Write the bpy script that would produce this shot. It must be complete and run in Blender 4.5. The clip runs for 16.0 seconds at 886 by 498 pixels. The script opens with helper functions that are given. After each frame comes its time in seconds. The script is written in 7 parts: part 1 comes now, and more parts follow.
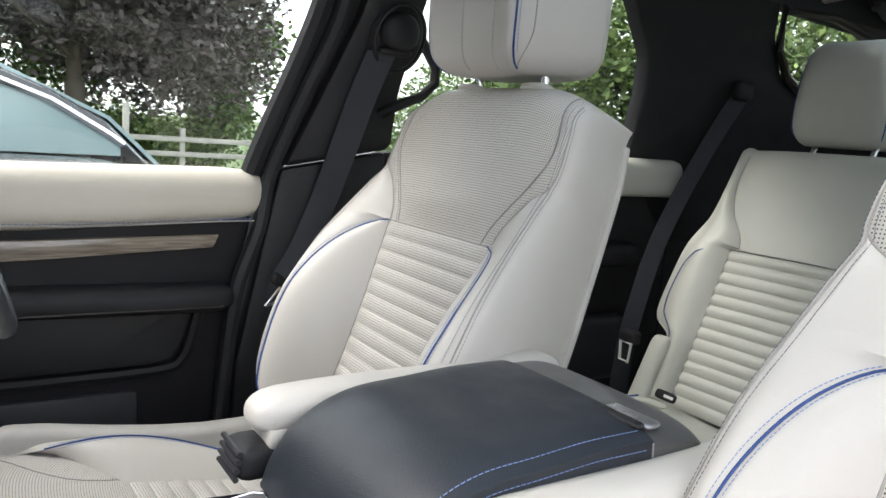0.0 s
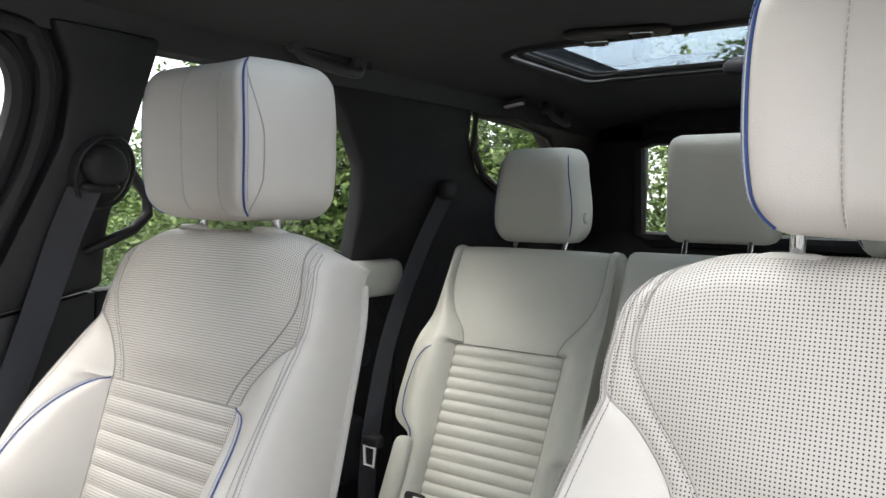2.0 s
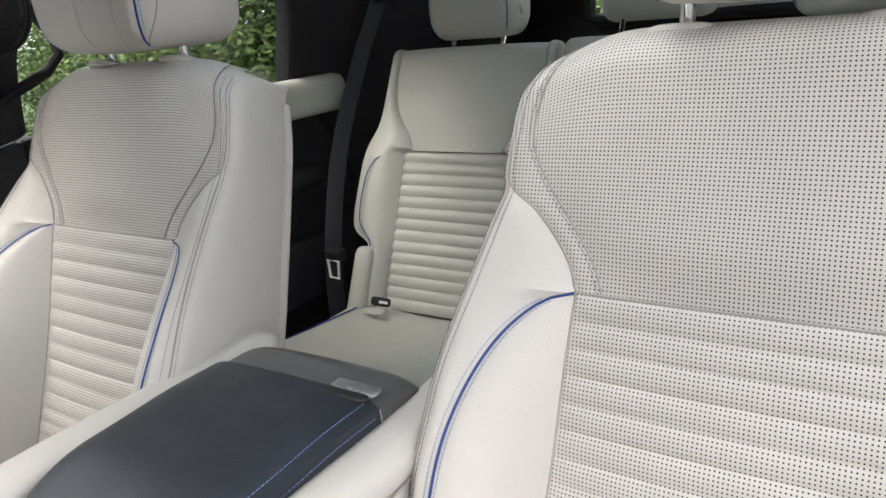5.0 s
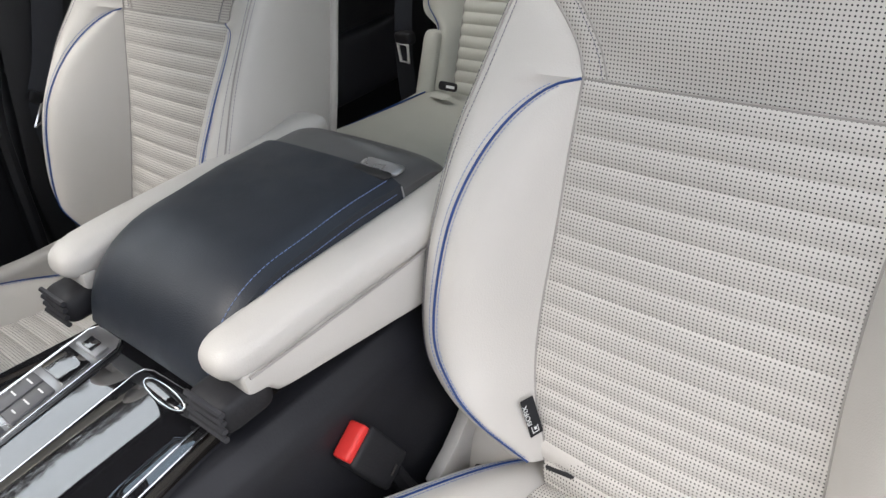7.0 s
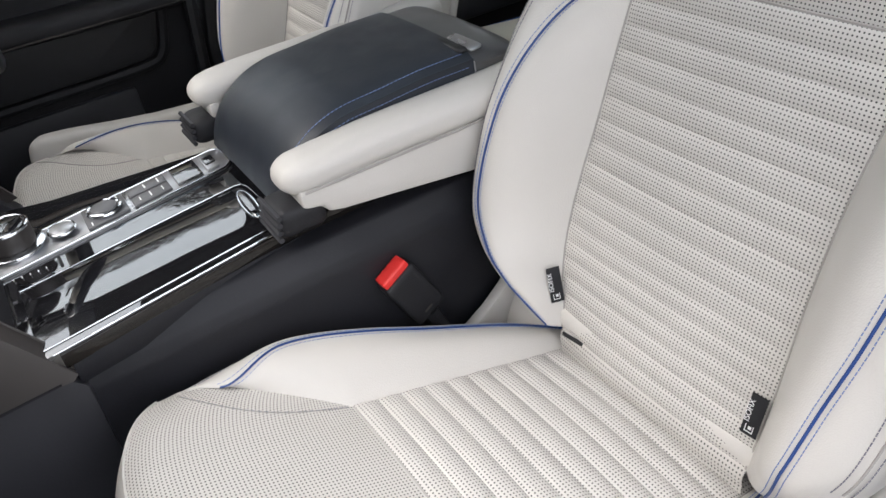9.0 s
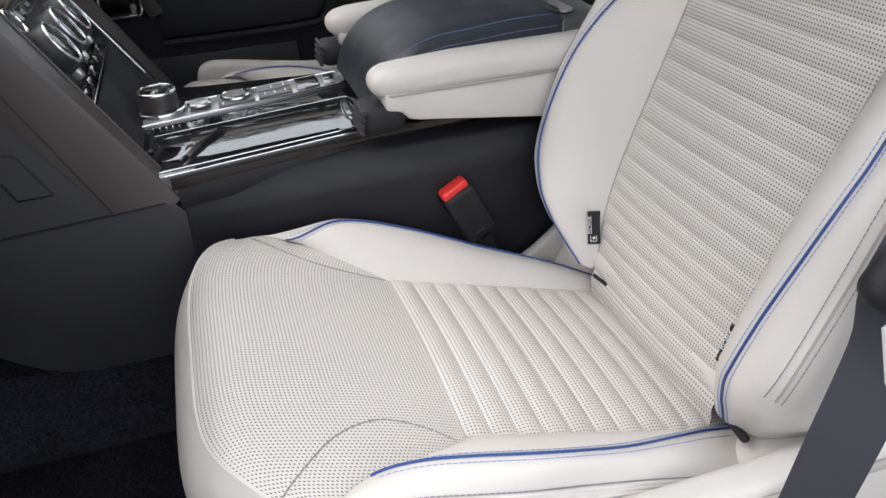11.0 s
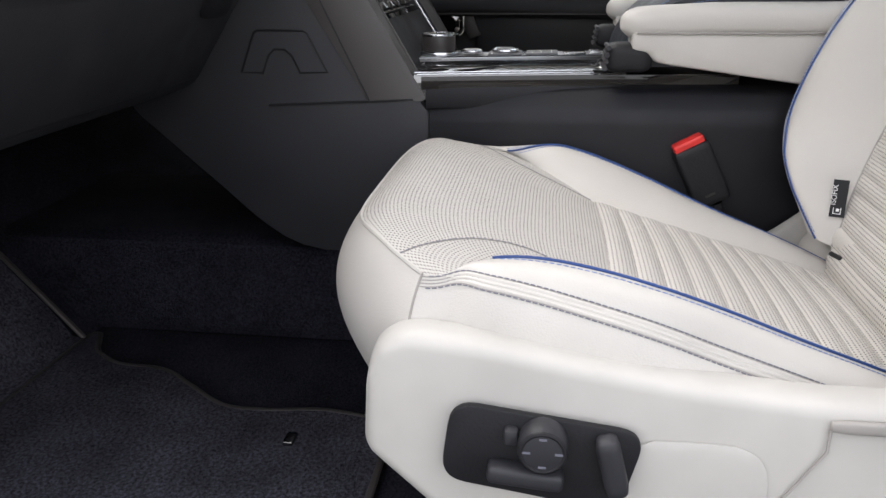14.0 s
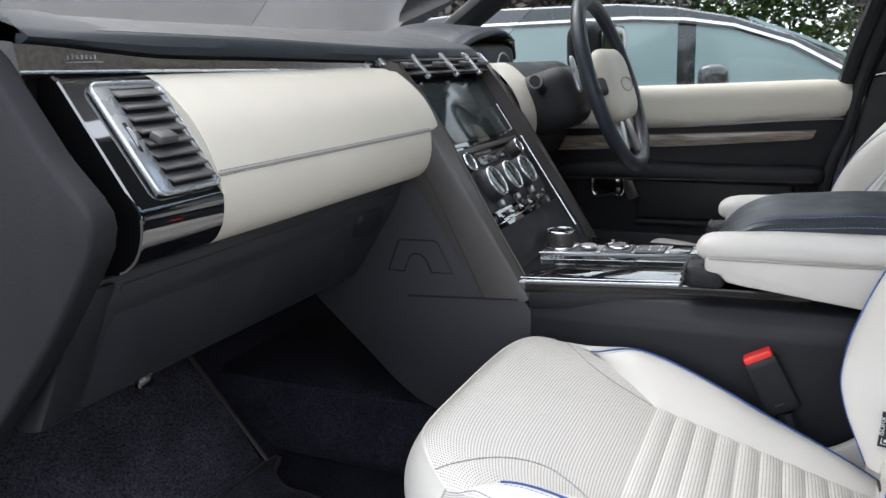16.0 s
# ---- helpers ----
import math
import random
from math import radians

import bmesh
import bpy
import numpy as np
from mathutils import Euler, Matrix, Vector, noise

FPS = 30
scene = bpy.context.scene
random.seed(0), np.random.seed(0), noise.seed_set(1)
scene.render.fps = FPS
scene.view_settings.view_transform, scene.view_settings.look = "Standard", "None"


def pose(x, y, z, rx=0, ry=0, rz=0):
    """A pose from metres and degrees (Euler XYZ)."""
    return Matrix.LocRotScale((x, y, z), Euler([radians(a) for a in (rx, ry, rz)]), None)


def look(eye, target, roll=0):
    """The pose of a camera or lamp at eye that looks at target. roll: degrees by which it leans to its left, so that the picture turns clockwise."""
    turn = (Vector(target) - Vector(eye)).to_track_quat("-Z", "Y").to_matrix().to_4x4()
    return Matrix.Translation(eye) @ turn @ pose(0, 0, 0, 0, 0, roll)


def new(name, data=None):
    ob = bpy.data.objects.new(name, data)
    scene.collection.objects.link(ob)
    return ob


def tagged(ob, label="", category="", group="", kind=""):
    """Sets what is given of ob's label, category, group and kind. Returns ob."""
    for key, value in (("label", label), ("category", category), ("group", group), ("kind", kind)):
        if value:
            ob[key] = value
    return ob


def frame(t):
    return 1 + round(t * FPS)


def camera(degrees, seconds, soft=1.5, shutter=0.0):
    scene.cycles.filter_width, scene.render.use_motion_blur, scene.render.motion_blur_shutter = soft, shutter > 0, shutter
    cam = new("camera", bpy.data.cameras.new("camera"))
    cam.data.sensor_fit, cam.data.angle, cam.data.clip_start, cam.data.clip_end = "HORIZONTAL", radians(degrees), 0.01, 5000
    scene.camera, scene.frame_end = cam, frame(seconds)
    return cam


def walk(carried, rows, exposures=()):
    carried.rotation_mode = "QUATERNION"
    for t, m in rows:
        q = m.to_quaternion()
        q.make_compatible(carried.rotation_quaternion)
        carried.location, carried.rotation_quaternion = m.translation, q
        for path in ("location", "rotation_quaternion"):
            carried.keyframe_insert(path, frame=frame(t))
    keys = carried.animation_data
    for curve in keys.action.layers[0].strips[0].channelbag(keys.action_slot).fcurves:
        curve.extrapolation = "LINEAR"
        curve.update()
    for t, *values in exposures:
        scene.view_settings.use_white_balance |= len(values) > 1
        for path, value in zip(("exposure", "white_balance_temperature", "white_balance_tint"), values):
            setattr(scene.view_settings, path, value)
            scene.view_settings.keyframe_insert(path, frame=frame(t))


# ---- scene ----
cam = camera(60.0, 16.0)
PATH = [
    (0, (-0.567, 0.633, 0.719), (1.095, -0.441, 0.423), 4.3),
    (0.5, (-0.548, 0.652, 0.749), (0.983, -0.615, 0.522), 4.4),
    (1, (-0.526, 0.667, 0.787), (0.877, -0.747, 0.612), 3.5),
    (1.5, (-0.514, 0.66, 0.81), (0.771, -0.867, 0.677), 2.5),
    (2, (-0.513, 0.654, 0.826), (0.651, -0.969, 0.715), 0.8),
    (2.5, (-0.519, 0.658, 0.835), (0.568, -1.021, 0.78), -0.5),
    (3, (-0.518, 0.656, 0.836), (0.518, -1.055, 0.802), -1.4),
    (3.5, (-0.524, 0.653, 0.831), (0.496, -1.064, 0.733), -2.3),
    (4, (-0.544, 0.647, 0.833), (0.496, -1.043, 0.588), -3.5),
    (4.5, (-0.564, 0.631, 0.833), (0.503, -1.005, 0.404), -4.6),
    (5, (-0.574, 0.62, 0.823), (0.515, -0.946, 0.221), -5.6),
    (5.2, (-0.579, 0.62, 0.823), (0.519, -0.913, 0.156), -6.0),
    (7.3, (-0.69, 0.595, 0.829), (0.55, -0.523, -0.272), -9.7),
    (7.5, (-0.708, 0.588, 0.825), (0.559, -0.483, -0.292), -10.1),
    (8, (-0.75, 0.578, 0.826), (0.574, -0.381, -0.328), -10.4),
    (8.5, (-0.794, 0.575, 0.816), (0.595, -0.274, -0.345), -10.3),
    (9, (-0.839, 0.585, 0.808), (0.6, -0.179, -0.352), -8.8),
    (9.2, (-0.855, 0.59, 0.805), (0.604, -0.139, -0.353), -8.2),
    (11.3, (-1.055, 0.57, 0.735), (0.614, 0.15, -0.284), -2.0),
    (11.5, (-1.067, 0.555, 0.737), (0.614, 0.188, -0.282), -1.4),
    (12, (-1.101, 0.554, 0.705), (0.633, 0.273, -0.252), 0.1),
    (12.5, (-1.107, 0.548, 0.652), (0.674, 0.369, -0.24), 0.8),
    (13, (-1.114, 0.528, 0.576), (0.707, 0.462, -0.248), 0.9),
    (13.5, (-1.13, 0.517, 0.515), (0.72, 0.59, -0.243), 0.5),
    (14, (-1.154, 0.493, 0.51), (0.706, 0.743, -0.181), -0.4),
    (14.5, (-1.198, 0.432, 0.546), (0.649, 0.881, -0.076), -1.3),
    (15, (-1.244, 0.379, 0.585), (0.57, 1.014, 0.032), -2.2),
    (15.5, (-1.249, 0.327, 0.637), (0.531, 1.09, 0.138), -2.5),
    (16, (-1.252, 0.289, 0.697), (0.51, 1.116, 0.237), -2.4),
]
EXPOSURE = [(0, 2.02, 6600, 10), (2.7, 2.18, 6800, 12), (5, 1.82, 6800, 12), (7.5, 1.45, 6600, 12), (9, 1.4, 6600, 12), (12, 1.2, 6650, 13), (13.5, 1.15, 6750, 13), (14.5, 1.26, 6600, 12), (15.2, 1.35, 6450, 11), (16, 1.43, 6350, 10)]
walk(cam, [(t, look(eye, target, roll)) for t, eye, target, roll in PATH], EXPOSURE)

# ---- light ----
SUN_EL, SUN_AZ = radians(55), radians(36)
world = bpy.data.worlds.new("sky")
scene.world = world
world.use_nodes = True
wn = world.node_tree
wn.nodes.clear()
w_sky = wn.nodes.new("ShaderNodeTexSky")
w_sky.sky_type = "NISHITA"
w_sky.sun_disc = False
w_sky.sun_elevation, w_sky.sun_rotation = SUN_EL, SUN_AZ
w_sky.dust_density, w_sky.air_density = 6.0, 1.0
w_mix = wn.nodes.new("ShaderNodeMixRGB")
w_mix.inputs[0].default_value = 0.72
w_mix.inputs[2].default_value = (7.6, 7.9, 8.3, 1)
w_bg = wn.nodes.new("ShaderNodeBackground")
w_bg.inputs[1].default_value = 0.15
w_out = wn.nodes.new("ShaderNodeOutputWorld")
wn.links.new(w_sky.outputs[0], w_mix.inputs[1])
wn.links.new(w_mix.outputs[0], w_bg.inputs[0])
wn.links.new(w_bg.outputs[0], w_out.inputs[0])
sun_data = bpy.data.lights.new("sun", "SUN")
sun_data.energy, sun_data.angle, sun_data.color = 0.75, radians(40), (1.0, 0.98, 0.95)
sun = new("sun", sun_data)
sun.matrix_world = look((3.37, 4.64, 8.19), (0, 0, 0))


# ---- materials ----
def nodes_of(name):
    m = bpy.data.materials.new(name)
    m.use_nodes = True
    t = m.node_tree
    return m, t, t.nodes["Principled BSDF"]


def node(t, kind, **values):
    n = t.nodes.new(kind)
    for k, v in values.items():
        if k == "operation":
            n.operation = v
        elif k == "blend":
            n.blend_type = v
        else:
            n.inputs[int(k[1:])].default_value = v
    return n


def noise_tex(t, scale, detail=3.0, coord="Object", rough=0.5):
    c = t.nodes.new("ShaderNodeTexCoord")
    n = t.nodes.new("ShaderNodeTexNoise")
    n.inputs["Scale"].default_value, n.inputs["Detail"].default_value = scale, detail
    n.inputs["Roughness"].default_value = rough
    t.links.new(c.outputs[coord], n.inputs["Vector"])
    return n


def plain(name, color, rough=0.5, metal=0.0, vary=0.12, scale=18.0, grain=400.0, bump=0.15, coat=0.0, spec=0.5, distance=0.0006):
    """A surface with a slow change of tone, fine grain and relief."""
    m, t, b = nodes_of(name)
    slow, fine = noise_tex(t, scale), noise_tex(t, grain, 2.0)
    dark = tuple(c * (1 - vary) for c in color) + (1,)
    mix = node(t, "ShaderNodeMixRGB")
    mix.inputs[1].default_value, mix.inputs[2].default_value = dark, tuple(min(1, c * (1 + vary)) for c in color) + (1,)
    t.links.new(slow.outputs[0], mix.inputs[0])
    t.links.new(mix.outputs[0], b.inputs["Base Color"])
    r = node(t, "ShaderNodeMapRange", _1=0.3, _2=0.7, _3=max(0.02, rough - 0.07), _4=min(1, rough + 0.07))
    t.links.new(slow.outputs[0], r.inputs[0])
    t.links.new(r.outputs[0], b.inputs["Roughness"])
    b.inputs["Metallic"].default_value = metal
    b.inputs["Specular IOR Level"].default_value = spec
    b.inputs["Coat Weight"].default_value = coat
    b.inputs["Coat Roughness"].default_value = 0.05
    if bump:
        bp = node(t, "ShaderNodeBump")
        bp.inputs["Strength"].default_value, bp.inputs["Distance"].default_value = bump, distance
        t.links.new(fine.outputs[0], bp.inputs["Height"])
        t.links.new(bp.outputs[0], b.inputs["Normal"])
    return m


def pile(name, color, scale=240.0):
    """Cut-pile carpet: speckled tufts over slow worn patches."""
    m, t, b = nodes_of(name)
    tuft, patch = noise_tex(t, scale, 4.0, rough=0.75), noise_tex(t, 14.0, 3.0)
    r = node(t, "ShaderNodeMapRange", _1=0.36, _2=0.68, _3=0.0, _4=1.0)
    t.links.new(tuft.outputs[0], r.inputs[0])
    mix = node(t, "ShaderNodeMixRGB")
    mix.inputs[1].default_value, mix.inputs[2].default_value = tuple(c * 0.25 for c in color) + (1,), tuple(c * 1.9 for c in color) + (1,)
    t.links.new(r.outputs[0], mix.inputs[0])
    tone = node(t, "ShaderNodeMapRange", _1=0.3, _2=0.7, _3=0.7, _4=1.25)
    t.links.new(patch.outputs[0], tone.inputs[0])
    worn = node(t, "ShaderNodeVectorMath", operation="SCALE")
    t.links.new(mix.outputs[0], worn.inputs[0])
    t.links.new(tone.outputs[0], worn.inputs["Scale"])
    t.links.new(worn.outputs[0], b.inputs["Base Color"])
    b.inputs["Roughness"].default_value, b.inputs["Specular IOR Level"].default_value = 0.95, 0.15
    bp = node(t, "ShaderNodeBump")
    bp.inputs["Strength"].default_value, bp.inputs["Distance"].default_value = 0.8, 0.004
    t.links.new(tuft.outputs[0], bp.inputs["Height"])
    t.links.new(bp.outputs[0], b.inputs["Normal"])
    return m


def leather(name, color, pitch=0.0, radius=0.16, rough=0.42):
    """Leather with pebbled grain and slow creases; pitch: the spacing of its punched holes in metres, along the UV."""
    m, t, b = nodes_of(name)
    slow, pebble, crease = noise_tex(t, 9.0, 4.0), t.nodes.new("ShaderNodeTexVoronoi"), noise_tex(t, 26.0, 5.0)
    c = t.nodes.new("ShaderNodeTexCoord")
    pebble.inputs["Scale"].default_value = 700
    t.links.new(c.outputs["Object"], pebble.inputs["Vector"])
    mix = node(t, "ShaderNodeMixRGB")
    mix.inputs[1].default_value, mix.inputs[2].default_value = tuple(v * 0.93 for v in color) + (1,), tuple(min(1, v * 1.05) for v in color) + (1,)
    t.links.new(slow.outputs[0], mix.inputs[0])
    b.inputs["Specular IOR Level"].default_value = 0.4
    rg = node(t, "ShaderNodeMapRange", _1=0.3, _2=0.7, _3=rough - 0.06, _4=rough + 0.08)
    t.links.new(crease.outputs[0], rg.inputs[0])
    t.links.new(rg.outputs[0], b.inputs["Roughness"])
    height = node(t, "ShaderNodeMath", operation="MULTIPLY_ADD", _1=0.35)
    t.links.new(crease.outputs[0], height.inputs[0])
    t.links.new(pebble.outputs["Distance"], height.inputs[2])
    base, top = mix.outputs[0], height.outputs[0]
    if pitch:
        sc = node(t, "ShaderNodeVectorMath", operation="SCALE")
        sc.inputs[3].default_value = 1 / pitch
        fr = node(t, "ShaderNodeVectorMath", operation="FRACTION")
        su = node(t, "ShaderNodeVectorMath", operation="SUBTRACT")
        su.inputs[1].default_value = (0.5, 0.5, 0)
        ln = node(t, "ShaderNodeVectorMath", operation="LENGTH")
        t.links.new(c.outputs["UV"], sc.inputs[0])
        t.links.new(sc.outputs[0], fr.inputs[0])
        t.links.new(fr.outputs[0], su.inputs[0])
        t.links.new(su.outputs[0], ln.inputs[0])
        hole = node(t, "ShaderNodeMapRange", _1=radius * 0.75, _2=radius * 1.25, _3=1.0, _4=0.0)
        t.links.new(ln.outputs["Value"], hole.inputs[0])
        punched = node(t, "ShaderNodeMixRGB")
        punched.inputs[2].default_value = (0.022, 0.020, 0.022, 1)
        t.links.new(hole.outputs[0], punched.inputs[0])
        t.links.new(base, punched.inputs[1])
        base = punched.outputs[0]
        deep = node(t, "ShaderNodeMath", operation="MULTIPLY_ADD", _1=-1.5)
        t.links.new(hole.outputs[0], deep.inputs[0])
        t.links.new(top, deep.inputs[2])
        top = deep.outputs[0]
    t.links.new(base, b.inputs["Base Color"])
    bp = node(t, "ShaderNodeBump")
    bp.inputs["Strength"].default_value, bp.inputs["Distance"].default_value = 0.22, 0.0007
    t.links.new(top, bp.inputs["Height"])
    t.links.new(bp.outputs[0], b.inputs["Normal"])
    return m


def glass_mat(name, tint, rough=0.0):
    m, t, b = nodes_of(name)
    b.inputs["Base Color"].default_value = (*tint, 1)
    b.inputs["Roughness"].default_value = rough
    b.inputs["Transmission Weight"].default_value = 1.0
    b.inputs["IOR"].default_value = 1.45
    return m


def wood_mat(name, light, dark):
    m, t, b = nodes_of(name)
    c = t.nodes.new("ShaderNodeTexCoord")
    mp = t.nodes.new("ShaderNodeMapping")
    mp.inputs["Scale"].default_value = (60, 4, 60)
    wv = t.nodes.new("ShaderNodeTexNoise")
    wv.inputs["Scale"].default_value, wv.inputs["Detail"].default_value, wv.inputs["Distortion"].default_value = 2.5, 8, 1.2
    mix = node(t, "ShaderNodeMixRGB")
    mix.inputs[1].default_value, mix.inputs[2].default_value = (*dark, 1), (*light, 1)
    t.links.new(c.outputs["Object"], mp.inputs[0])
    t.links.new(mp.outputs[0], wv.inputs["Vector"])
    st = node(t, "ShaderNodeMapRange", _1=0.35, _2=0.65)
    t.links.new(wv.outputs[0], st.inputs[0])
    t.links.new(st.outputs[0], mix.inputs[0])
    t.links.new(mix.outputs[0], b.inputs["Base Color"])
    b.inputs["Roughness"].default_value = 0.22
    b.inputs["Coat Weight"].default_value = 0.4
    return m


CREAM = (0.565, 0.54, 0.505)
M_LEATHER = leather("cream_leather", CREAM)
M_GASKET = plain("black_rubber", (0.010, 0.010, 0.011), 0.5, bump=0.1)
M_PERF = leather("punched_cream_leather", CREAM, 0.0035, 0.215)
M_STRIPE = leather("quilted_punched_leather", CREAM, 0.0036, 0.21)
# rear cream leather: the roof's shade is put into its darker, greener colour
M_REAR_SHADE = leather("shaded_rear_cream_leather", (0.47, 0.472, 0.425))
M_DASHHIDE = leather("dash_cream_leather", (0.62, 0.58, 0.50))
# black leather with the sky's sheen put into a bluish base colour
M_LID = leather("black_leather", (0.020, 0.024, 0.032), rough=0.42)
M_TRIM = plain("cream_plastic", (0.52, 0.50, 0.47), 0.45, bump=0.08)
M_BLACK = plain("black_soft_plastic", (0.0115, 0.0115, 0.014), 0.60, spec=0.35, bump=0.35, vary=0.25, distance=0.0008)
M_DARK = plain("charcoal_plastic", (0.023, 0.0233, 0.028), 0.55, bump=0.3, vary=0.2)
M_PANEL = plain("satin_dark_trim", (0.042, 0.037, 0.035), 0.38, bump=0.1)
M_GLOSS = plain("piano_black", (0.006, 0.006, 0.007), -0.03, bump=0.0, coat=0.0, spec=0.5)
M_GLOSS.node_tree.nodes["Principled BSDF"].inputs["IOR"].default_value = 2.7
# dash top: light from the windscreen is put into this lighter grey
M_TOP = plain("dash_top_with_sky_light", (0.085, 0.085, 0.090), 0.55, bump=0.35, vary=0.2)
M_CHROME = plain("chrome", (0.72, 0.73, 0.75), 0.10, 1.0, bump=0.0, vary=0.05)
M_SATIN = plain("satin_silver", (0.45, 0.45, 0.46), 0.32, 0.9, bump=0.05)
M_CARPET = pile("black_carpet", (0.018, 0.018, 0.026), 300)
M_MAT = pile("charcoal_carpet_mat", (0.054, 0.053, 0.068))
M_ROOF = plain("black_headlining", (0.066, 0.067, 0.070), 0.9, grain=1200, bump=0.3, spec=0.2)
M_WEB = plain("black_webbing", (0.026, 0.028, 0.036), 0.6, scale=60, grain=900, bump=0.4)
M_BLUE = plain("blue_piping", (0.014, 0.052, 0.20), 0.5, bump=0.1, grain=900)
M_THREAD = plain("blue_grey_thread", (0.17, 0.24, 0.45), 0.7, bump=0.0)
M_GREYTHREAD = plain("grey_thread", (0.16, 0.16, 0.20), 0.7, bump=0.0)
M_RED = plain("red_plastic", (0.75, 0.035, 0.03), 0.4, bump=0.1)
M_STEEL = plain("brushed_steel", (0.78, 0.78, 0.76), 0.42, 0.35, bump=0.0)
M_SHELL = plain("grey_shell", (0.11, 0.11, 0.112), 0.35, 0.3, bump=0.05)
M_FAINT = plain("pale_thread", (0.38, 0.36, 0.34), 0.7, bump=0.0)
M_FLANK = plain("dark_lacquer", (0.010, 0.008, 0.007), 0.02, bump=0.0)
M_BRIGHT = plain("bright_silver", (0.62, 0.63, 0.65), 0.25, 0.8, bump=0.0)
M_PILLAR = plain("black_pillar_trim", (0.016, 0.0165, 0.019), 0.5, spec=0.4, bump=0.35, vary=0.2)
M_TUNNEL = plain("black_tunnel_plastic", (0.0085, 0.0088, 0.012), 0.5, spec=0.35, bump=0.3, vary=0.2)
M_WHITE = plain("white_print", (0.75, 0.75, 0.75), 0.6, bump=0.0)
# darker leather tone that paints the shade in seams, folds and creases
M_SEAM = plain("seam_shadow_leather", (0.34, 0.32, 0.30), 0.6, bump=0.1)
M_WOOD = wood_mat("grey_oak_veneer", (0.30, 0.25, 0.20), (0.14, 0.115, 0.09))
M_GLASS = glass_mat("clear_glass", (0.76, 0.80, 0.79))
M_TINT = glass_mat("tinted_glass", (0.66, 0.70, 0.68))
M_SKYGLASS = glass_mat("sunroof_glass", (0.26, 0.33, 0.38))


# ---- shaping helpers ----
def part(name, bm, material, parent=None, label="", angle=40):
    bmesh.ops.recalc_face_normals(bm, faces=bm.faces)
    me = bpy.data.meshes.new(name)
    bm.to_mesh(me)
    bm.free()
    me.materials.append(material)
    me.shade_smooth()
    me.set_sharp_from_angle(angle=radians(angle))
    ob = new(name, me)
    if parent is not None:
        ob.parent = parent
        ob.matrix_parent_inverse = Matrix.Translation(-parent.location)
    if label:
        ob["label"] = label
    return ob


def thing(name, label, category, group="", kind="", at=(0, 0, 0)):
    ob = tagged(new(name), label, category, group, kind)
    ob.location = at
    return ob


def grid(fn, nu, nv, uv=True, bm=None):
    """A sheet: fn(i / nu, j / nv) gives the place, or the place and its (u, v) in metres."""
    bm = bm or bmesh.new()
    layer = bm.loops.layers.uv.verify()
    rows, coords = [], {}
    for j in range(nv + 1):
        row = []
        for i in range(nu + 1):
            r = fn(i / nu, j / nv)
            p, c = r if isinstance(r, tuple) and len(r) == 2 else (r, (i / nu, j / nv))
            vt = bm.verts.new(p)
            coords[vt] = c
            row.append(vt)
        rows.append(row)
    for j in range(nv):
        for i in range(nu):
            q = (rows[j][i], rows[j][i + 1], rows[j + 1][i + 1], rows[j + 1][i])
            try:
                f = bm.faces.new(q)
            except ValueError:
                continue
            for lp in f.loops:
                lp[layer].uv = coords[lp.vert]
    return bm


def rbox(size, at=(0, 0, 0), bevel=0.004, seg=2, rot=(0, 0, 0), bm=None):
    """A box with bevelled edges."""
    b2 = bmesh.new()
    bmesh.ops.create_cube(b2, size=1)
    for v in b2.verts:
        v.co = Vector((v.co.x * size[0], v.co.y * size[1], v.co.z * size[2]))
    if bevel:
        bmesh.ops.bevel(b2, geom=b2.edges[:], offset=min(bevel, min(size) * 0.45), segments=seg, profile=0.5, affect="EDGES")
    bmesh.ops.transform(b2, matrix=pose(*at, *rot), verts=b2.verts)
    return merged(bm, b2)


def merged(bm, other):
    if bm is None:
        return other
    me = bpy.data.meshes.new("tmp")
    other.to_mesh(me)
    other.free()
    bm.from_mesh(me)
    bpy.data.meshes.remove(me)
    return bm


def softbox(size, r, n=10, shape=None, at=(0, 0, 0), rot=(0, 0, 0), bm=None):
    """A dense rounded box; r: the rounding along x, y, z; shape: a further change of each point."""
    b2 = bmesh.new()
    bmesh.ops.create_cube(b2, size=2)
    bmesh.ops.subdivide_edges(b2, edges=b2.edges[:], cuts=n, use_grid_fill=True)
    h = Vector(size) / 2
    rr = Vector(r) if hasattr(r, "__len__") else Vector((r, r, r))
    rr = Vector([min(rr[k], h[k]) for k in range(3)])
    for v in b2.verts:
        c = [math.copysign(math.sin(abs(v.co[k]) * math.pi / 2) ** 0.9, v.co[k]) for k in range(3)]
        p = Vector([c[k] * h[k] for k in range(3)])
        inner = Vector([max(-(h[k] - rr[k]), min(h[k] - rr[k], p[k])) for k in range(3)])
        d = Vector([(p[k] - inner[k]) / rr[k] for k in range(3)])
        if d.length > 1e-6:
            m = max(abs(d[0]), abs(d[1]), abs(d[2]))
            d = d.normalized() * m
            p = inner + Vector([d[k] * rr[k] for k in range(3)])
        v.co = Vector(shape(p)) if shape else p
    bmesh.ops.transform(b2, matrix=pose(*at, *rot), verts=b2.verts)
    return merged(bm, b2)


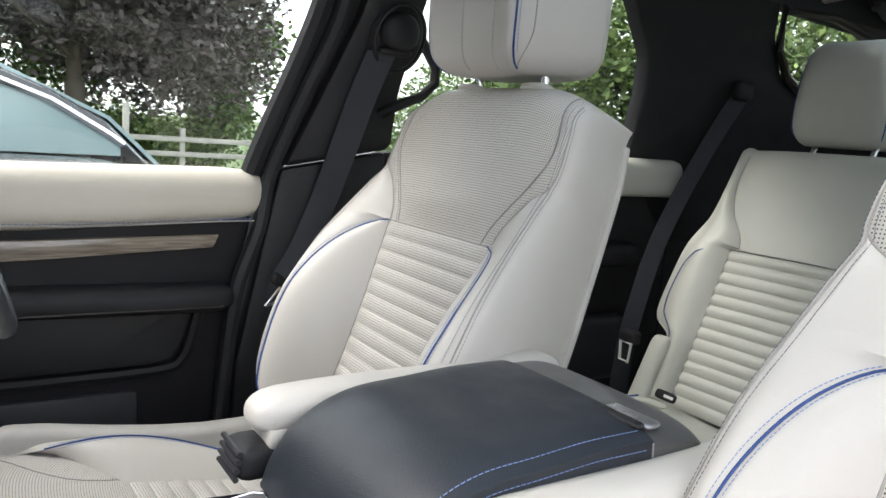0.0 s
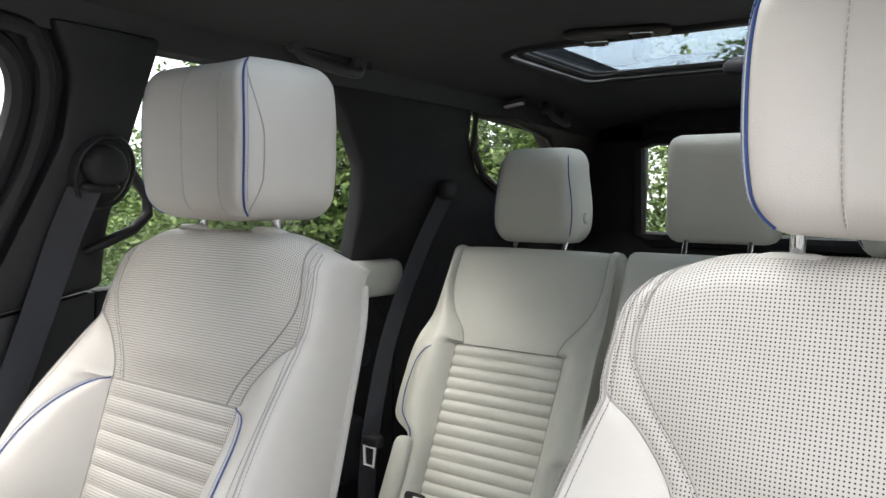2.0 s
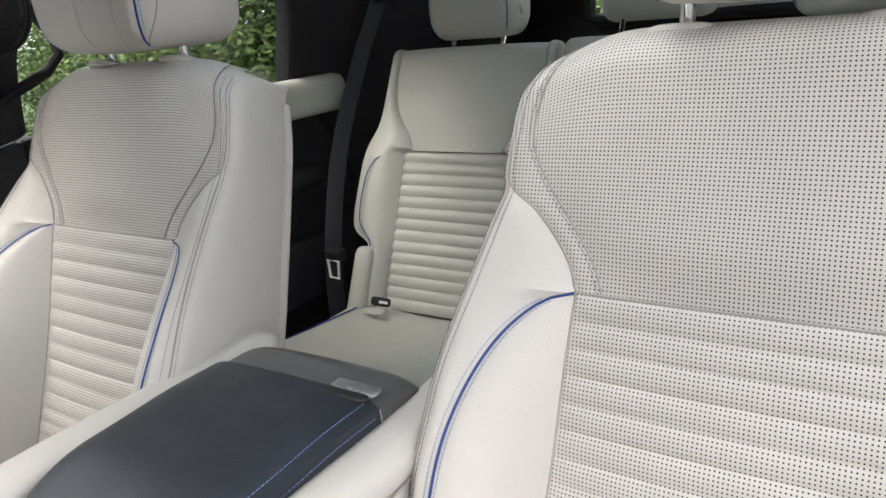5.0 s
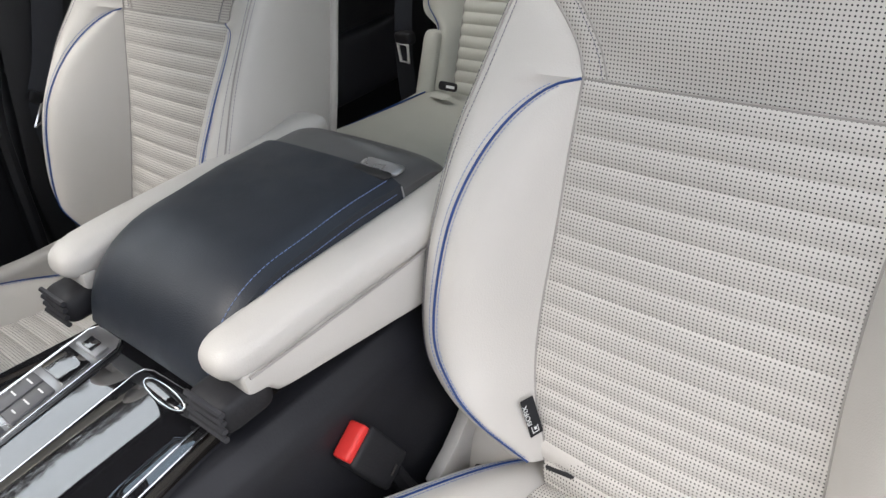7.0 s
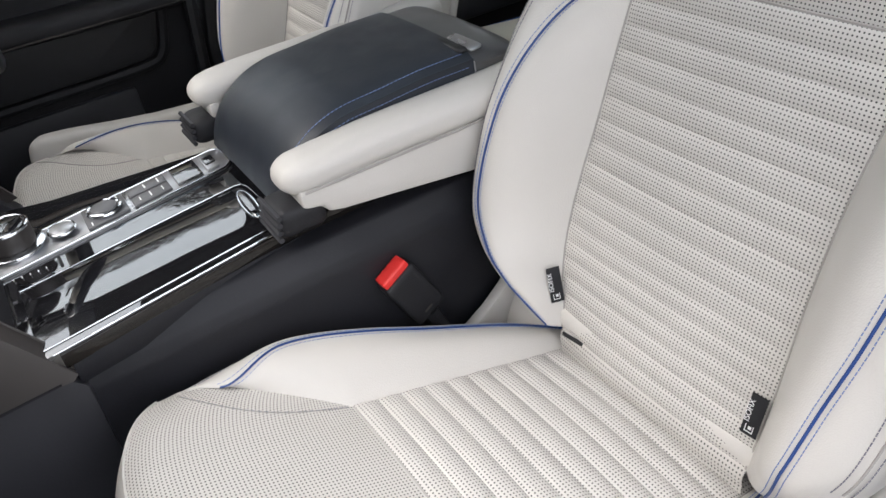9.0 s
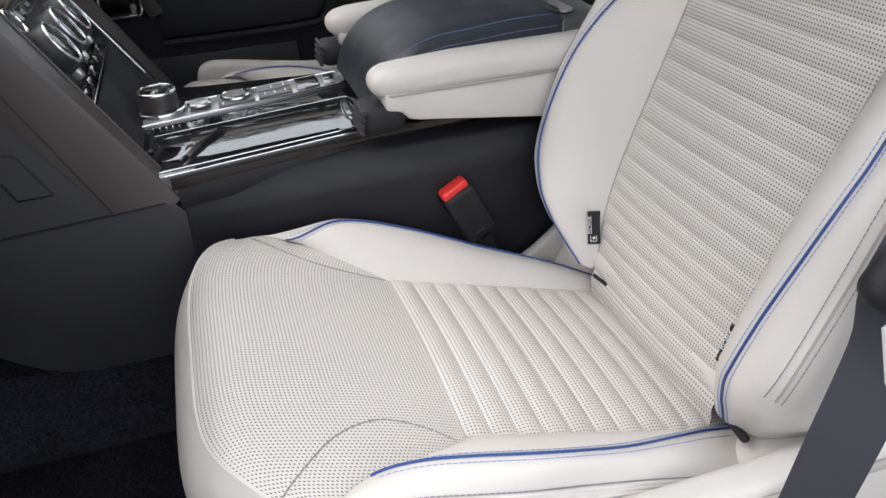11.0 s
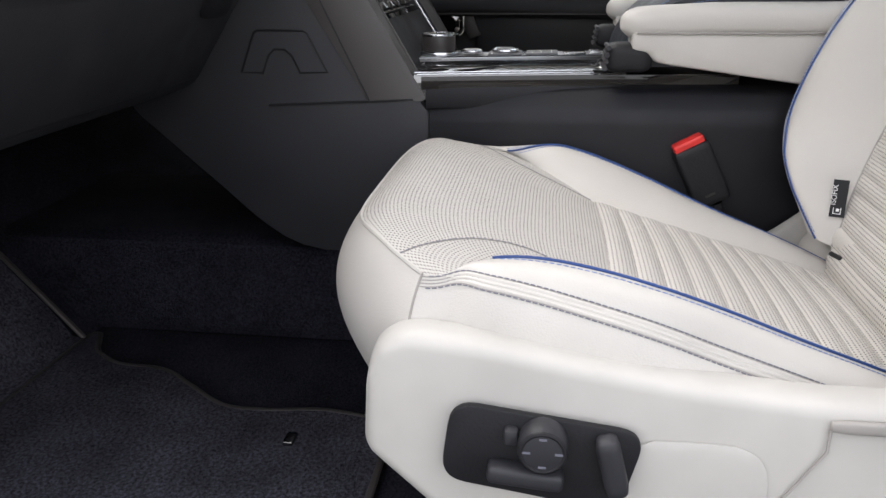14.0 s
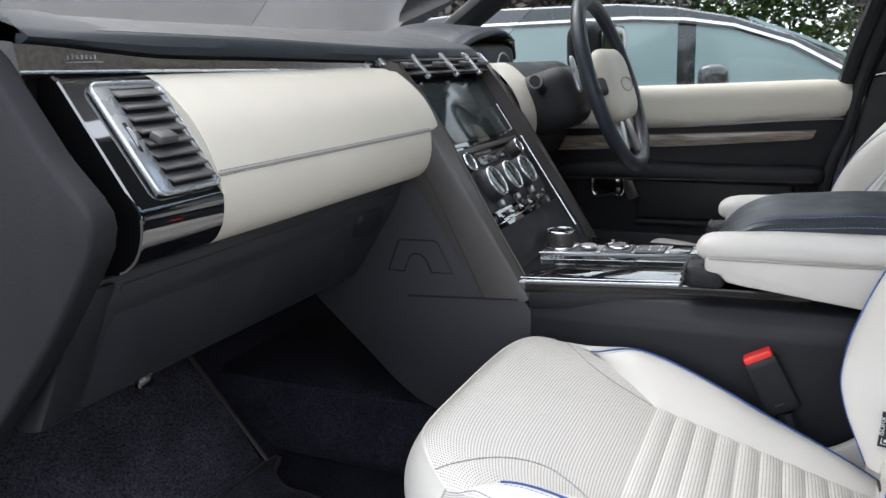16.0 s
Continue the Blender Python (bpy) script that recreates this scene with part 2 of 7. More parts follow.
def prism(points, axis, lo, hi, bevel=0.0, seg=2, bm=None):
    """A flat outline pushed along an axis; points give the two other coordinates in the order x, y, z."""
    b2 = bmesh.new()

    def place(p, v):
        return {"x": (v, p[0], p[1]), "y": (p[0], v, p[1]), "z": (p[0], p[1], v)}[axis]

    a = [b2.verts.new(place(p, lo)) for p in points]
    b = [b2.verts.new(place(p, hi)) for p in points]
    b2.faces.new(a)
    b2.faces.new(b[::-1])
    for i in range(len(points)):
        j = (i + 1) % len(points)
        b2.faces.new((a[i], b[i], b[j], a[j]))
    bmesh.ops.recalc_face_normals(b2, faces=b2.faces)
    if bevel:
        bmesh.ops.bevel(b2, geom=b2.edges[:], offset=bevel, segments=seg, profile=0.5, affect="EDGES", clamp_overlap=True)
    bmesh.ops.triangulate(b2, faces=[f for f in b2.faces if len(f.verts) > 4])
    return merged(bm, b2)


def tube(points, r, sides=8, bm=None, closed=False, flat=1.0):
    """A rod swept along points."""
    bm = bm or bmesh.new()
    pts = [Vector(p) for p in points]
    n, rings = len(pts), []
    ref = None
    for i, p in enumerate(pts):
        a, b = (pts[i - 1], pts[(i + 1) % n]) if closed else (pts[max(0, i - 1)], pts[min(n - 1, i + 1)])
        t = (b - a).normalized()
        if ref is None:
            ref = Vector((0, 0, 1)) if abs(t.z) < 0.9 else Vector((1, 0, 0))
        side = t.cross(ref).normalized()
        ref = side.cross(t).normalized()
        rings.append([bm.verts.new(p + (side * math.cos(k * math.tau / sides) + ref * math.sin(k * math.tau / sides) * flat) * r) for k in range(sides)])
    for i in range(n if closed else n - 1):
        x, y = rings[i], rings[(i + 1) % n]
        for k in range(sides):
            bm.faces.new((x[k], x[(k + 1) % sides], y[(k + 1) % sides], y[k]))
    if not closed:
        bm.faces.new(rings[0][::-1])
        bm.faces.new(rings[-1])
    return bm


def disc(r, depth, at, rot=(0, 0, 0), seg=32, bevel=0.0, r2=None, bm=None):
    b2 = bmesh.new()
    bmesh.ops.create_cone(b2, cap_ends=True, segments=seg, radius1=r, radius2=r if r2 is None else r2, depth=depth)
    if bevel:
        ed = [e for e in b2.edges if abs(e.verts[0].co.z - e.verts[1].co.z) < 1e-6]
        bmesh.ops.bevel(b2, geom=ed, offset=bevel, segments=2, profile=0.5, affect="EDGES")
    bmesh.ops.transform(b2, matrix=pose(*at, *rot), verts=b2.verts)
    return merged(bm, b2)


def ring(r, thick, at, rot=(0, 0, 0), seg=40, sides=8, bm=None, flat=1.0):
    m = pose(*at, *rot)
    pts = [m @ Vector((r * math.cos(k * math.tau / seg), r * math.sin(k * math.tau / seg), 0)) for k in range(seg)]
    return tube(pts, thick, sides, bm, True, flat)


def spline(xs, ys):
    """A smooth curve through the given pairs."""
    n = len(xs)
    g = [0.0] * n
    for i in range(n):
        lo, hi = max(0, i - 1), min(n - 1, i + 1)
        g[i] = (ys[hi] - ys[lo]) / (xs[hi] - xs[lo])

    def f(x):
        x = max(xs[0], min(xs[-1], x))
        i = 0
        while i < n - 2 and x > xs[i + 1]:
            i += 1
        h = xs[i + 1] - xs[i]
        t = (x - xs[i]) / h
        return (ys[i] * (1 + 2 * t) * (1 - t) ** 2 + g[i] * h * t * (1 - t) ** 2 + ys[i + 1] * t * t * (3 - 2 * t) + g[i + 1] * h * t * t * (t - 1))

    return f


def resample(points, step):
    pts = [Vector(p) for p in points]
    out, left = [pts[0]], step
    for a, b in zip(pts, pts[1:]):
        d = (b - a).length
        pos = left
        while pos <= d:
            out.append(a.lerp(b, pos / d))
            pos += step
        left = pos - d
    return out


def stitches(points, step=0.0055, length=0.0038, r=0.00055, bm=None, lift=(0, 0, 0)):
    """A row of single stitches along a line."""
    bm = bm or bmesh.new()
    pts = resample(points, step)
    up = Vector(lift)
    for a, b in zip(pts, pts[1:]):
        d = (b - a).normalized()
        tube([a + up, a + up + d * length * 0.5 + up.normalized() * r * 0.6 if up.length else a + d * length * 0.5, a + up + d * length], r, 4, bm)
    return bm


def curved(points, n=5):
    """The points joined by a smooth line."""
    pts = [Vector(p) for p in points]
    out = []
    for i in range(len(pts) - 1):
        p0, p1, p2, p3 = pts[max(0, i - 1)], pts[i], pts[i + 1], pts[min(len(pts) - 1, i + 2)]
        for q in range(n):
            t = q / n
            out.append(0.5 * ((2 * p1) + (p2 - p0) * t + (2 * p0 - 5 * p1 + 4 * p2 - p3) * t * t + (3 * p1 - p0 - 3 * p2 + p3) * t ** 3))
    return out + [pts[-1]]


def smooth(a, b, x):
    t = max(0.0, min(1.0, (x - a) / (b - a)))
    return t * t * (3 - 2 * t)


# ---- front seats ----
REC = radians(19)
TILT = radians(16)


def frame_of(origin, lean, s):
    """A place on a leaning sheet: a towards the car's middle, v up along it, d out of it."""
    o = Vector(origin)
    up, out = Vector((0, -math.sin(lean), math.cos(lean))), Vector((0, math.cos(lean), math.sin(lean)))
    return lambda a, v, d: o + Vector((s * a, 0, 0)) + up * v + out * d


def flat_of(origin, tilt, s):
    o = Vector(origin)
    ahead, out = Vector((0, math.cos(tilt), math.sin(tilt))), Vector((0, -math.sin(tilt), math.cos(tilt)))
    return lambda a, w, d: o + Vector((s * a, 0, 0)) + ahead * w + out * d


V0, V1, V2 = 0.048, 0.424, 0.614
A1 = spline([0.045, 0.07, 0.10, 0.15, 0.21, 0.28, 0.36, 0.424], [0.117, 0.121, 0.134, 0.143, 0.144, 0.140, 0.137, 0.133])
A1O = spline([0.045, 0.12, 0.22, 0.30, 0.36, 0.424], [0.131, 0.131, 0.126, 0.126, 0.130, 0.133])
A2 = spline([0.045, 0.07, 0.09, 0.12, 0.15, 0.18, 0.24, 0.30, 0.345, 0.38, 0.405, 0.418, 0.424], [0.124, 0.147, 0.162, 0.184, 0.205, 0.214, 0.215, 0.211, 0.201, 0.187, 0.169, 0.152, 0.1335])
A2O = spline([0.045, 0.07, 0.09, 0.12, 0.15, 0.18, 0.24, 0.30, 0.345, 0.38, 0.405, 0.418, 0.424], [0.160, 0.172, 0.180, 0.188, 0.193, 0.197, 0.205, 0.207, 0.200, 0.187, 0.169, 0.152, 0.1335])
D2 = spline([0.045, 0.07, 0.09, 0.12, 0.20, 0.27, 0.32, 0.36, 0.395, 0.424], [0.012, 0.036, 0.054, 0.070, 0.075, 0.070, 0.057, 0.041, 0.022, 0.002])
# the ridge where the front of the bolster turns into the flank, and the rear edge of the flank
FA = spline([0.045, 0.07, 0.10, 0.15, 0.24, 0.30, 0.36, 0.42, 0.475, 0.512], [0.168, 0.190, 0.215, 0.234, 0.240, 0.237, 0.231, 0.221, 0.212, 0.205])
FD = spline([0.045, 0.07, 0.10, 0.15, 0.24, 0.30, 0.36, 0.42, 0.475, 0.512, 0.60], [0.006, 0.022, 0.042, 0.060, 0.063, 0.057, 0.047, 0.030, 0.012, 0.0, -0.003])
RA = spline([0.045, 0.15, 0.33, 0.43, 0.52, 0.59, 0.665], [0.190, 0.204, 0.204, 0.199, 0.193, 0.186, 0.172])
U1 = spline([0.424, 0.449, 0.476, 0.504, 0.533, 0.550, 0.577, 0.602, 0.625, 0.66, 0.70, 0.76], [0.110, 0.120, 0.138, 0.160, 0.179, 0.186, 0.187, 0.183, 0.178, 0.164, 0.142, 0.11])
U2 = spline([0.424, 0.447, 0.470, 0.493, 0.512, 0.537, 0.570, 0.597, 0.62, 0.66, 0.70, 0.76], [0.1335, 0.141, 0.157, 0.179, 0.205, 0.208, 0.205, 0.203, 0.199, 0.184, 0.160, 0.125])
BACK = -0.12


def roll_over(v):
    """Past the top edge the sheet rolls backwards."""
    if v <= V2:
        return v, 0.0
    phi = min(1.0, (v - V2) / 0.07) * math.pi / 2
    back = max(0.0, v - V2 - 0.07)
    return V2 + 0.042 * math.sin(phi), -0.05 * (1 - math.cos(phi)) - back


def shoulder_drop(a, v):
    """The shoulders fall away in a round corner."""
    return 0.034 * smooth(0.10, 0.235, abs(a)) ** 1.25 * smooth(0.535, 0.65, v)


def rib(x, pitch, high=0.0036):
    return high * abs(math.sin(math.pi * x / pitch)) ** 0.8 - 0.002


def back_rib(v):
    """Soft quilting down the backrest, closer towards the seat."""
    n = (V1 - v) / 0.0235 if v > 0.17 else (V1 - 0.17) / 0.0235 + (0.17 - v) / 0.0197
    return 0.0031 * abs(math.sin(math.pi * n)) ** 0.62 - 0.0015


def backrest(th, F, s, driver):
    out = F(0, 0, 1) - F(0, 0, 0)
    full = 1.28 if driver else 1.0
    crest, ridge_d = (lambda v: D2(v) * full), (lambda v: FD(v) * (full if v < 0.5 else 1.0))

    def insert(i, j):
        v = V0 + (V1 - V0) * j
        a = -A1O(v) + (A1(v) + A1O(v)) * i
        edge = smooth(1.0, 0.9, abs(2 * i - 1))
        d = back_rib(v) * (0.25 + 0.75 * edge) + 0.006 * (1 - (2 * i - 1) ** 2)
        return F(a, v, d), (a, v)

    part("quilted_insert", grid(insert, 40, 17 * 10), M_STRIPE, th, "quilted punched cream leather insert")

    def sheet(a, v, d):
        """A place on the shoulder, which rolls back over the top."""
        vv, dd = roll_over(v)
        return F(a, vv - shoulder_drop(a, v), d + dd)

    def upper(i, j):
        v = V1 + (V2 + 0.13 - V1) * j
        x = 2 * i - 1
        a = x * U1(v)
        d = 0.010 * (1 - x ** 4) * smooth(V1, V1 + 0.05, v) - 0.002
        return sheet(a, v, d), (a, v)

    part("shoulder_panel", grid(upper, 48, 60), M_PERF, th, "punched cream leather")
    for k in (1, -1):
        blue, thread, seam = bmesh.new(), bmesh.new(), bmesh.new()
        a1, a2 = (A1, A2) if k > 0 else (A1O, A2O)

        def front(i, j, k=k, a1=a1, a2=a2):
            v = V0 + (V1 - V0) * j
            a = a1(v) + (a2(v) - a1(v)) * i
            bulge = math.sin(math.pi * i) * 0.007 * min(1, (a2(v) - a1(v)) / 0.08)
            d = crest(v) * math.sin(i * math.pi / 2) ** 1.05 + bulge
            return F(k * a, v, d), (a, v)

        part("bolster", grid(front, 16, 90), M_LEATHER, th)

        def strip(i, j, k=k):
            v = V1 + (V2 + 0.13 - V1) * j
            a = U1(v) + (U2(v) - U1(v)) * i
            return sheet(k * a, v, 0.0022 * math.sin(math.pi * i) - 0.002), (a, v)

        part("shoulder_strip", grid(strip, 8, 70), M_PERF, th)

        def side(i, j, k=k, a2=a2):
            """From the piping to the ridge of the flank, then back along the flank."""
            v = V0 + (V2 + 0.07 - V0) * j
            vv, dd = roll_over(v)
            lo, d0 = (a2(v), crest(v)) if v < V1 else (U2(v), -0.002)
            fa, fd = (max(FA(v), lo + 0.002), ridge_d(v)) if v < 0.512 else (lo, ridge_d(v))
            if i < 0.25:
                q = i * 4
                a = lo + (fa - lo) * q
                d = d0 + (fd - d0) * q + 0.006 * math.sin(math.pi * q) * min(1.0, (fa - lo) / 0.03)
            else:
                q = (i - 0.25) / 0.75
                a = fa + (RA(v) - fa) * q + 0.015 * math.sin(math.pi * q ** 0.55)
                d = fd + (BACK - fd) * q
            drop = shoulder_drop(a, v) * (1 + 0.3 * smooth(0.3, 1.0, i))
            return F(k * a, vv - drop, max(BACK, d + dd)), (d, v)

        part("side_panel", grid(side, 36, 110), M_LEATHER, th, "plain cream leather side")

        def on_side(i, v):
            return side(i, (v - V0) / (V2 + 0.07 - V0))[0] + out * 0.0005 + Vector((s * k * 0.0004, 0, 0))

        vs = [V0 + (V1 - V0) * q / 60 for q in range(61)]
        tube([F(k * a2(v), v, crest(v) + 0.0006) for v in vs], 0.0014, 6, blue)
        sewn = [v for v in vs if a2(v) - a1(v) > 0.012]
        stitches([front(1 - 0.0048 / (a2(v) - a1(v)), (v - V0) / (V1 - V0))[0] + out * 0.0005 for v in sewn], bm=thread, step=0.0042, length=0.0030, r=0.00045)
        stitches([on_side(0.25 * min(0.9, 0.0048 / max(0.006, FA(v) - a2(v))), v) for v in sewn], bm=thread, step=0.0042, length=0.0030, r=0.00045)
        # double seam along the ridge and up round the shoulder
        ridge = [0.12 + 0.535 * q / 80 for q in range(81)]
        stitches([on_side(0.262, v) for v in ridge], bm=seam, step=0.0045, length=0.0033, r=0.00045)
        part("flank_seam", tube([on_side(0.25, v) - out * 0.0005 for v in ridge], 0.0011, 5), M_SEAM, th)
        inner = []
        for v in ridge:
            if v < 0.512:
                lo = a2(v) if v < V1 else U2(v)
                inner.append(on_side(0.25 * (1 - min(0.9, 0.006 / max(0.006, FA(v) - lo))), v))
            else:
                inner.append(sheet(k * (U2(v) - 0.0055), v, 0.0005))
        stitches(inner, bm=seam, step=0.0045, length=0.0033, r=0.00045)
        uv = [V1 + (V2 + 0.06 - V1) * q / 50 for q in range(51)]
        stitches([sheet(k * (U1(v) + 0.0035), v, 0.0008) for v in uv], bm=seam, step=0.0050, r=0.0004)
        part("seam_shade", tube([sheet(k * U1(v), v, -0.0014) for v in uv], 0.0011, 5), M_SEAM, th)
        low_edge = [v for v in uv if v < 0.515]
        part("seam_shade", tube([sheet(k * U2(v), v, -0.0012) for v in low_edge], 0.0013, 5), M_SEAM, th)
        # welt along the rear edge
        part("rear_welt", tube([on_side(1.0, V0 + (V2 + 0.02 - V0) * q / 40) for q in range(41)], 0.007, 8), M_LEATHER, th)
        part("seam_shade", tube([F(k * a1(v), v, 0.0) for v in vs], 0.0016, 5), M_SEAM, th)
        part("blue_piping", blue, M_BLUE, th, "bright blue piping")
        tagged(part("stitching", thread, M_THREAD, th, "blue thread stitching"), kind="stuff")
        tagged(part("seam_stitching", seam, M_GREYTHREAD, th), kind="stuff")
    part("seam_shade", tube([F(a, V1, 0.006 * (1 - (a / 0.133) ** 2) - 0.0015) for a in [-0.133 + 0.0133 * q for q in range(21)]], 0.0015, 5), M_SEAM, th)
    # back shell and underside close the pad
    part("back_shell", softbox((0.39, 0.05, 0.57), 0.02, 8, lambda p: (p[0] * (1 - 0.14 * smooth(-0.03, 0.28, p[2])), p[1], p[2]), at=F(0, 0.32, BACK + 0.008), rot=(19, 0, 0)), M_DARK, th, "charcoal plastic back")
    def lower_roll(i, j):
        """The foot of the insert curls under to the cushion."""
        ph = j * math.pi / 2
        a = -A1O(V0) + (A1(V0) + A1O(V0)) * i
        d = 0.006 * (1 - (2 * i - 1) ** 2) - 0.030 * (1 - math.cos(ph)) + 0.0022 * abs(math.sin(3 * math.pi * j)) ** 0.8 - 0.002
        return F(a, V0 - 0.046 * math.sin(ph), d), (a, V0 - 0.05 * j)

    part("lower_roll", grid(lower_roll, 36, 30), M_STRIPE, th, "quilted punched cream leather")
    for k in (1, -1):
        at = F(k * 0.200, 0.000, -0.062) if k > 0 else F(k * 0.200, -0.004, -0.050)
        part("bolster_foot", softbox((0.100, 0.11, 0.14), (0.045, 0.050, 0.055), 14, at=at, rot=(19, 0, 0)), M_LEATHER, th)
    low = softbox((0.34, 0.10, 0.05), (0.05, 0.04, 0.025), 8, at=F(0, V0 + 0.012, -0.045), rot=(19, 0, 0))
    part("lower_edge", low, M_LEATHER, th)


def headrest(th, cx, s):
    """Front face between forward wings, gusseted sides with blue piping, two posts."""
    c = Vector((cx - 0.007, -0.042, 0.911) if s > 0 else (cx - 0.006, -0.042, 0.909))
    hx, hy, hz, r = 0.123 if s > 0 else 0.126, 0.084, 0.101, 0.031

    def shape(p):
        x, y, z = p
        t = min(1.0, abs(z) / hz)
        wide = 1 - 0.10 * t ** 2.5 - 0.11 * smooth(-0.01, 0.075, y)
        f = smooth(-0.02, 0.08, y)
        y2 = y - f * (0.028 * (1 - min(1.0, abs(x) / 0.112) ** 2) + 0.012 * t ** 4)
        return Vector((x * wide, y2, z + 0.006 * (1 - (x / hx) ** 2) * (1 if z > 0 else -1) * t))

    pad = part("headrest_pad", softbox((2 * hx, 2 * hy, 2 * hz), (0.030, r, r), 26, shape, at=c), M_LEATHER, th, "cream leather head pad")
    for k in (1, -1):
        pts = []
        for q in range(33):
            z = (hz - 0.004) * (2 * q / 32 - 1)
            over = max(0.0, abs(z) - (hz - r)) / r
            rho = math.sqrt(max(0.0, 1 - over * over))
            p = Vector((k * (hx - 0.030 + 0.030 * rho * 0.75), hy - r + r * rho * 0.68, z))
            pts.append(c + shape(p) + Vector((k * 0.0006, 0.0006, 0)))
        part("headrest_piping", tube(pts, 0.0015, 6), M_BLUE, pad, "bright blue piping")
        tagged(part("headrest_stitching", stitches([p + Vector((k * 0.0042, -0.0030, 0)) for p in pts[3:-3]], step=0.005), M_THREAD, pad), kind="stuff")
        gus = []
        for q in range(31):
            z = (hz - 0.004) * (1 - 2 * q / 30)
            over = max(0.0, abs(z) - (hz - r)) / r
            rho = math.sqrt(max(0.0, 1 - over * over))
            back = math.sin(math.pi * (q / 30) ** 1.5) ** 0.8
            th_ = radians(40 - 38 * min(1.0, back * 1.15))
            p = Vector((k * (hx - 0.030 + 0.030 * rho * math.cos(th_)), hy - r + r * rho * math.sin(th_) - 0.004 * back, z))
            gus.append(c + shape(p) + Vector((k * 0.0002, 0, 0)))
        part("gusset_seam", tube(gus, 0.0011, 5), M_SEAM, pad)
        zs = [-0.092 + 0.184 * q / 24 for q in range(25)]
        line = [c + shape(Vector((k * 0.043, hy - (r - math.sqrt(max(0, r * r - max(0, abs(z) - hz + r) ** 2))), z))) for z in zs]
        part("face_seam", tube(line, 0.0009, 5), M_LEATHER, pad)
        tagged(part("face_stitching", stitches(line, step=0.006, lift=(0, 0.0008, 0)), M_FAINT, pad), kind="stuff")
        part("post", tube([(c.x + k * 0.078, -0.050, 0.75), (c.x + k * 0.078, -0.042, 0.86)], 0.0065, 14), M_CHROME, th, "chrome headrest post")
        collar = softbox((0.062, 0.044, 0.014), (0.02, 0.018, 0.006), 6, at=(c.x + k * 0.078, -0.040, 0.781 if s > 0 else 0.785), rot=(22, 0, 0))
        part("post_collar", collar, M_TRIM, th, "cream plastic collar")


W0, W1, W2 = -0.075, 0.236, 0.416
C1 = spline([-0.075, 0.05, 0.236], [0.116, 0.120, 0.128])
C2 = spline([-0.075, 0.0, 0.06, 0.12, 0.20, 0.26, 0.30, 0.34, 0.37], [0.135, 0.165, 0.181, 0.192, 0.204, 0.208, 0.204, 0.199, 0.196])
C1O = spline([-0.075, 0.05, 0.236], [0.130, 0.136, 0.130])
# crest, its height, and the stitched fold of the bolster by the door
C2O = spline([-0.075, 0.0, 0.046, 0.114, 0.171, 0.221, 0.265, 0.307, 0.339, 0.383], [0.138, 0.150, 0.164, 0.184, 0.194, 0.197, 0.194, 0.189, 0.190, 0.209])
CHO = spline([-0.075, 0.0, 0.046, 0.114, 0.171, 0.221, 0.265, 0.307, 0.339, 0.383], [-0.004, 0.004, 0.012, 0.023, 0.031, 0.034, 0.032, 0.025, 0.015, -0.003])
SA = spline([-0.075, 0.0, 0.089, 0.167, 0.221, 0.264, 0.306, 0.347, 0.383], [0.194, 0.199, 0.204, 0.211, 0.218, 0.217, 0.214, 0.214, 0.211])
SD = spline([-0.075, 0.0, 0.089, 0.167, 0.221, 0.264, 0.306, 0.347, 0.383], [-0.014, -0.006, 0.003, 0.010, 0.016, 0.016, 0.014, 0.010, -0.004])
FWO = spline([0.236, 0.27, 0.31, 0.35, 0.39, 0.43], [0.130, 0.148, 0.168, 0.189, 0.206, 0.211])
C3 = spline([-0.075, 0.1, 0.25, 0.34, 0.40, 0.43], [0.235, 0.252, 0.253, 0.247, 0.235, 0.228])
CH = spline([-0.075, 0.0, 0.1, 0.18, 0.25, 0.30, 0.34, 0.37, 0.40], [-0.006, 0.002, 0.010, 0.020, 0.026, 0.025, 0.018, 0.010, 0.004])
FW = spline([0.236, 0.27, 0.31, 0.35, 0.39, 0.43], [0.128, 0.145, 0.164, 0.184, 0.203, 0.213])
ARC = spline([0.247, 0.274, 0.313, 0.353, 0.389, 0.404], [0.136, 0.123, 0.117, 0.137, 0.176, 0.195])


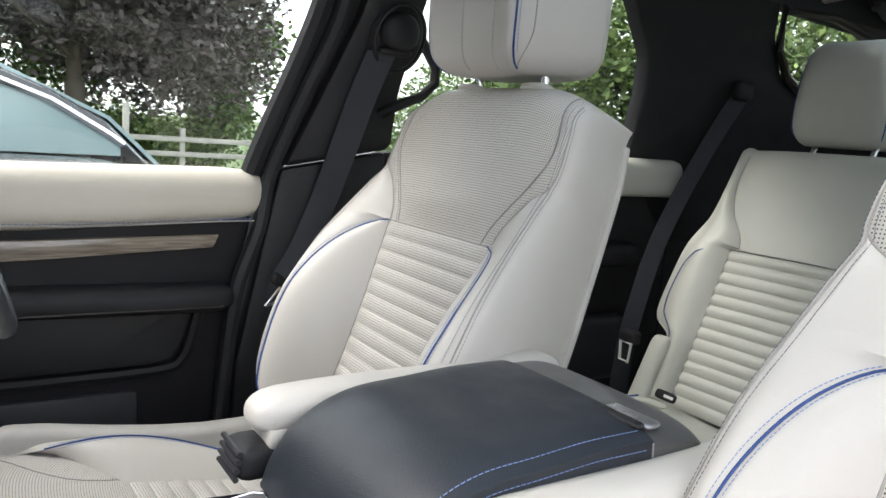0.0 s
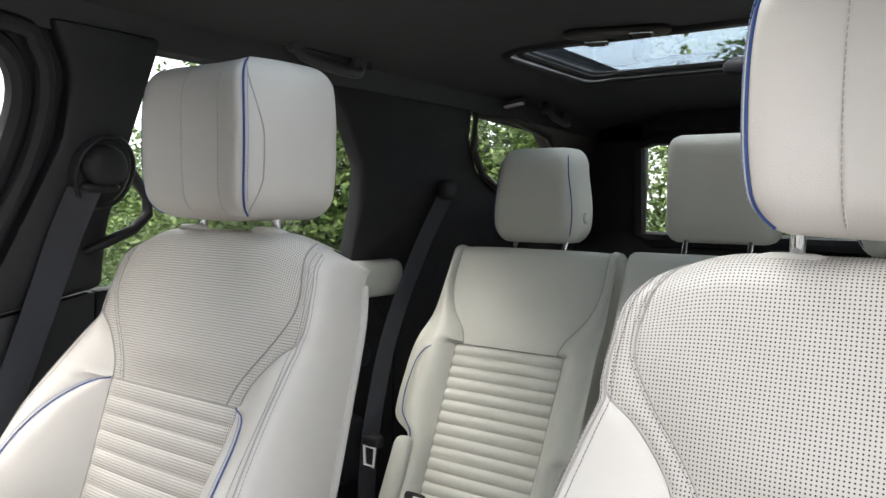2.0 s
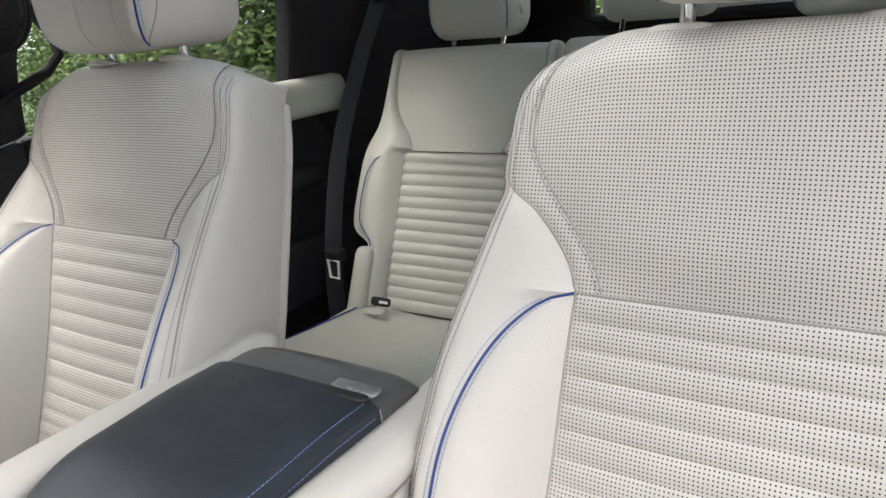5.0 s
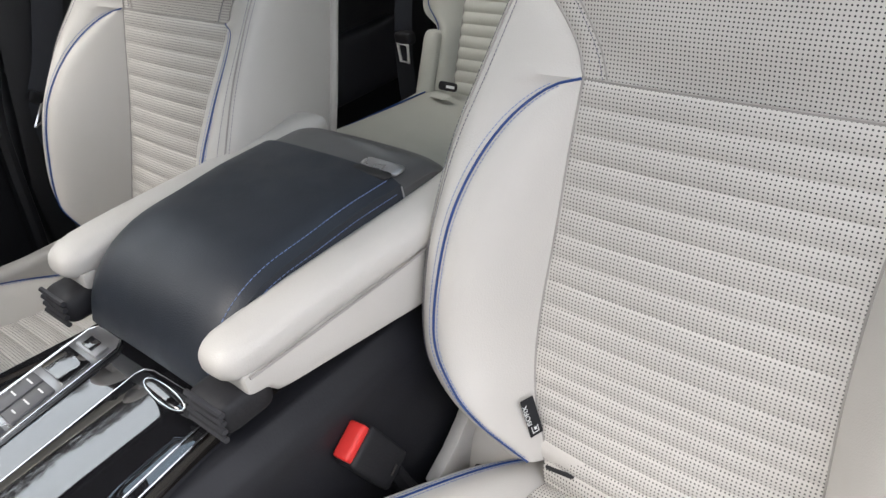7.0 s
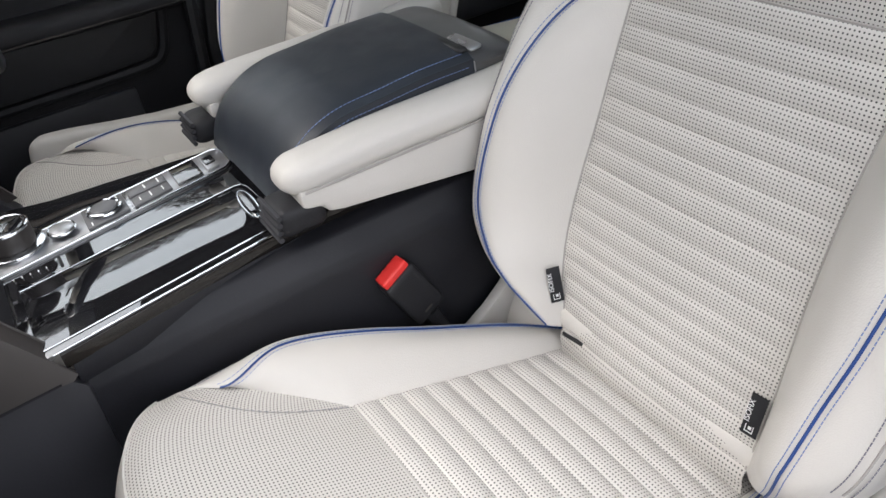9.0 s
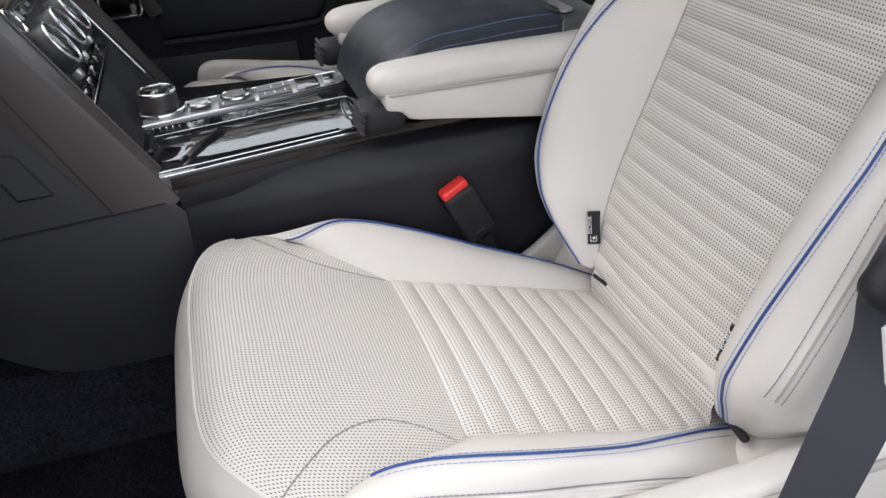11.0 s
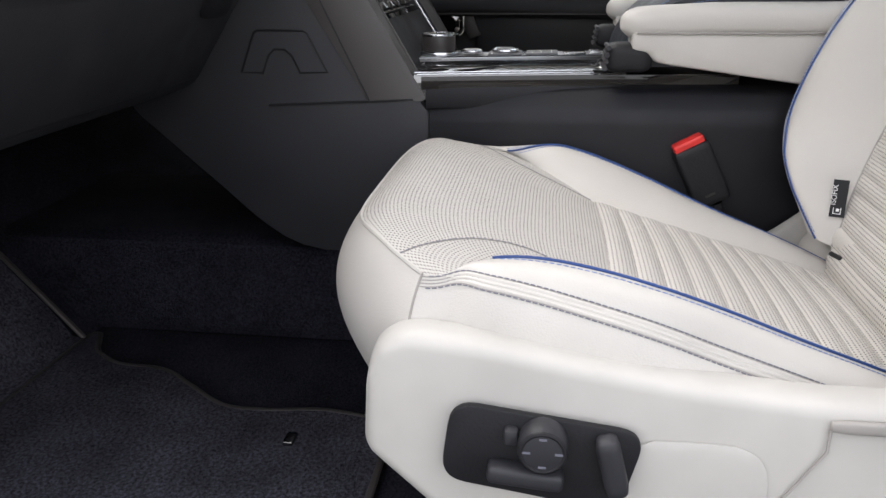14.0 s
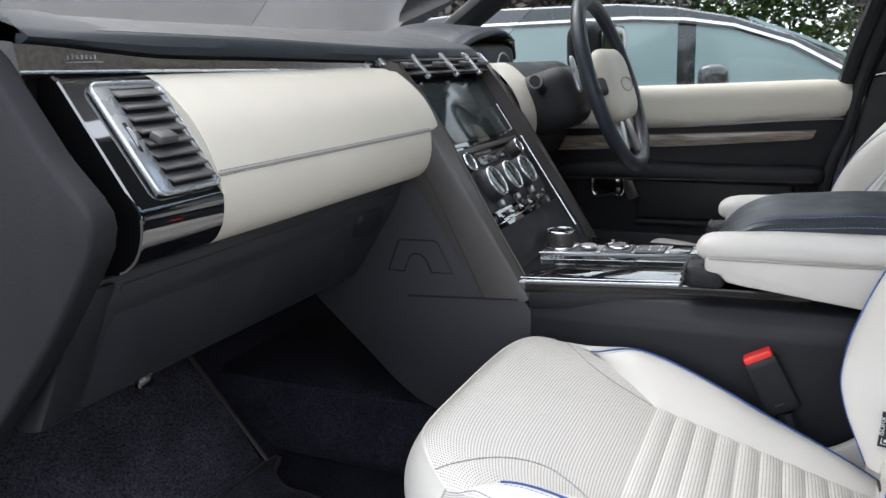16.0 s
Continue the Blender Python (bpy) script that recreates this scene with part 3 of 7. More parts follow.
def cushion(th, G, s):
    pitch = (W1 - W0) / 12

    def insert(i, j):
        w = W0 + (W1 - W0) * j
        a = -C1O(w) + (C1(w) + C1O(w)) * i
        d = rib(w - W0, pitch, 0.0040) * (0.3 + 0.7 * smooth(1.0, 0.92, abs(2 * i - 1))) - 0.006 + 0.006 * (1 - (2 * i - 1) ** 2)
        return G(a, w, d), (a, w)

    part("quilted_cushion", grid(insert, 36, 12 * 10), M_STRIPE, th, "quilted punched cream leather seat")

    def nose(w):
        """The front edge rolls down."""
        if w <= W2:
            return w, 0.0
        phi = min(1.0, (w - W2) / 0.075) * math.radians(80)
        return W2 + 0.05 * math.sin(phi), -0.055 * (1 - math.cos(phi))

    WN = W2 + 0.046

    def panel(x, w):
        """The thigh panel at x of its half width."""
        j = (w - W1) / (WN - W1)
        ww, dd = nose(w - (0.079 if x < 0 else 0.062) * abs(x) ** 4 * j)
        hump = math.sin(math.pi * min(1, max(0, (w - W1) / 0.30)))
        d = -0.004 - 0.004 * x * x + hump * (0.012 + 0.004 * x * x) - (0.006 if x < 0 else 0.012) * abs(x) ** 4 * j
        return G(x * (FWO if x < 0 else FW)(min(w, 0.43)), ww, d + dd)

    def front(i, j):
        x = 2 * i - 1
        w = W1 + (WN - W1) * j
        return panel(x, w), (x * FW(min(w, 0.43)), w)

    part("thigh_panel", grid(front, 60, 44), M_PERF, th, "punched cream leather front")

    def apron(i, j):
        """The upright leather under the nose, swelling forward and wrapping round the corners."""
        x = 2 * i - 1
        p = panel(x, WN)
        swell = math.sin(math.pi * min(1.0, j) ** 0.85)
        corner = abs(x) ** 7
        return p + Vector((s * math.copysign(0.016, x) * swell * abs(x) ** 5, (0.026 * (1 - 0.55 * corner)) * swell - 0.004 * j, -0.138 * j)), (x * 0.2, j * 0.12)

    part("seat_apron", grid(apron, 60, 22), M_LEATHER, th, "plain cream leather front")
    part("apron_seam", tube([apron(q / 60, 0.0)[0] for q in range(61)], 0.0018, 6), M_LEATHER, th)
    for k in (1, -1):
        blue, thread, seam = bmesh.new(), bmesh.new(), bmesh.new()

        c1 = C1 if k > 0 else C1O

        def inner(w, k=k, c1=c1):
            return G(k * c1(w), w, -0.008) if w <= W1 else panel(k, w)

        def short(w):
            """The crest and the folds end at the front corner."""
            return w if w < 0.30 else 0.30 + (w - 0.30) * 0.083 / (WN - 0.30)

        def crest(w, k=k):
            if k > 0:
                return G(C2(min(w, 0.37)), min(w, 0.40), CH(min(w, 0.4))).lerp(panel(k, w), smooth(0.28, 0.42, w))
            return G(-C2O(short(w)), short(w), CHO(short(w))).lerp(panel(k, w), smooth(0.40, WN, w))

        def bol(i, j):
            w = W0 + (WN - W0) * j
            p, q = inner(w), crest(w)
            up = G(0, 1, 1) - G(0, 1, 0)
            return p.lerp(q, i) + up * (0.010 * math.sin(math.pi * i) * min(1.0, (q - p).length / 0.06) * (1 - smooth(0.29, 0.40, w))), (i * 0.08, w)

        part("seat_bolster", grid(bol, 12, 90), M_LEATHER, th)

        def side(i, j, k=k):
            """Down from the crest over a stitched fold of three soft welts to the tucked-in edge."""
            w = W0 + (WN - W0) * j
            e = short(w)
            p = crest(w)
            if k > 0:
                top = G(C2(min(w, 0.37)) + 0.022, min(w, 0.40), CH(min(w, 0.4)) - 0.018)
            else:
                top = G(-SA(e), e, SD(e))
            low = top + G(k * 0.0080, 0, -0.0072) - G(0, 0, 0)
            tuck = G(k * max(C3(min(w, 0.43)) - 0.018, SA(e) + 0.013), e, SD(e) - 0.050)
            if i < 0.25:
                t = i * 4
                o = p.lerp(top, t) + (G(k * 0.5, 0, 0.85) - G(0, 0, 0)) * (0.0055 * math.sin(math.pi * t))
                drop = 0.012 * t
            elif i < 0.5:
                t = i * 4 - 1
                o = top.lerp(low, t) + (G(k * 0.7, 0, 0.7) - G(0, 0, 0)) * (0.0017 * abs(math.sin(3 * math.pi * t)) ** 0.7)
                drop = 0.012 + 0.045 * t
            elif i < 0.75:
                t = i * 4 - 2
                o = low.lerp(tuck, t) + (G(k * 0.8, 0, 0.5) - G(0, 0, 0)) * (0.0035 * math.sin(math.pi * t))
                drop = 0.057 + 0.313 * t
            else:
                t = i * 4 - 3
                o = tuck + Vector((-s * k * 0.006 * t, 0, -0.075 * t))
                drop = 0.37 + 0.60 * t
            rim = apron((k + 1) / 2, drop)[0] - apron((k + 1) / 2, 0.0)[0]
            return p + (o - p).lerp(rim, smooth(0.62, 1.0, (w - 0.22) / (WN - 0.22))), (i * 0.12, w)

        part("seat_side", grid(side, 56, 90), M_LEATHER, th, "plain cream leather side")
        ws = [W0 + ((0.372 if k > 0 else 0.376) - W0) * q / 60 for q in range(61)]
        up = (G(0, 1, 1) - G(0, 1, 0)) * 0.001
        line = [crest(w) + up for w in ws]
        tube(line, 0.0012, 6, blue)
        n_w = WN - W0
        rows = [], []
        for w in ws:
            span = max(0.01, (crest(w) - inner(w)).length)
            rows[0].append(bol(1 - min(0.5, 0.0054 / span), (w - W0) / n_w)[0] + up * 0.5)
            rows[1].append(side(0.042, (w - W0) / n_w)[0] + up * 0.4 + Vector((s * k * 0.0003, 0, 0)))
        for r in rows:
            stitches(r, bm=thread, step=0.005, length=0.0036, r=0.00045)
        edge = [0.0 + (WN - 0.002) * q / 50 for q in range(51)]
        for i in (0.243, 0.507):
            stitches([side(i, (w - W0) / n_w)[0] + Vector((s * k * 0.0004, 0, 0.0004)) for w in edge], bm=seam, step=0.0046, length=0.0034, r=0.0005)
        for i in (0.25, 0.3333, 0.4167, 0.5):
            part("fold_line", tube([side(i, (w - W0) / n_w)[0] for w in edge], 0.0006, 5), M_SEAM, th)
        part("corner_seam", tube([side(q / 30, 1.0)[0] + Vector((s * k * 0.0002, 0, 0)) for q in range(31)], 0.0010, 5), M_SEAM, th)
        arc = []
        for q in range(25):
            t = q / 24
            if k < 0:
                e = 0.404 + (0.247 - 0.404) * t
                w, x = e, -0.8
                for _ in range(4):
                    x = -min(0.99, ARC(e) / FWO(min(w, 0.43)))
                    w = (e - 0.0825 * x ** 4) / (1 - 0.3496 * x ** 4)
            else:
                w = W1 + 0.008 + 0.185 * t
                x = 0.97 - 0.15 * math.sin(math.pi * t ** 0.9)
            arc.append(panel(x, w) + up * 0.8)
        stitches(arc, bm=seam, step=0.006)
        part("panel_seam", tube([p - up * 0.5 for p in arc], 0.0008, 5), M_SEAM, th)
        part("seam_shade", tube([G(k * c1(w), w, -0.008) for w in [W0 + (W1 - W0) * q / 30 for q in range(31)]], 0.0016, 5), M_SEAM, th)
        part("seat_piping", blue, M_BLUE, th, "bright blue piping")
        tagged(part("seat_stitching", thread, M_THREAD, th, "blue thread stitching"), kind="stuff")
        tagged(part("seat_seam_stitching", seam, M_GREYTHREAD, th), kind="stuff")
    part("seam_shade", tube([panel(x, W1) for x in [-1 + 0.1 * q for q in range(21)]], 0.0014, 5), M_SEAM, th)


def front_seat(cx, s, label, driver):
    th = thing("front_seat", label, "car seat", "front seats", at=(cx, 0.25, 0.02))
    F = frame_of((cx, 0.198, 0.180), REC, s)
    G = flat_of((cx, 0.205, 0.205 - (0.020 if driver else 0.0)), TILT - (radians(6) if driver else 0.0), s)
    backrest(th, F, s, driver)
    cushion(th, G, s)
    headrest(th, cx, s)
    # seat frame, rails and outer valance
    part("seat_frame", rbox((0.42, 0.46, 0.10), (cx, 0.30, 0.13), 0.02, 2), M_BLACK, th)
    for k in (1, -1):
        part("seat_rail", rbox((0.05, 0.56, 0.035), (cx + k * 0.19, 0.30, 0.03), 0.006), M_BLACK, th, "black metal rail")
        part("rail_foot", rbox((0.05, 0.05, 0.055), (cx + k * 0.19, 0.5, 0.07), 0.006), M_BLACK, th)
    xi = cx + s * 0.232
    part("inner_valance", prism([(0.250, 0.185), (0.215, 0.205), (0.190, 0.225), (0.172, 0.243), (0.05, 0.262), (0.0, 0.15), (0.20, 0.15)], "x", min(xi, xi - s * 0.018), max(xi, xi - s * 0.018), 0.005), M_TRIM, th, "cream plastic inner valance")
    xo = cx - s * 0.249
    val = [(0.614, 0.185), (0.610, 0.245), (0.602, 0.270), (0.580, 0.281), (0.53, 0.276), (0.45, 0.262), (0.38, 0.252), (0.31, 0.246), (0.22, 0.246), (0.12, 0.250), (0.03, 0.254), (-0.02, 0.24), (-0.03, 0.15), (0.10, 0.10), (0.40, 0.105), (0.545, 0.12)]
    part("valance", prism(val, "x", min(xo, xo + s * 0.03) - 0.002, max(xo, xo + s * 0.03) + 0.004, 0.0145, 5), M_TRIM, th, "cream plastic valance")
    xf = xo - s * 0.0045
    part("valance_joint", tube([(xf, 0.303, 0.229), (xf, 0.303, 0.212), (xf, 0.326, 0.172), (xf, 0.358, 0.112)], 0.0011, 5), M_SEAM, th)
    # the slot is a flat strip with its shade painted on
    part("valance_slot_shade", softbox((0.006, 0.24, 0.009), (0.002, 0.004, 0.004), 6, at=(xf, 0.184, 0.232)), M_SEAM, th, "darker strip as painted shade of the valance slot")
    part("valance_scoop", softbox((0.006, 0.10, 0.075), (0.003, 0.03, 0.03), 8, at=(xf + s * 0.001, 0.385, 0.175)), M_TRIM, th)
    return th, F, G


passenger_seat, PF, PG = front_seat(-0.450, 1, "cream leather passenger seat with quilted insert and blue piping", False)
driver_seat, DF, DG = front_seat(0.345, -1, "cream leather driver seat with quilted insert beside the console", True)


# ---- cabin shell ----
def settle(things, size, shift):
    """Sets finished pieces of the cabin to their true size and place."""
    for ob in things:
        ob.location = Vector(shift) + ob.location * size
        ob.scale = (size, size, size)


def lean_x(z, base=0.765):
    return base - 0.37 * max(0.0, z - 0.64)


def leaning(points, s, thick=0.05, base=0.765, bevel=0.006, bm=None):
    """A piece of the side wall: its outline in y and z; above the belt it leans inwards."""
    b = prism(points, "x", 0.0, thick, bevel)
    bmesh.ops.subdivide_edges(b, edges=[e for e in b.edges if abs(e.verts[0].co.z - e.verts[1].co.z) > 0.15], cuts=3)
    for v in b.verts:
        v.co.x = s * (lean_x(v.co.z, base) + v.co.x)
    return merged(bm, b)


floor = tagged(part("floor", rbox((1.62, 3.26, 0.04), (0, -0.18, -0.026), 0.0), M_CARPET), "black carpeted cabin floor", "floor", kind="structure")

mat_outline = [(-0.376, 0.75), (-0.384, 0.81), (-0.380, 0.87), (-0.340, 0.93), (-0.304, 0.985), (-0.296, 1.053), (-0.268, 1.10), (-0.236, 1.143), (-0.70, 1.143), (-0.72, 0.80), (-0.70, 0.66), (-0.58, 0.655), (-0.40, 0.66), (-0.385, 0.69)]


def eased(points, steps=5):
    """A closed outline with its corners eased."""
    n, out = len(points), []
    for i in range(n):
        a, b, c, d = (Vector(points[(i + k) % n]) for k in (-1, 0, 1, 2))
        for q in range(steps):
            t = q / steps
            out.append(tuple(0.5 * (2 * b + (c - a) * t + (2 * a - 5 * b + 4 * c - d) * t * t + (3 * b - a - 3 * c + d) * t ** 3)))
    return out


mat_outline = [p for p in eased(mat_outline) if p[1] < 1.1431]
mat = thing("floor_mat", "charcoal carpet mat with bound edge on the footwell floor", "floor mat", at=(-0.5, 0.9, 0))
part("carpet", prism(mat_outline, "z", 0.0, 0.008, 0.003), M_MAT, mat)
part("binding", tube([(x, y, 0.006) for x, y in mat_outline], 0.0045, 8, closed=True, flat=0.7), M_PANEL, mat, "grey bound edge")
part("upper_carpet", prism([(1.138, 0.0055), (1.160, 0.0120), (1.185, 0.050), (1.335, 0.2295), (1.342, 0.2235), (1.190, 0.040), (1.160, 0.0)], "x", -0.71, -0.232, 0.002), M_MAT, mat)
part("upper_binding", tube([(-0.230, 1.142, 0.006), (-0.228, 1.24, 0.119), (-0.228, 1.336, 0.229)], 0.0042, 8, flat=0.8), M_PANEL, mat, "grey bound edge")
part("clip", rbox((0.022, 0.012, 0.006), (-0.445, 0.764, 0.011), 0.002), M_GLOSS, mat, "black plastic clip")
dmat = tagged(part("floor_mat", prism([(0.25, 0.66), (0.25, 1.2), (0.70, 1.2), (0.72, 0.66)], "z", 0.0, 0.008, 0.003), M_MAT), "charcoal carpet mat in the driver footwell", "floor mat")

# headlining with two roof openings
ceiling = thing("ceiling", "black cloth headlining with two glass roof panels", "ceiling", kind="structure", at=(0, -0.5, 1.2))
FX, RX = 0.33, 0.375
for x0, x1, y0, y1 in ((-0.62, 0.62, 0.36, 0.62), (-0.62, -FX, -0.23, 0.36), (FX, 0.62, -0.23, 0.36), (-0.62, 0.62, -0.76, -0.23), (-0.62, -RX, -1.21, -0.76), (RX, 0.62, -1.21, -0.76), (-0.62, 0.62, -1.85, -1.21)):
    def roof_sheet(i, j, x0=x0, x1=x1, y0=y0, y1=y1):
        x, y = x0 + (x1 - x0) * i, y0 + (y1 - y0) * j
        return Vector((x, y, 1.20 - 0.055 * max(0, abs(x) - 0.30) ** 1.3 / 0.32 ** 1.3 - 0.10 * max(0, y - 0.3) ** 2 / 0.1 - 0.04 * max(0, -1.2 - y)))
    b = grid(roof_sheet, 24, 24)
    ext = bmesh.ops.extrude_face_region(b, geom=b.faces[:])
    for v in [g for g in ext["geom"] if isinstance(g, bmesh.types.BMVert)]:
        v.co.z += 0.014
    part("lining", b, M_ROOF, ceiling)


def roof_loop(hx, y0, y1, z, r=0.05):
    """A rounded oblong round a roof opening."""
    pts = []
    for cx, cy, a0 in ((hx - r, y1 - r, 0), (-hx + r, y1 - r, 90), (-hx + r, y0 + r, 180), (hx - r, y0 + r, 270)):
        for q in range(7):
            an = radians(a0 + 15 * q)
            pts.append((cx + r * math.cos(an), cy + r * math.sin(an), z - 0.055 * max(0.0, abs(cx + r * math.cos(an)) - 0.30) ** 1.3 / 0.32 ** 1.3))
    return pts


for hx, y0, y1 in ((FX, -0.23, 0.36), (RX, -1.21, -0.76)):
    part("roof_frame", tube(roof_loop(hx + 0.004, y0 - 0.004, y1 + 0.004, 1.199), 0.011, 8, closed=True, flat=0.7), M_GASKET, ceiling, "black rubber-edged roof frame")
    part("roof_frame", tube(roof_loop(hx - 0.018, y0 + 0.018, y1 - 0.018, 1.206), 0.010, 8, closed=True, flat=0.8), M_BLACK, ceiling)
    part("roof_trim", tube(roof_loop(hx - 0.034, y0 + 0.034, y1 - 0.034, 1.211), 0.005, 8, closed=True), M_GASKET, ceiling)
rear_pane = part("roof_pane", rbox((0.74, 0.44, 0.006), (0, -0.985, 1.214), 0.0), M_SKYGLASS, ceiling, "tinted glass roof panel")
rear_pane.visible_shadow = False
front_pane = part("roof_pane", rbox((0.70, 0.62, 0.006), (0, 0.065, 1.240), 0.0), M_SKYGLASS, ceiling, "tinted glass roof panel")
front_pane.visible_shadow = False
part("blind_cover", softbox((0.16, 0.06, 0.045), (0.05, 0.028, 0.020), 8, at=(-0.06, -1.16, 1.192)), M_BLACK, ceiling, "black rounded cover on the roof frame")
part("blind_end", tube([(-0.34, -0.225, 1.205), (0.34, -0.225, 1.205)], 0.014, 10), M_BLACK, ceiling, "rolled roof blind")
for k in (1, -1):
    part("blind_rail", rbox((0.028, 0.56, 0.010), (k * 0.285, 0.07, 1.222), 0.003), M_SATIN, ceiling, "silver guide rail")
    part("blind_arm", rbox((0.016, 0.30, 0.012), (k * 0.20, -0.06, 1.226), 0.003, rot=(0, 0, k * 38)), M_BRIGHT, ceiling, "pale hinge arm")
# cover joint and vent slits by the door pillar
part("lining_joint", tube([(0.605, 0.30, 1.148), (0.598, 0.10, 1.150), (0.590, -0.08, 1.151), (0.588, -0.20, 1.151)], 0.002, 5), M_GASKET, ceiling)

# roof console lamp, side lamp, grab handles, coat hook
rl = thing("reading_lamp", "dark roof lamp unit with two square lenses on the headlining", "lamp", at=(0.08, -0.71, 1.2))
part("housing", softbox((0.20, 0.05, 0.018), (0.03, 0.02, 0.009), 6, at=(0.085, -0.70, 1.193), rot=(0, 0, 16)), M_PANEL, rl)
for k in (1, -1):
    part("lens_frame", rbox((0.045, 0.035, 0.006), (0.085 + k * 0.05, -0.712 - k * 0.014, 1.184), 0.002, rot=(0, 0, 16)), M_CHROME, rl)
    part("lens", rbox((0.033, 0.024, 0.006), (0.085 + k * 0.05, -0.712 - k * 0.014, 1.182), 0.002, rot=(0, 0, 16)), M_PANEL, rl)
M_LAMP = plain("lamp_lens", (0.8, 0.75, 0.72), 0.3, bump=0.0)
sl = thing("side_lamp", "small square courtesy lamp with frosted lens on the headlining", "lamp", at=(0.60, -1.22, 1.16))
part("bezel", rbox((0.062, 0.046, 0.01), (0.552, -1.135, 1.160), 0.003, rot=(0, 12, 20)), M_BLACK, sl)
part("lens", rbox((0.052, 0.036, 0.012), (0.550, -1.133, 1.157), 0.003, rot=(0, 12, 20)), M_LAMP, sl, "frosted lens")


def grab_handle(p0, p1):
    """A folding handle: a dished base plate, two feet and a bowed grip."""
    a, b = Vector(p0), Vector(p1)
    g = thing("grab_handle", "black plastic grab handle folded against the headlining", "handle", "grab handles", at=a)
    d = b - a
    rise = Vector((0.018, 0, 0.030))
    base = [a - d * 0.18 + rise, a - d * 0.08 + rise * 1.25, b + d * 0.08 + rise * 1.25, b + d * 0.18 + rise]
    part("base", tube(curved(base), 0.021, 10, flat=0.5), M_GASKET, g, "black dished base")
    pts = [a + rise * 0.9, a + rise * 0.35 + d * 0.01, a + d * 0.10, a + d * 0.5 + Vector((-0.006, 0, -0.006)), b - d * 0.10, b + rise * 0.35 - d * 0.01, b + rise * 0.9]
    part("grip", tube(curved(pts), 0.0115, 12, flat=0.8), M_GRIP, g, "charcoal plastic grip")
    for p in (a, b):
        part("foot", softbox((0.030, 0.034, 0.026), 0.009, 6, at=p + rise * 0.7), M_GRIP, g)


M_GRIP = plain("charcoal_grip", (0.055, 0.056, 0.060), 0.5, bump=0.2)
grab_handle((0.500, -0.318, 1.089), (0.500, -0.478, 1.080))
grab_handle((0.485, -1.245, 1.076), (0.505, -1.385, 1.070))

# right side: pillars and rear door
side_r = thing("wall_right", "black trimmed pillars and rear door of the cabin side", "wall", kind="structure", at=(0.8, -0.4, 0))
part("pillar_lower", leaning([(0.22, 0.0), (0.205, 0.30), (0.165, 0.50), (0.135, 0.648), (-0.07, 0.69), (-0.09, 0.3), (-0.10, 0.0)], 1, 0.06, 0.772, 0.012), M_PILLAR, side_r, "black pillar trim")
part("pillar_upper", leaning([(0.135, 0.652), (0.085, 0.80), (0.045, 0.93), (0.045, 1.03), (0.09, 1.10), (-0.09, 1.10), (-0.072, 0.95), (-0.06, 0.80), (-0.07, 0.695)], 1, 0.05, 0.760, 0.012), M_PILLAR, side_r, "black pillar trim")
part("door_seal", tube(curved([(lean_x(z, 0.772), y, z) for y, z in ((0.25, 0.06), (0.232, 0.2), (0.21, 0.42), (0.172, 0.54), (0.155, 0.64), (0.118, 0.78), (0.082, 0.90), (0.075, 1.0), (0.10, 1.06), (0.16, 1.085), (0.5, 1.08))]), 0.014, 8), M_PILLAR, side_r, "black rubber seal")
part("window_frame", tube(curved([(lean_x(z, 0.79), y, z) for y, z in ((0.185, 0.64), (0.165, 0.72), (0.128, 0.85), (0.108, 0.94), (0.105, 1.0), (0.125, 1.045), (0.17, 1.07), (0.25, 1.075), (0.6, 1.05), (0.72, 1.0))]), 0.018, 8), M_PILLAR, side_r)
part("door_frame", leaning([tuple(p)[:2] for p in curved([(y, z, 0) for y, z in [(0.185, 0.62), (0.165, 0.72), (0.128, 0.85), (0.108, 0.94), (0.105, 1.0), (0.125, 1.045), (0.17, 1.07), (0.25, 1.075), (0.6, 1.05)]]) + [Vector((0.6, 1.11, 0)), Vector((0.10, 1.11, 0))] + curved([(y, z, 0) for y, z in [(0.07, 1.09), (0.04, 1.06), (0.02, 0.95), (0.05, 0.86), (0.095, 0.75), (0.13, 0.64), (0.14, 0.60)]])], 1, 0.03, 0.785, 0.003), M_PILLAR, side_r, "black door frame")
part("roof_rail", leaning([(0.75, 1.06), (0.10, 1.085), (-0.45, 1.085), (-0.62, 1.085), (-1.0, 1.085), (-1.95, 1.05), (-1.95, 1.3), (0.75, 1.3)], 1, 0.05, 0.772, 0.0), M_ROOF, side_r, "black cloth roof edge")
part("rear_door", leaning([(-0.07, 0.02), (-0.07, 0.69), (-0.69, 0.70), (-0.90, 0.705), (-0.90, 0.02)], 1, 0.05, 0.775, 0.01), M_BLACK, side_r, "black rear door lining")
part("rear_pillar", leaning([(-0.69, 0.70), (-0.672, 0.85), (-0.645, 0.93), (-0.55, 1.03), (-0.47, 1.085), (-0.99, 1.09), (-1.02, 1.02), (-1.10, 0.94), (-1.20, 0.90), (-1.5, 0.87), (-1.5, 0.5), (-0.9, 0.5)], 1, 0.05, 0.765, 0.01), M_BLACK, side_r, "black pillar trim")
part("rear_quarter", leaning([(-1.5, 0.0), (-1.5, 0.89), (-1.52, 1.0), (-1.40, 1.06), (-1.28, 1.085), (-1.95, 1.085), (-1.95, 0.0)], 1, 0.05, 0.765, 0.008), M_PANEL, side_r)
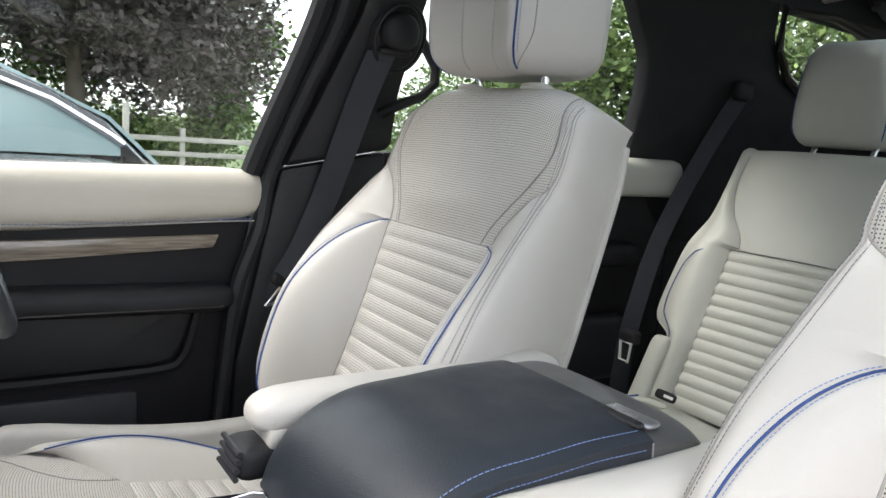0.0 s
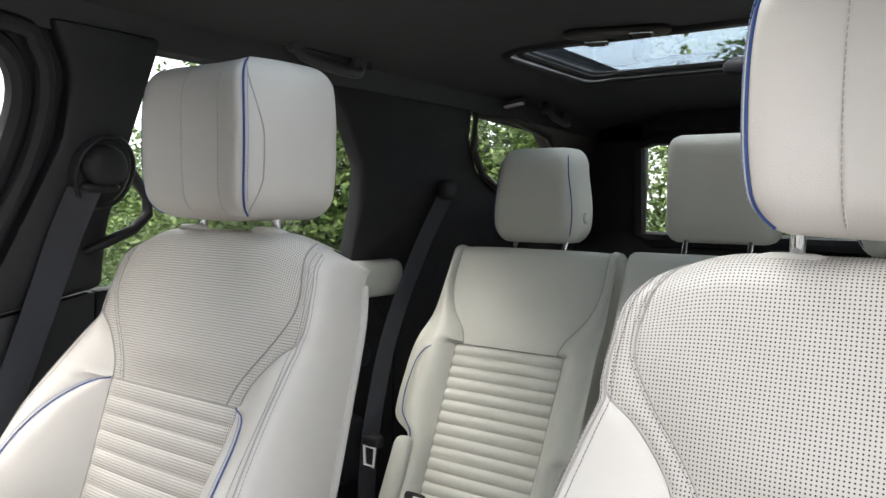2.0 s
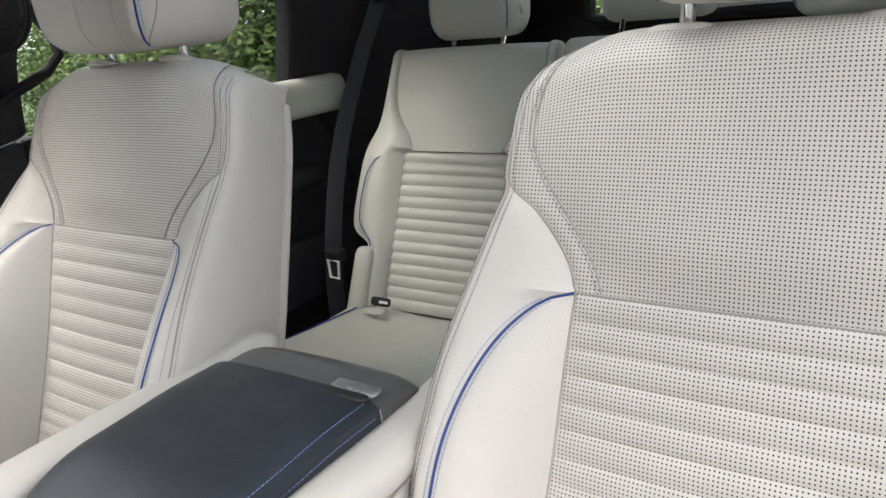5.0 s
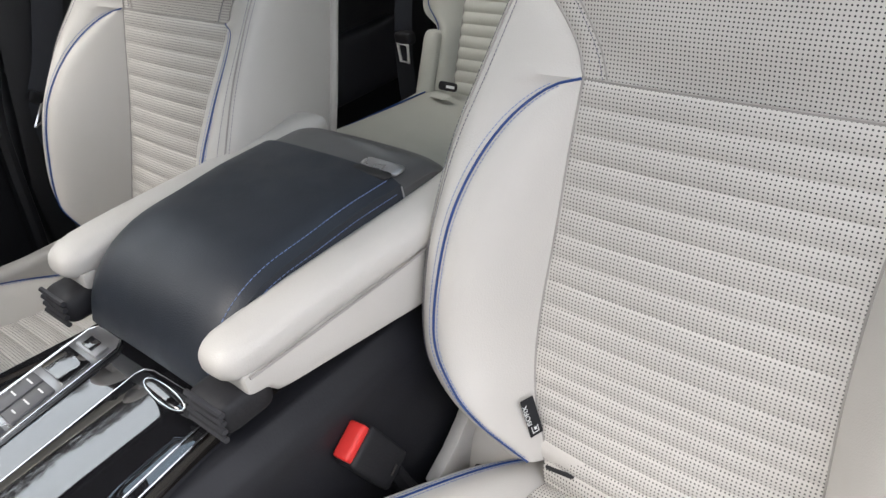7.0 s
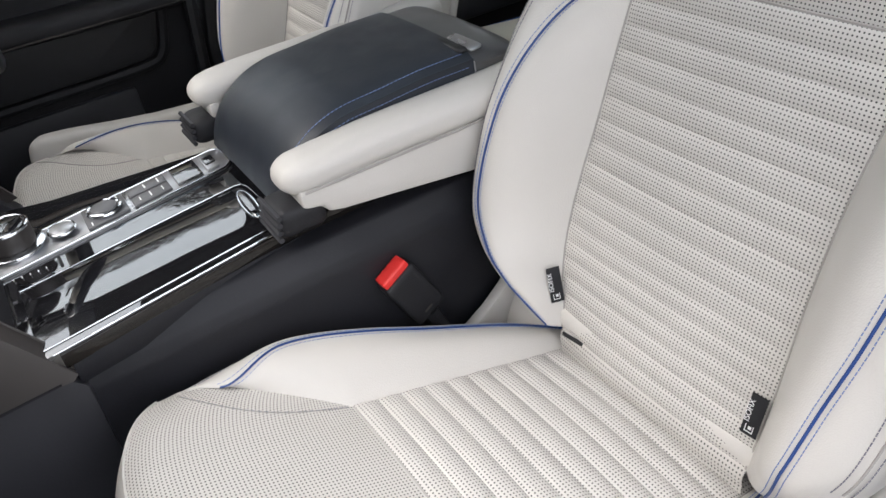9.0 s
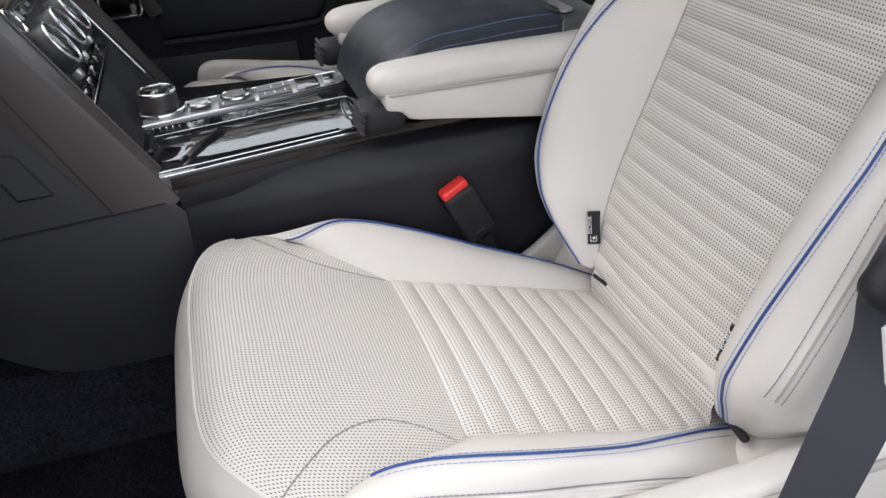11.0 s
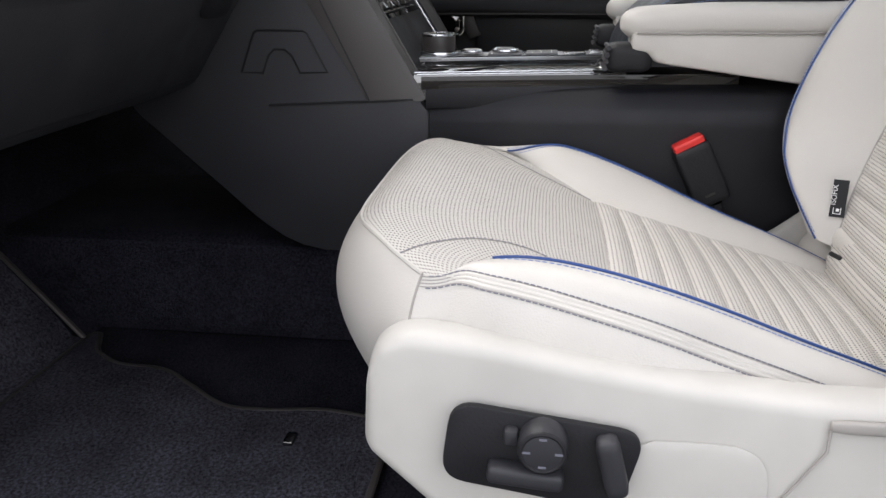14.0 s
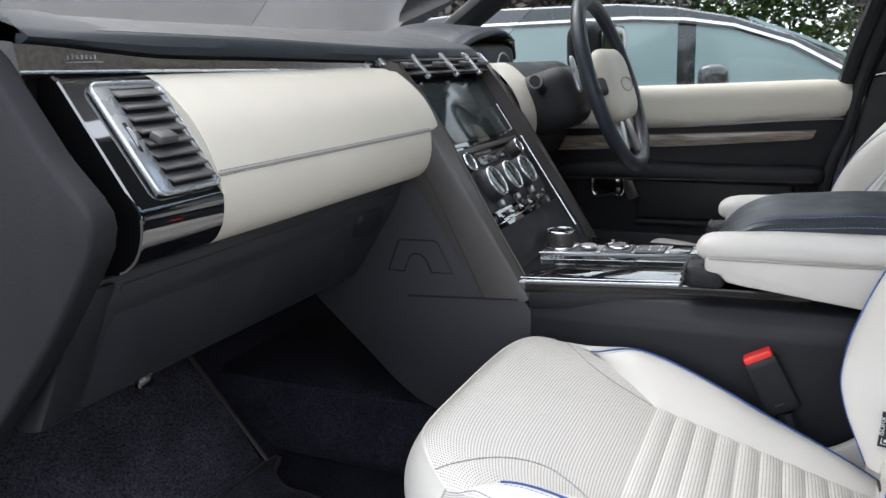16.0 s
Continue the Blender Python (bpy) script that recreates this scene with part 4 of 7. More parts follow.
part("window_rim", tube([(lean_x(z, 0.758), y, z) for y, z in ((-1.0, 1.075), (-1.04, 0.99), (-1.12, 0.93), (-1.22, 0.895), (-1.5, 0.90), (-1.51, 1.0), (-1.40, 1.055), (-1.2, 1.08))], 0.011, 8, closed=True), M_PANEL, side_r)
part("load_side", rbox((0.05, 1.1, 0.7), (0.80, -1.45, 0.35), 0.01), M_BLACK, side_r)
part("pad", softbox((0.06, 0.44, 0.09), (0.022, 0.03, 0.028), 10, at=(0.735, -0.64, 0.664)), M_REAR_SHADE, side_r, "cream leather door pad")
part("rear_armrest", softbox((0.08, 0.5, 0.06), 0.025, 8, at=(0.755, -0.5, 0.48)), M_BLACK, side_r)
part("door_pocket", softbox((0.05, 0.5, 0.16), 0.02, 8, at=(0.765, -0.5, 0.25)), M_DARK, side_r)

# tailgate with its window
tail = thing("wall_rear", "black tailgate lining round the rear window", "wall", kind="structure", at=(0, -1.8, 0))
part("tail_lower", rbox((1.5, 0.05, 0.82), (0, -1.79, 0.40), 0.01), M_BLACK, tail)
for k in (1, -1):
    part("tail_side", rbox((0.26, 0.05, 0.36), (k * 0.56, -1.79, 0.98), 0.01), M_BLACK, tail)
part("tail_top", rbox((1.5, 0.05, 0.12), (0, -1.79, 1.155), 0.01), M_BLACK, tail)
part("tail_rim", tube([(0.44, -1.76, 0.80), (0.40, -1.76, 0.785), (-0.40, -1.76, 0.785), (-0.44, -1.76, 0.80), (-0.45, -1.76, 1.08), (-0.40, -1.76, 1.11), (0.40, -1.76, 1.11), (0.45, -1.76, 1.08)], 0.024, 8, closed=True), M_BLACK, tail, "black window surround")
pane = tagged(part("window_rear", rbox((0.9, 0.005, 0.36), (0, -1.80, 0.94), 0.0), M_TINT), "clear rear window glass", "window", kind="structure")

# left side behind the open door
side_l = thing("wall_left", "black lined rear door and pillar of the cabin side", "wall", kind="structure", at=(-0.8, -0.9, 0))
part("rear_door", leaning([(-0.22, 0.0), (-0.22, 0.70), (-1.95, 0.70), (-1.95, 0.0)], -1, 0.05), M_BLACK, side_l)
part("pillar", leaning([(-0.16, 0.0), (-0.16, 0.65), (-0.20, 1.10), (-0.34, 1.10), (-0.33, 0.0)], -1, 0.05), M_BLACK, side_l)
part("rear_pillar", leaning([(-0.80, 0.70), (-0.75, 1.09), (-1.1, 1.09), (-1.2, 0.70)], -1, 0.05), M_BLACK, side_l)
part("corner", leaning([(-1.6, 0.70), (-1.6, 1.09), (-1.95, 1.09), (-1.95, 0.70)], -1, 0.05), M_BLACK, side_l)
part("roof_rail", leaning([(0.75, 1.06), (-0.45, 1.085), (-1.95, 1.05), (-1.95, 1.3), (0.75, 1.3)], -1, 0.05, 0.772, 0.0), M_ROOF, side_l)
part("sill", rbox((0.16, 1.35, 0.08), (-0.80, 0.50, -0.03), 0.015), M_BLACK, side_l, "black door sill")


def side_glass(name, points, s, mat, base, label):
    g = tagged(part(name, leaning(points, s, 0.005, base, 0.0), mat), label, "window", kind="structure")
    g.visible_shadow = False
    return g


side_glass("window_1", [(0.19, 0.62), (0.13, 0.86), (0.10, 1.0), (0.16, 1.08), (0.65, 1.07), (1.15, 0.66), (1.18, 0.62)], 1, M_GLASS, 0.80, "clear driver window glass")
side_glass("window_2", [(-0.06, 0.66), (-0.06, 1.10), (-0.5, 1.10), (-0.70, 0.92), (-0.70, 0.66)], 1, M_TINT, 0.80, "tinted rear door glass")
side_glass("window_3", [(-0.98, 0.86), (-0.98, 1.10), (-1.5, 1.10), (-1.52, 0.86)], 1, M_TINT, 0.80, "tinted quarter window glass")
side_glass("window_4", [(-0.33, 0.66), (-0.33, 1.10), (-1.6, 1.10), (-1.6, 0.66)], -1, M_TINT, 0.80, "tinted rear side glass").visible_shadow = True

# windscreen and front pillars
screen = tagged(part("windscreen", grid(lambda i, j: Vector(((2 * i - 1) * (0.80 - 0.16 * j), 1.55 - 0.93 * j + 0.06 * (2 * i - 1) ** 2 * -1, 0.72 + 0.42 * j)), 16, 6), M_GLASS), "clear windscreen glass", "window", kind="structure")
screen.visible_shadow = False
for k, nm in ((1, "a"), (-1, "b")):
    pil = tagged(part("pillar", tube([(k * 0.80, 1.40, 0.66), (k * 0.765, 1.12, 0.83), (k * 0.70, 0.84, 1.00), (k * 0.62, 0.60, 1.12)], 0.045, 10, flat=0.8), M_BLACK), "black trimmed windscreen pillar", "pillar", kind="structure")
front_wall = tagged(part("wall_front", rbox((1.6, 0.05, 0.75), (0, 1.42, 0.32), 0.0), M_CARPET), "black carpeted bulkhead", "wall", kind="structure")
toe = tagged(part("toe_board", prism([(1.15, -0.01), (1.40, 0.28), (1.42, 0.28), (1.42, -0.01)], "x", -0.8, 0.8), M_CARPET), "black carpeted toe board", "wall", kind="structure")

# ---- driver's door ----
door = thing("door_driver", "closed driver door with cream upper pad, oak strip and black lower lining", "door", kind="structure", at=(0.80, 0.6, 0.3))
part("lower_panel", prism([(0.245, 0.03), (0.222, 0.30), (0.205, 0.43), (0.18, 0.54), (0.18, 0.62), (1.25, 0.62), (1.25, 0.03)], "x", 0.795, 0.85, 0.006), M_BLACK, door)


def pad_shape(p):
    x, y, z = p
    if y < -0.48:
        z *= 1 - 0.10 * smooth(-0.48, -0.53, y)
    return x + 0.10 * max(0, -z) * 0.5, y, z + 0.020 * smooth(-0.1, -0.53, y) * (1 if z < 0 else 0.2)


part("upper_pad", softbox((0.085, 1.08, 0.108), (0.035, 0.022, 0.036), 16, pad_shape, at=(0.802, 0.702, 0.5875)), M_DASHHIDE, door, "cream leather upper pad")
part("pad_stitching", stitches([(0.7590, y, 0.5495 + 0.010 * smooth(0.5, 0.18, y)) for y in [0.19 + 0.02 * q for q in range(45)]], step=0.008, length=0.005, r=0.0007), M_THREAD, door, "blue thread stitching")
part("pad_crease", tube([(0.7600, y, 0.5455 + 0.010 * smooth(0.5, 0.18, y)) for y in [0.185 + 0.02 * q for q in range(46)]], 0.0016, 5), M_SEAM, door)
part("oak_strip", prism([(0.248, 0.505), (0.238, 0.528), (0.5, 0.522), (0.8, 0.516), (1.2, 0.512), (1.2, 0.47), (0.8, 0.478), (0.5, 0.490)], "x", 0.782, 0.80, 0.003), M_WOOD, door, "glossy grey oak strip")
part("armrest", softbox((0.085, 0.66, 0.048), (0.03, 0.03, 0.02), 12, lambda p: (p[0], p[1], p[2] + 0.004 * math.sin(p[1] * 6)), at=(0.777, 0.545, 0.424)), M_BLACK, door, "black soft armrest")
part("armrest_line", tube([(0.7375, y, 0.410) for y in [0.24 + 0.03 * q for q in range(21)]], 0.002, 5), M_PANEL, door)


def bezel_pts(y0, y1, z0, z1, x, r=0.03):
    pts = []
    for cy, cz, a0 in ((y1 - r, z1 - r, 0), (y0 + r, z1 - r, 90), (y0 + r, z0 + r, 180), (y1 - r, z0 + r, 270)):
        for q in range(6):
            an = radians(a0 + 18 * q)
            pts.append((x, cy + r * math.cos(an), cz + r * math.sin(an)))
    return pts


pocket = [tuple(p)[:2] for p in curved([(y, z, 0) for y, z in ((0.274, 0.424), (0.284, 0.398), (0.297, 0.355), (0.312, 0.324), (0.340, 0.309), (0.454, 0.305), (0.66, 0.305))])]
part("pocket_panel", prism(pocket + [(0.66, 0.424)], "x", 0.781, 0.805, 0.006), M_PILLAR, door, "black padded panel")
part("pocket_groove", tube([(0.786, y, z) for y, z in pocket], 0.0045, 8), M_GASKET, door, "dark groove")
part("pocket_bezel", tube([(0.792, y - 0.016 * smooth(0.42, 0.30, y), z - 0.018 * smooth(0.42, 0.33, z)) for y, z in pocket], 0.011, 8), M_BLACK, door)
part("pull_cup", softbox((0.04, 0.085, 0.062), (0.012, 0.02, 0.02), 8, at=(0.785, 0.735, 0.387)), M_GLOSS, door, "black pull cup")
part("pull_frame", tube(bezel_pts(0.690, 0.772, 0.358, 0.416, 0.765, 0.016), 0.004, 8, closed=True), M_CHROME, door, "chrome pull frame")
part("pull_blade", rbox((0.010, 0.03, 0.07), (0.768, 0.675, 0.385), 0.004, rot=(-25, 0, 0)), M_PANEL, door, "dark metal pull blade")
part("lower_recess", rbox((0.02, 0.5, 0.16), (0.79, 0.62, 0.18), 0.008), M_DARK, door)
part("release_handle", softbox((0.012, 0.10, 0.016), 0.005, 6, at=(0.762, 0.70, 0.628)), M_SATIN, door, "silver lock strip")

# door mirror outside
mir = thing("door_mirror", "black-backed door mirror outside the driver window", "mirror", at=(1.0, 0.80, 0.72))
part("housing", softbox((0.20, 0.11, 0.15), 0.045, 10, at=(1.02, 0.83, 0.745), rot=(0, 0, -12)), M_BLACK, mir)
part("mirror_glass", softbox((0.165, 0.01, 0.115), (0.03, 0.004, 0.03), 8, at=(1.012, 0.772, 0.747), rot=(0, 0, -12)), M_GLOSS, mir, "mirror glass")
part("arm", rbox((0.12, 0.05, 0.04), (0.90, 0.86, 0.68), 0.012), M_BLACK, mir)

# seat belt of the driver on the pillar
belt = thing("seat_belt", "black webbing belt hanging from the pillar guide with steel tongue", "seat belt", "seat belts", at=(0.72, 0.0, 0.4))
strap = [(0.603, 0.027, 0.845), (0.628, 0.044, 0.775), (0.66, 0.058, 0.689), (0.694, 0.08, 0.581), (0.698, 0.113, 0.497), (0.7, 0.157, 0.417), (0.702, 0.172, 0.3), (0.702, 0.178, 0.12)]


def ribbon(points, width, thick, across=(0, 1, 0), twist=0.0):
    b = bmesh.new()
    w0 = Vector(across).normalized() * width / 2
    pts = [Vector(p) for p in points]
    fine = []
    for i in range(len(pts) - 1):
        p0, p1, p2, p3 = pts[max(0, i - 1)], pts[i], pts[i + 1], pts[min(len(pts) - 1, i + 2)]
        for q in range(6):
            t = q / 6
            fine.append(0.5 * ((2 * p1) + (p2 - p0) * t + (2 * p0 - 5 * p1 + 4 * p2 - p3) * t * t + (3 * p1 - p0 - 3 * p2 + p3) * t ** 3))
    fine.append(pts[-1])
    rows = []
    for i, p in enumerate(fine):
        d = (fine[min(len(fine) - 1, i + 1)] - fine[max(0, i - 1)]).normalized()
        w = Matrix.Rotation(twist * smooth(0.45, 1.0, i / (len(fine) - 1)), 3, d) @ w0
        n = d.cross(w).normalized() * thick / 2
        rows.append([b.verts.new(p + w + n), b.verts.new(p + n), b.verts.new(p - w + n), b.verts.new(p - w - n), b.verts.new(p + w - n)])
    for x, y in zip(rows, rows[1:]):
        for k in range(5):
            b.faces.new((x[k], x[(k + 1) % 5], y[(k + 1) % 5], y[k]))
    return b


part("webbing", ribbon(strap, 0.048, 0.0016, (0.35, 1, 0.12), 0.9), M_WEB, belt, "black woven webbing")
guide_at = Vector((0.6, -0.002, 0.87))
part("guide", softbox((0.030, 0.100, 0.115), (0.014, 0.048, 0.055), 10, at=guide_at + Vector((0.010, 0, 0.004)), rot=(0, -20, 0)), M_PILLAR, belt, "black plastic escutcheon")
part("guide_rim", tube([guide_at + Vector((-0.004 - 0.37 * z, y, z)) for y, z in [(0.046 * math.cos(q * math.tau / 28), 0.054 * math.sin(q * math.tau / 28)) for q in range(28)]], 0.0035, 8, closed=True), M_GASKET, belt)
part("guide_hood", softbox((0.042, 0.070, 0.062), (0.018, 0.034, 0.030), 10, lambda p: (p[0] - 0.008 * smooth(0.02, -0.03, p[2]), p[1], p[2]), at=guide_at + Vector((-0.010, 0.006, 0.012)), rot=(0, -20, 0)), M_PILLAR, belt, "black belt hood")
part("guide_slot", softbox((0.020, 0.062, 0.014), (0.008, 0.02, 0.006), 6, at=guide_at + Vector((-0.008, 0.010, -0.022)), rot=(0, -20, 0)), M_GASKET, belt, "dark belt slot")
hd = tagged(part("pillar_handle", tube([(0.72, -0.03, 0.76), (0.69, -0.055, 0.778), (0.688, -0.095, 0.795), (0.688, -0.122, 0.820), (0.692, -0.124, 0.850), (0.71, -0.10, 0.90)], 0.013, 10, flat=0.7), M_BLACK), "black curved grab handle on the door pillar", "handle", "grab handles")
part("tongue", softbox((0.014, 0.040, 0.022), 0.006, 6, at=(0.69, 0.153, 0.442), rot=(35, 0, 0)), M_BLACK, belt)
part("tongue_plate", tube([(0.686, 0.153, 0.438), (0.684, 0.182, 0.402), (0.684, 0.166, 0.406), (0.686, 0.137, 0.442)], 0.0028, 6, closed=True), M_CHROME, belt, "steel tongue plate")


# ---- console ----
console = thing("centre_console", "black centre console with gloss deck, chrome lines and switches", "console", at=(0, 0.4, 0))
tun = [(-0.19, 0.0), (-0.212, 0.14), (-0.208, 0.33), (-0.203, 0.345), (-0.188, 0.365), (-0.165, 0.372), (0.075, 0.372), (0.098, 0.365), (0.113, 0.345), (0.125, 0.32), (0.165, 0.14), (0.165, 0.0)]
part("tunnel", prism(tun, "y", -0.02, 0.655, 0.004), M_TUNNEL, console, "black plastic tunnel")
part("tunnel_carpet", rbox((0.37, 0.8, 0.16), (0, 1.0, 0.07), 0.03), M_CARPET, console)
for k in (1, -1):
    # footwell side panel of the centre stack
    pan = [(0.64, 0.150), (0.635, 0.34), (0.66, 0.372), (0.665, 0.385), (0.87, 0.70), (0.98, 0.70), (1.15, 0.50), (1.02, 0.33), (0.965, 0.280), (0.915, 0.235), (0.885, 0.206), (0.86, 0.185), (0.835, 0.168), (0.81, 0.157), (0.78, 0.151)]
    part("stack_cheek", prism(pan, "x", min(k * 0.178, k * 0.214), max(k * 0.178, k * 0.214), 0.006), M_DARK, console, "charcoal side panel")
    part("side_line", tube([(k * 0.2145, 0.655, 0.356), (k * 0.2145, 0.72, 0.352), (k * 0.2145, 0.84, 0.346)], 0.0018, 5), M_BLACK, console)
    # sloping strut along the stack
    st = [Vector((k * 0.205, 0.648, 0.352)), Vector((k * 0.203, 0.70, 0.44)), Vector((k * 0.190, 0.782, 0.575)), Vector((k * 0.186, 0.83, 0.65)), Vector((k * 0.19, 0.865, 0.695)), Vector((k * 0.20, 0.91, 0.712))]
    b = bmesh.new()
    rows = []
    for n, e in enumerate(st):
        d = (st[min(n + 1, 5)] - st[max(n - 1, 0)]).normalized()
        nn = Vector((0, -d.z, d.y))
        row = [e + nn * 0.004, e + nn * 0.010, e + nn * 0.013, e - nn * 0.03, e - nn * 0.055]
        for m, x in enumerate((k * 0.2155, k * 0.2125, e.x - k * 0.014, e.x - k * 0.018, k * 0.2155)):
            row[m].x = x
            if row[m].z < 0.354:
                row[m] += d * ((0.354 - row[m].z) / d.z)
        rows.append([b.verts.new(p) for p in row])
    for vs, ws in zip(rows, rows[1:]):
        for m in range(5):
            b.faces.new((vs[m], vs[(m + 1) % 5], ws[(m + 1) % 5], ws[m]))
    part("strut", b, M_PANEL, console, "satin dark strut")
    part("strut_edge", tube([p + Vector((k * -0.015, -0.011, 0.008)) for p in st], 0.0013, 6), M_PANEL, console, "satin edge line")
    part("strut_seam", tube([(k * 0.2145, 0.71, 0.353), (k * 0.2145, 0.792, 0.527), (k * 0.2145, 0.84, 0.60)], 0.0016, 5), M_BLACK, console)
# netted hatch on the passenger side
part("hatch_line", tube([(-0.2148, 0.762, 0.388), (-0.2148, 0.785, 0.435), (-0.2148, 0.790, 0.438), (-0.2148, 0.848, 0.438), (-0.2148, 0.853, 0.435), (-0.2148, 0.873, 0.387), (-0.2148, 0.845, 0.386), (-0.2148, 0.836, 0.408), (-0.2148, 0.828, 0.415), (-0.2148, 0.815, 0.415), (-0.2148, 0.806, 0.408), (-0.2148, 0.797, 0.387)], 0.0014, 5, closed=True), M_BLACK, console, "hatch outline")

# gloss deck
deck = [(-0.168, 0.395), (-0.176, 0.45), (-0.212, 0.655), (-0.12, 0.70), (0.12, 0.70), (0.09, 0.60), (0.066, 0.395)]
part("deck", prism(deck, "z", 0.355, 0.386, 0.001), M_GLOSS, console, "piano black deck")
part("deck_flank", prism([(-0.166, 0.26), (-0.171, 0.396), (-0.179, 0.45), (-0.2135, 0.645), (-0.210, 0.645), (-0.175, 0.45), (-0.167, 0.396), (-0.160, 0.26)], "z", 0.368, 0.3835, 0.0006), M_FLANK, console, "dark lacquered deck flank")
part("tunnel_shoulder", prism([(-0.173, 0.396), (-0.180, 0.45), (-0.2125, 0.640), (-0.208, 0.640), (-0.175, 0.45), (-0.167, 0.396)], "z", 0.345, 0.3705, 0.0012), M_TUNNEL, console)
part("deck_line", tube([(-0.169, 0.398, 0.3862), (-0.177, 0.45, 0.3862), (-0.2125, 0.65, 0.3862)], 0.0008, 6), M_CHROME, console, "chrome line")
tray = [(-0.150, 0.405), (-0.060, 0.408), (-0.050, 0.412), (-0.048, 0.420), (-0.078, 0.60), (-0.088, 0.66), (-0.202, 0.66), (-0.192, 0.60), (-0.166, 0.45), (-0.162, 0.422), (-0.160, 0.410)]
part("tray_lid", prism(tray, "z", 0.3855, 0.3875, 0.0006), M_GLOSS, console, "piano black roller lid")
part("tray_line", tube([(x, y, 0.3872) for x, y in tray[:6]], 0.0007, 6), M_CHROME, console, "chrome line")
part("tray_line", tube([(x, y, 0.3872) for x, y in tray[6:] + tray[:1]], 0.0007, 6), M_CHROME, console)
part("tray_handle", softbox((0.066, 0.013, 0.008), (0.02, 0.006, 0.004), 8, at=(-0.100, 0.4215, 0.3885), rot=(0, 0, -3)), M_GLOSS, console)
part("tray_handle_rim", tube([Vector((-0.100, 0.4215, 0.3885)) + Matrix.Rotation(radians(-3), 3, "Z") @ Vector((0.034 * math.cos(q * math.tau / 24), 0.0075 * math.sin(q * math.tau / 24), 0)) for q in range(24)], 0.0010, 6, closed=True), M_CHROME, console, "chrome handle rim")
# switch strip, slightly skewed to the driver


def on_strip(u, w, z=0.390):
    """u across, w along the strip from its rear end."""
    return (0.031 + u * 1.08 - 0.20 * w, 0.412 + w, z)


sp = [on_strip(-0.027, 0.0), on_strip(-0.02, -0.010), on_strip(0.02, -0.010), on_strip(0.027, 0.0), on_strip(0.027, 0.30), on_strip(-0.027, 0.30)]
part("switch_plate", prism([(p[0], p[1]) for p in sp], "z", 0.3855, 0.3885, 0.0008), M_SATIN, console, "satin metal switch plate")
part("plate_rim", tube([Vector(p) + Vector((0, 0, -0.001)) for p in sp], 0.0010, 6, closed=True), M_CHROME, console, "chrome rim")
M_KEY = plain("grey_keys", (0.10, 0.10, 0.105), 0.4, bump=0.1)


def key(u0, u1, w0, w1, mat=None, h=0.004):
    q = [on_strip(u0, w0), on_strip(u1, w0), on_strip(u1, w1), on_strip(u0, w1)]
    return part("key", prism([(p[0], p[1]) for p in q], "z", 0.3880, 0.3880 + h, 0.0012), mat or M_KEY, console)


key(-0.020, 0.018, 0.004, 0.020, M_SATIN)
key(-0.010, 0.008, 0.005, 0.018, M_GLOSS, 0.006)
key(-0.021, 0.021, 0.026, 0.058, M_GLOSS)
key(-0.021, -0.001, 0.066, 0.112)
key(0.001, 0.021, 0.066, 0.112)
key(-0.022, 0.022, 0.118, 0.166)
for u, w, lu in ((-0.011, 0.075, 0.010), (-0.011, 0.09, 0.012), (-0.011, 0.103, 0.008), (0.011, 0.075, 0.012), (0.011, 0.092, 0.010), (0.016, 0.125, 0.008), (-0.016, 0.16, 0.008)):
    p = on_strip(u, w, 0.3922)
    part("key_mark", rbox((lu, 0.0016, 0.0006), p, 0.0), M_WHITE, console)
mp = on_strip(0.0, 0.142)
part("mode_ring", ring(0.0175, 0.003, (mp[0], mp[1], 0.3945), seg=28), M_CHROME, console, "chrome mode ring")
part("mode_cap", disc(0.0145, 0.008, (mp[0], mp[1], 0.394), bevel=0.002), M_KEY, console)
bp_ = on_strip(0.0, 0.19)
part("start_button", disc(0.0135, 0.006, (bp_[0], bp_[1], 0.394), bevel=0.002), M_SATIN, console, "silver start button")
part("start_ring", ring(0.0145, 0.0016, (bp_[0], bp_[1], 0.3945), seg=28), M_CHROME, console)
part("gear_base", disc(0.034, 0.006, (0.0, 0.652, 0.391), bevel=0.0025), M_CHROME, console, "chrome dial base")
gear_dial = part("gear_dial", disc(0.0245, 0.023, (0.0, 0.652, 0.405), bevel=0.003, seg=48), M_PANEL, console, "dark rotary gear dial")
part("gear_ring", ring(0.0232, 0.0020, (0.0, 0.652, 0.4165), seg=36), M_CHROME, gear_dial, "chrome ring")
part("gear_cap", disc(0.020, 0.003, (0.0, 0.652, 0.4165), bevel=0.001), M_GLOSS, gear_dial)
for q in range(5):
    part("gear_mark", rbox((0.004, 0.0012, 0.0005), (-0.062, 0.63 + 0.008 * q, 0.3875), 0.0), M_WHITE, console)

# padded lid with rear tray
lid = thing("console_lid", "black leather padded console lid with blue double stitching", "armrest lid", at=(-0.01, 0.25, 0.40))


LX0, LX1 = -0.161, 0.063


def lid_top(y):
    """The height of the lid along the car; its nose rolls down to the deck."""
    t = max(0.0, min(1.0, (y - 0.285) / 0.118))
    return 0.492 - 0.006 * smooth(0.20, 0.30, y) - 0.094 * (1 - math.sqrt(max(0.0, 1 - t ** 2.2)))


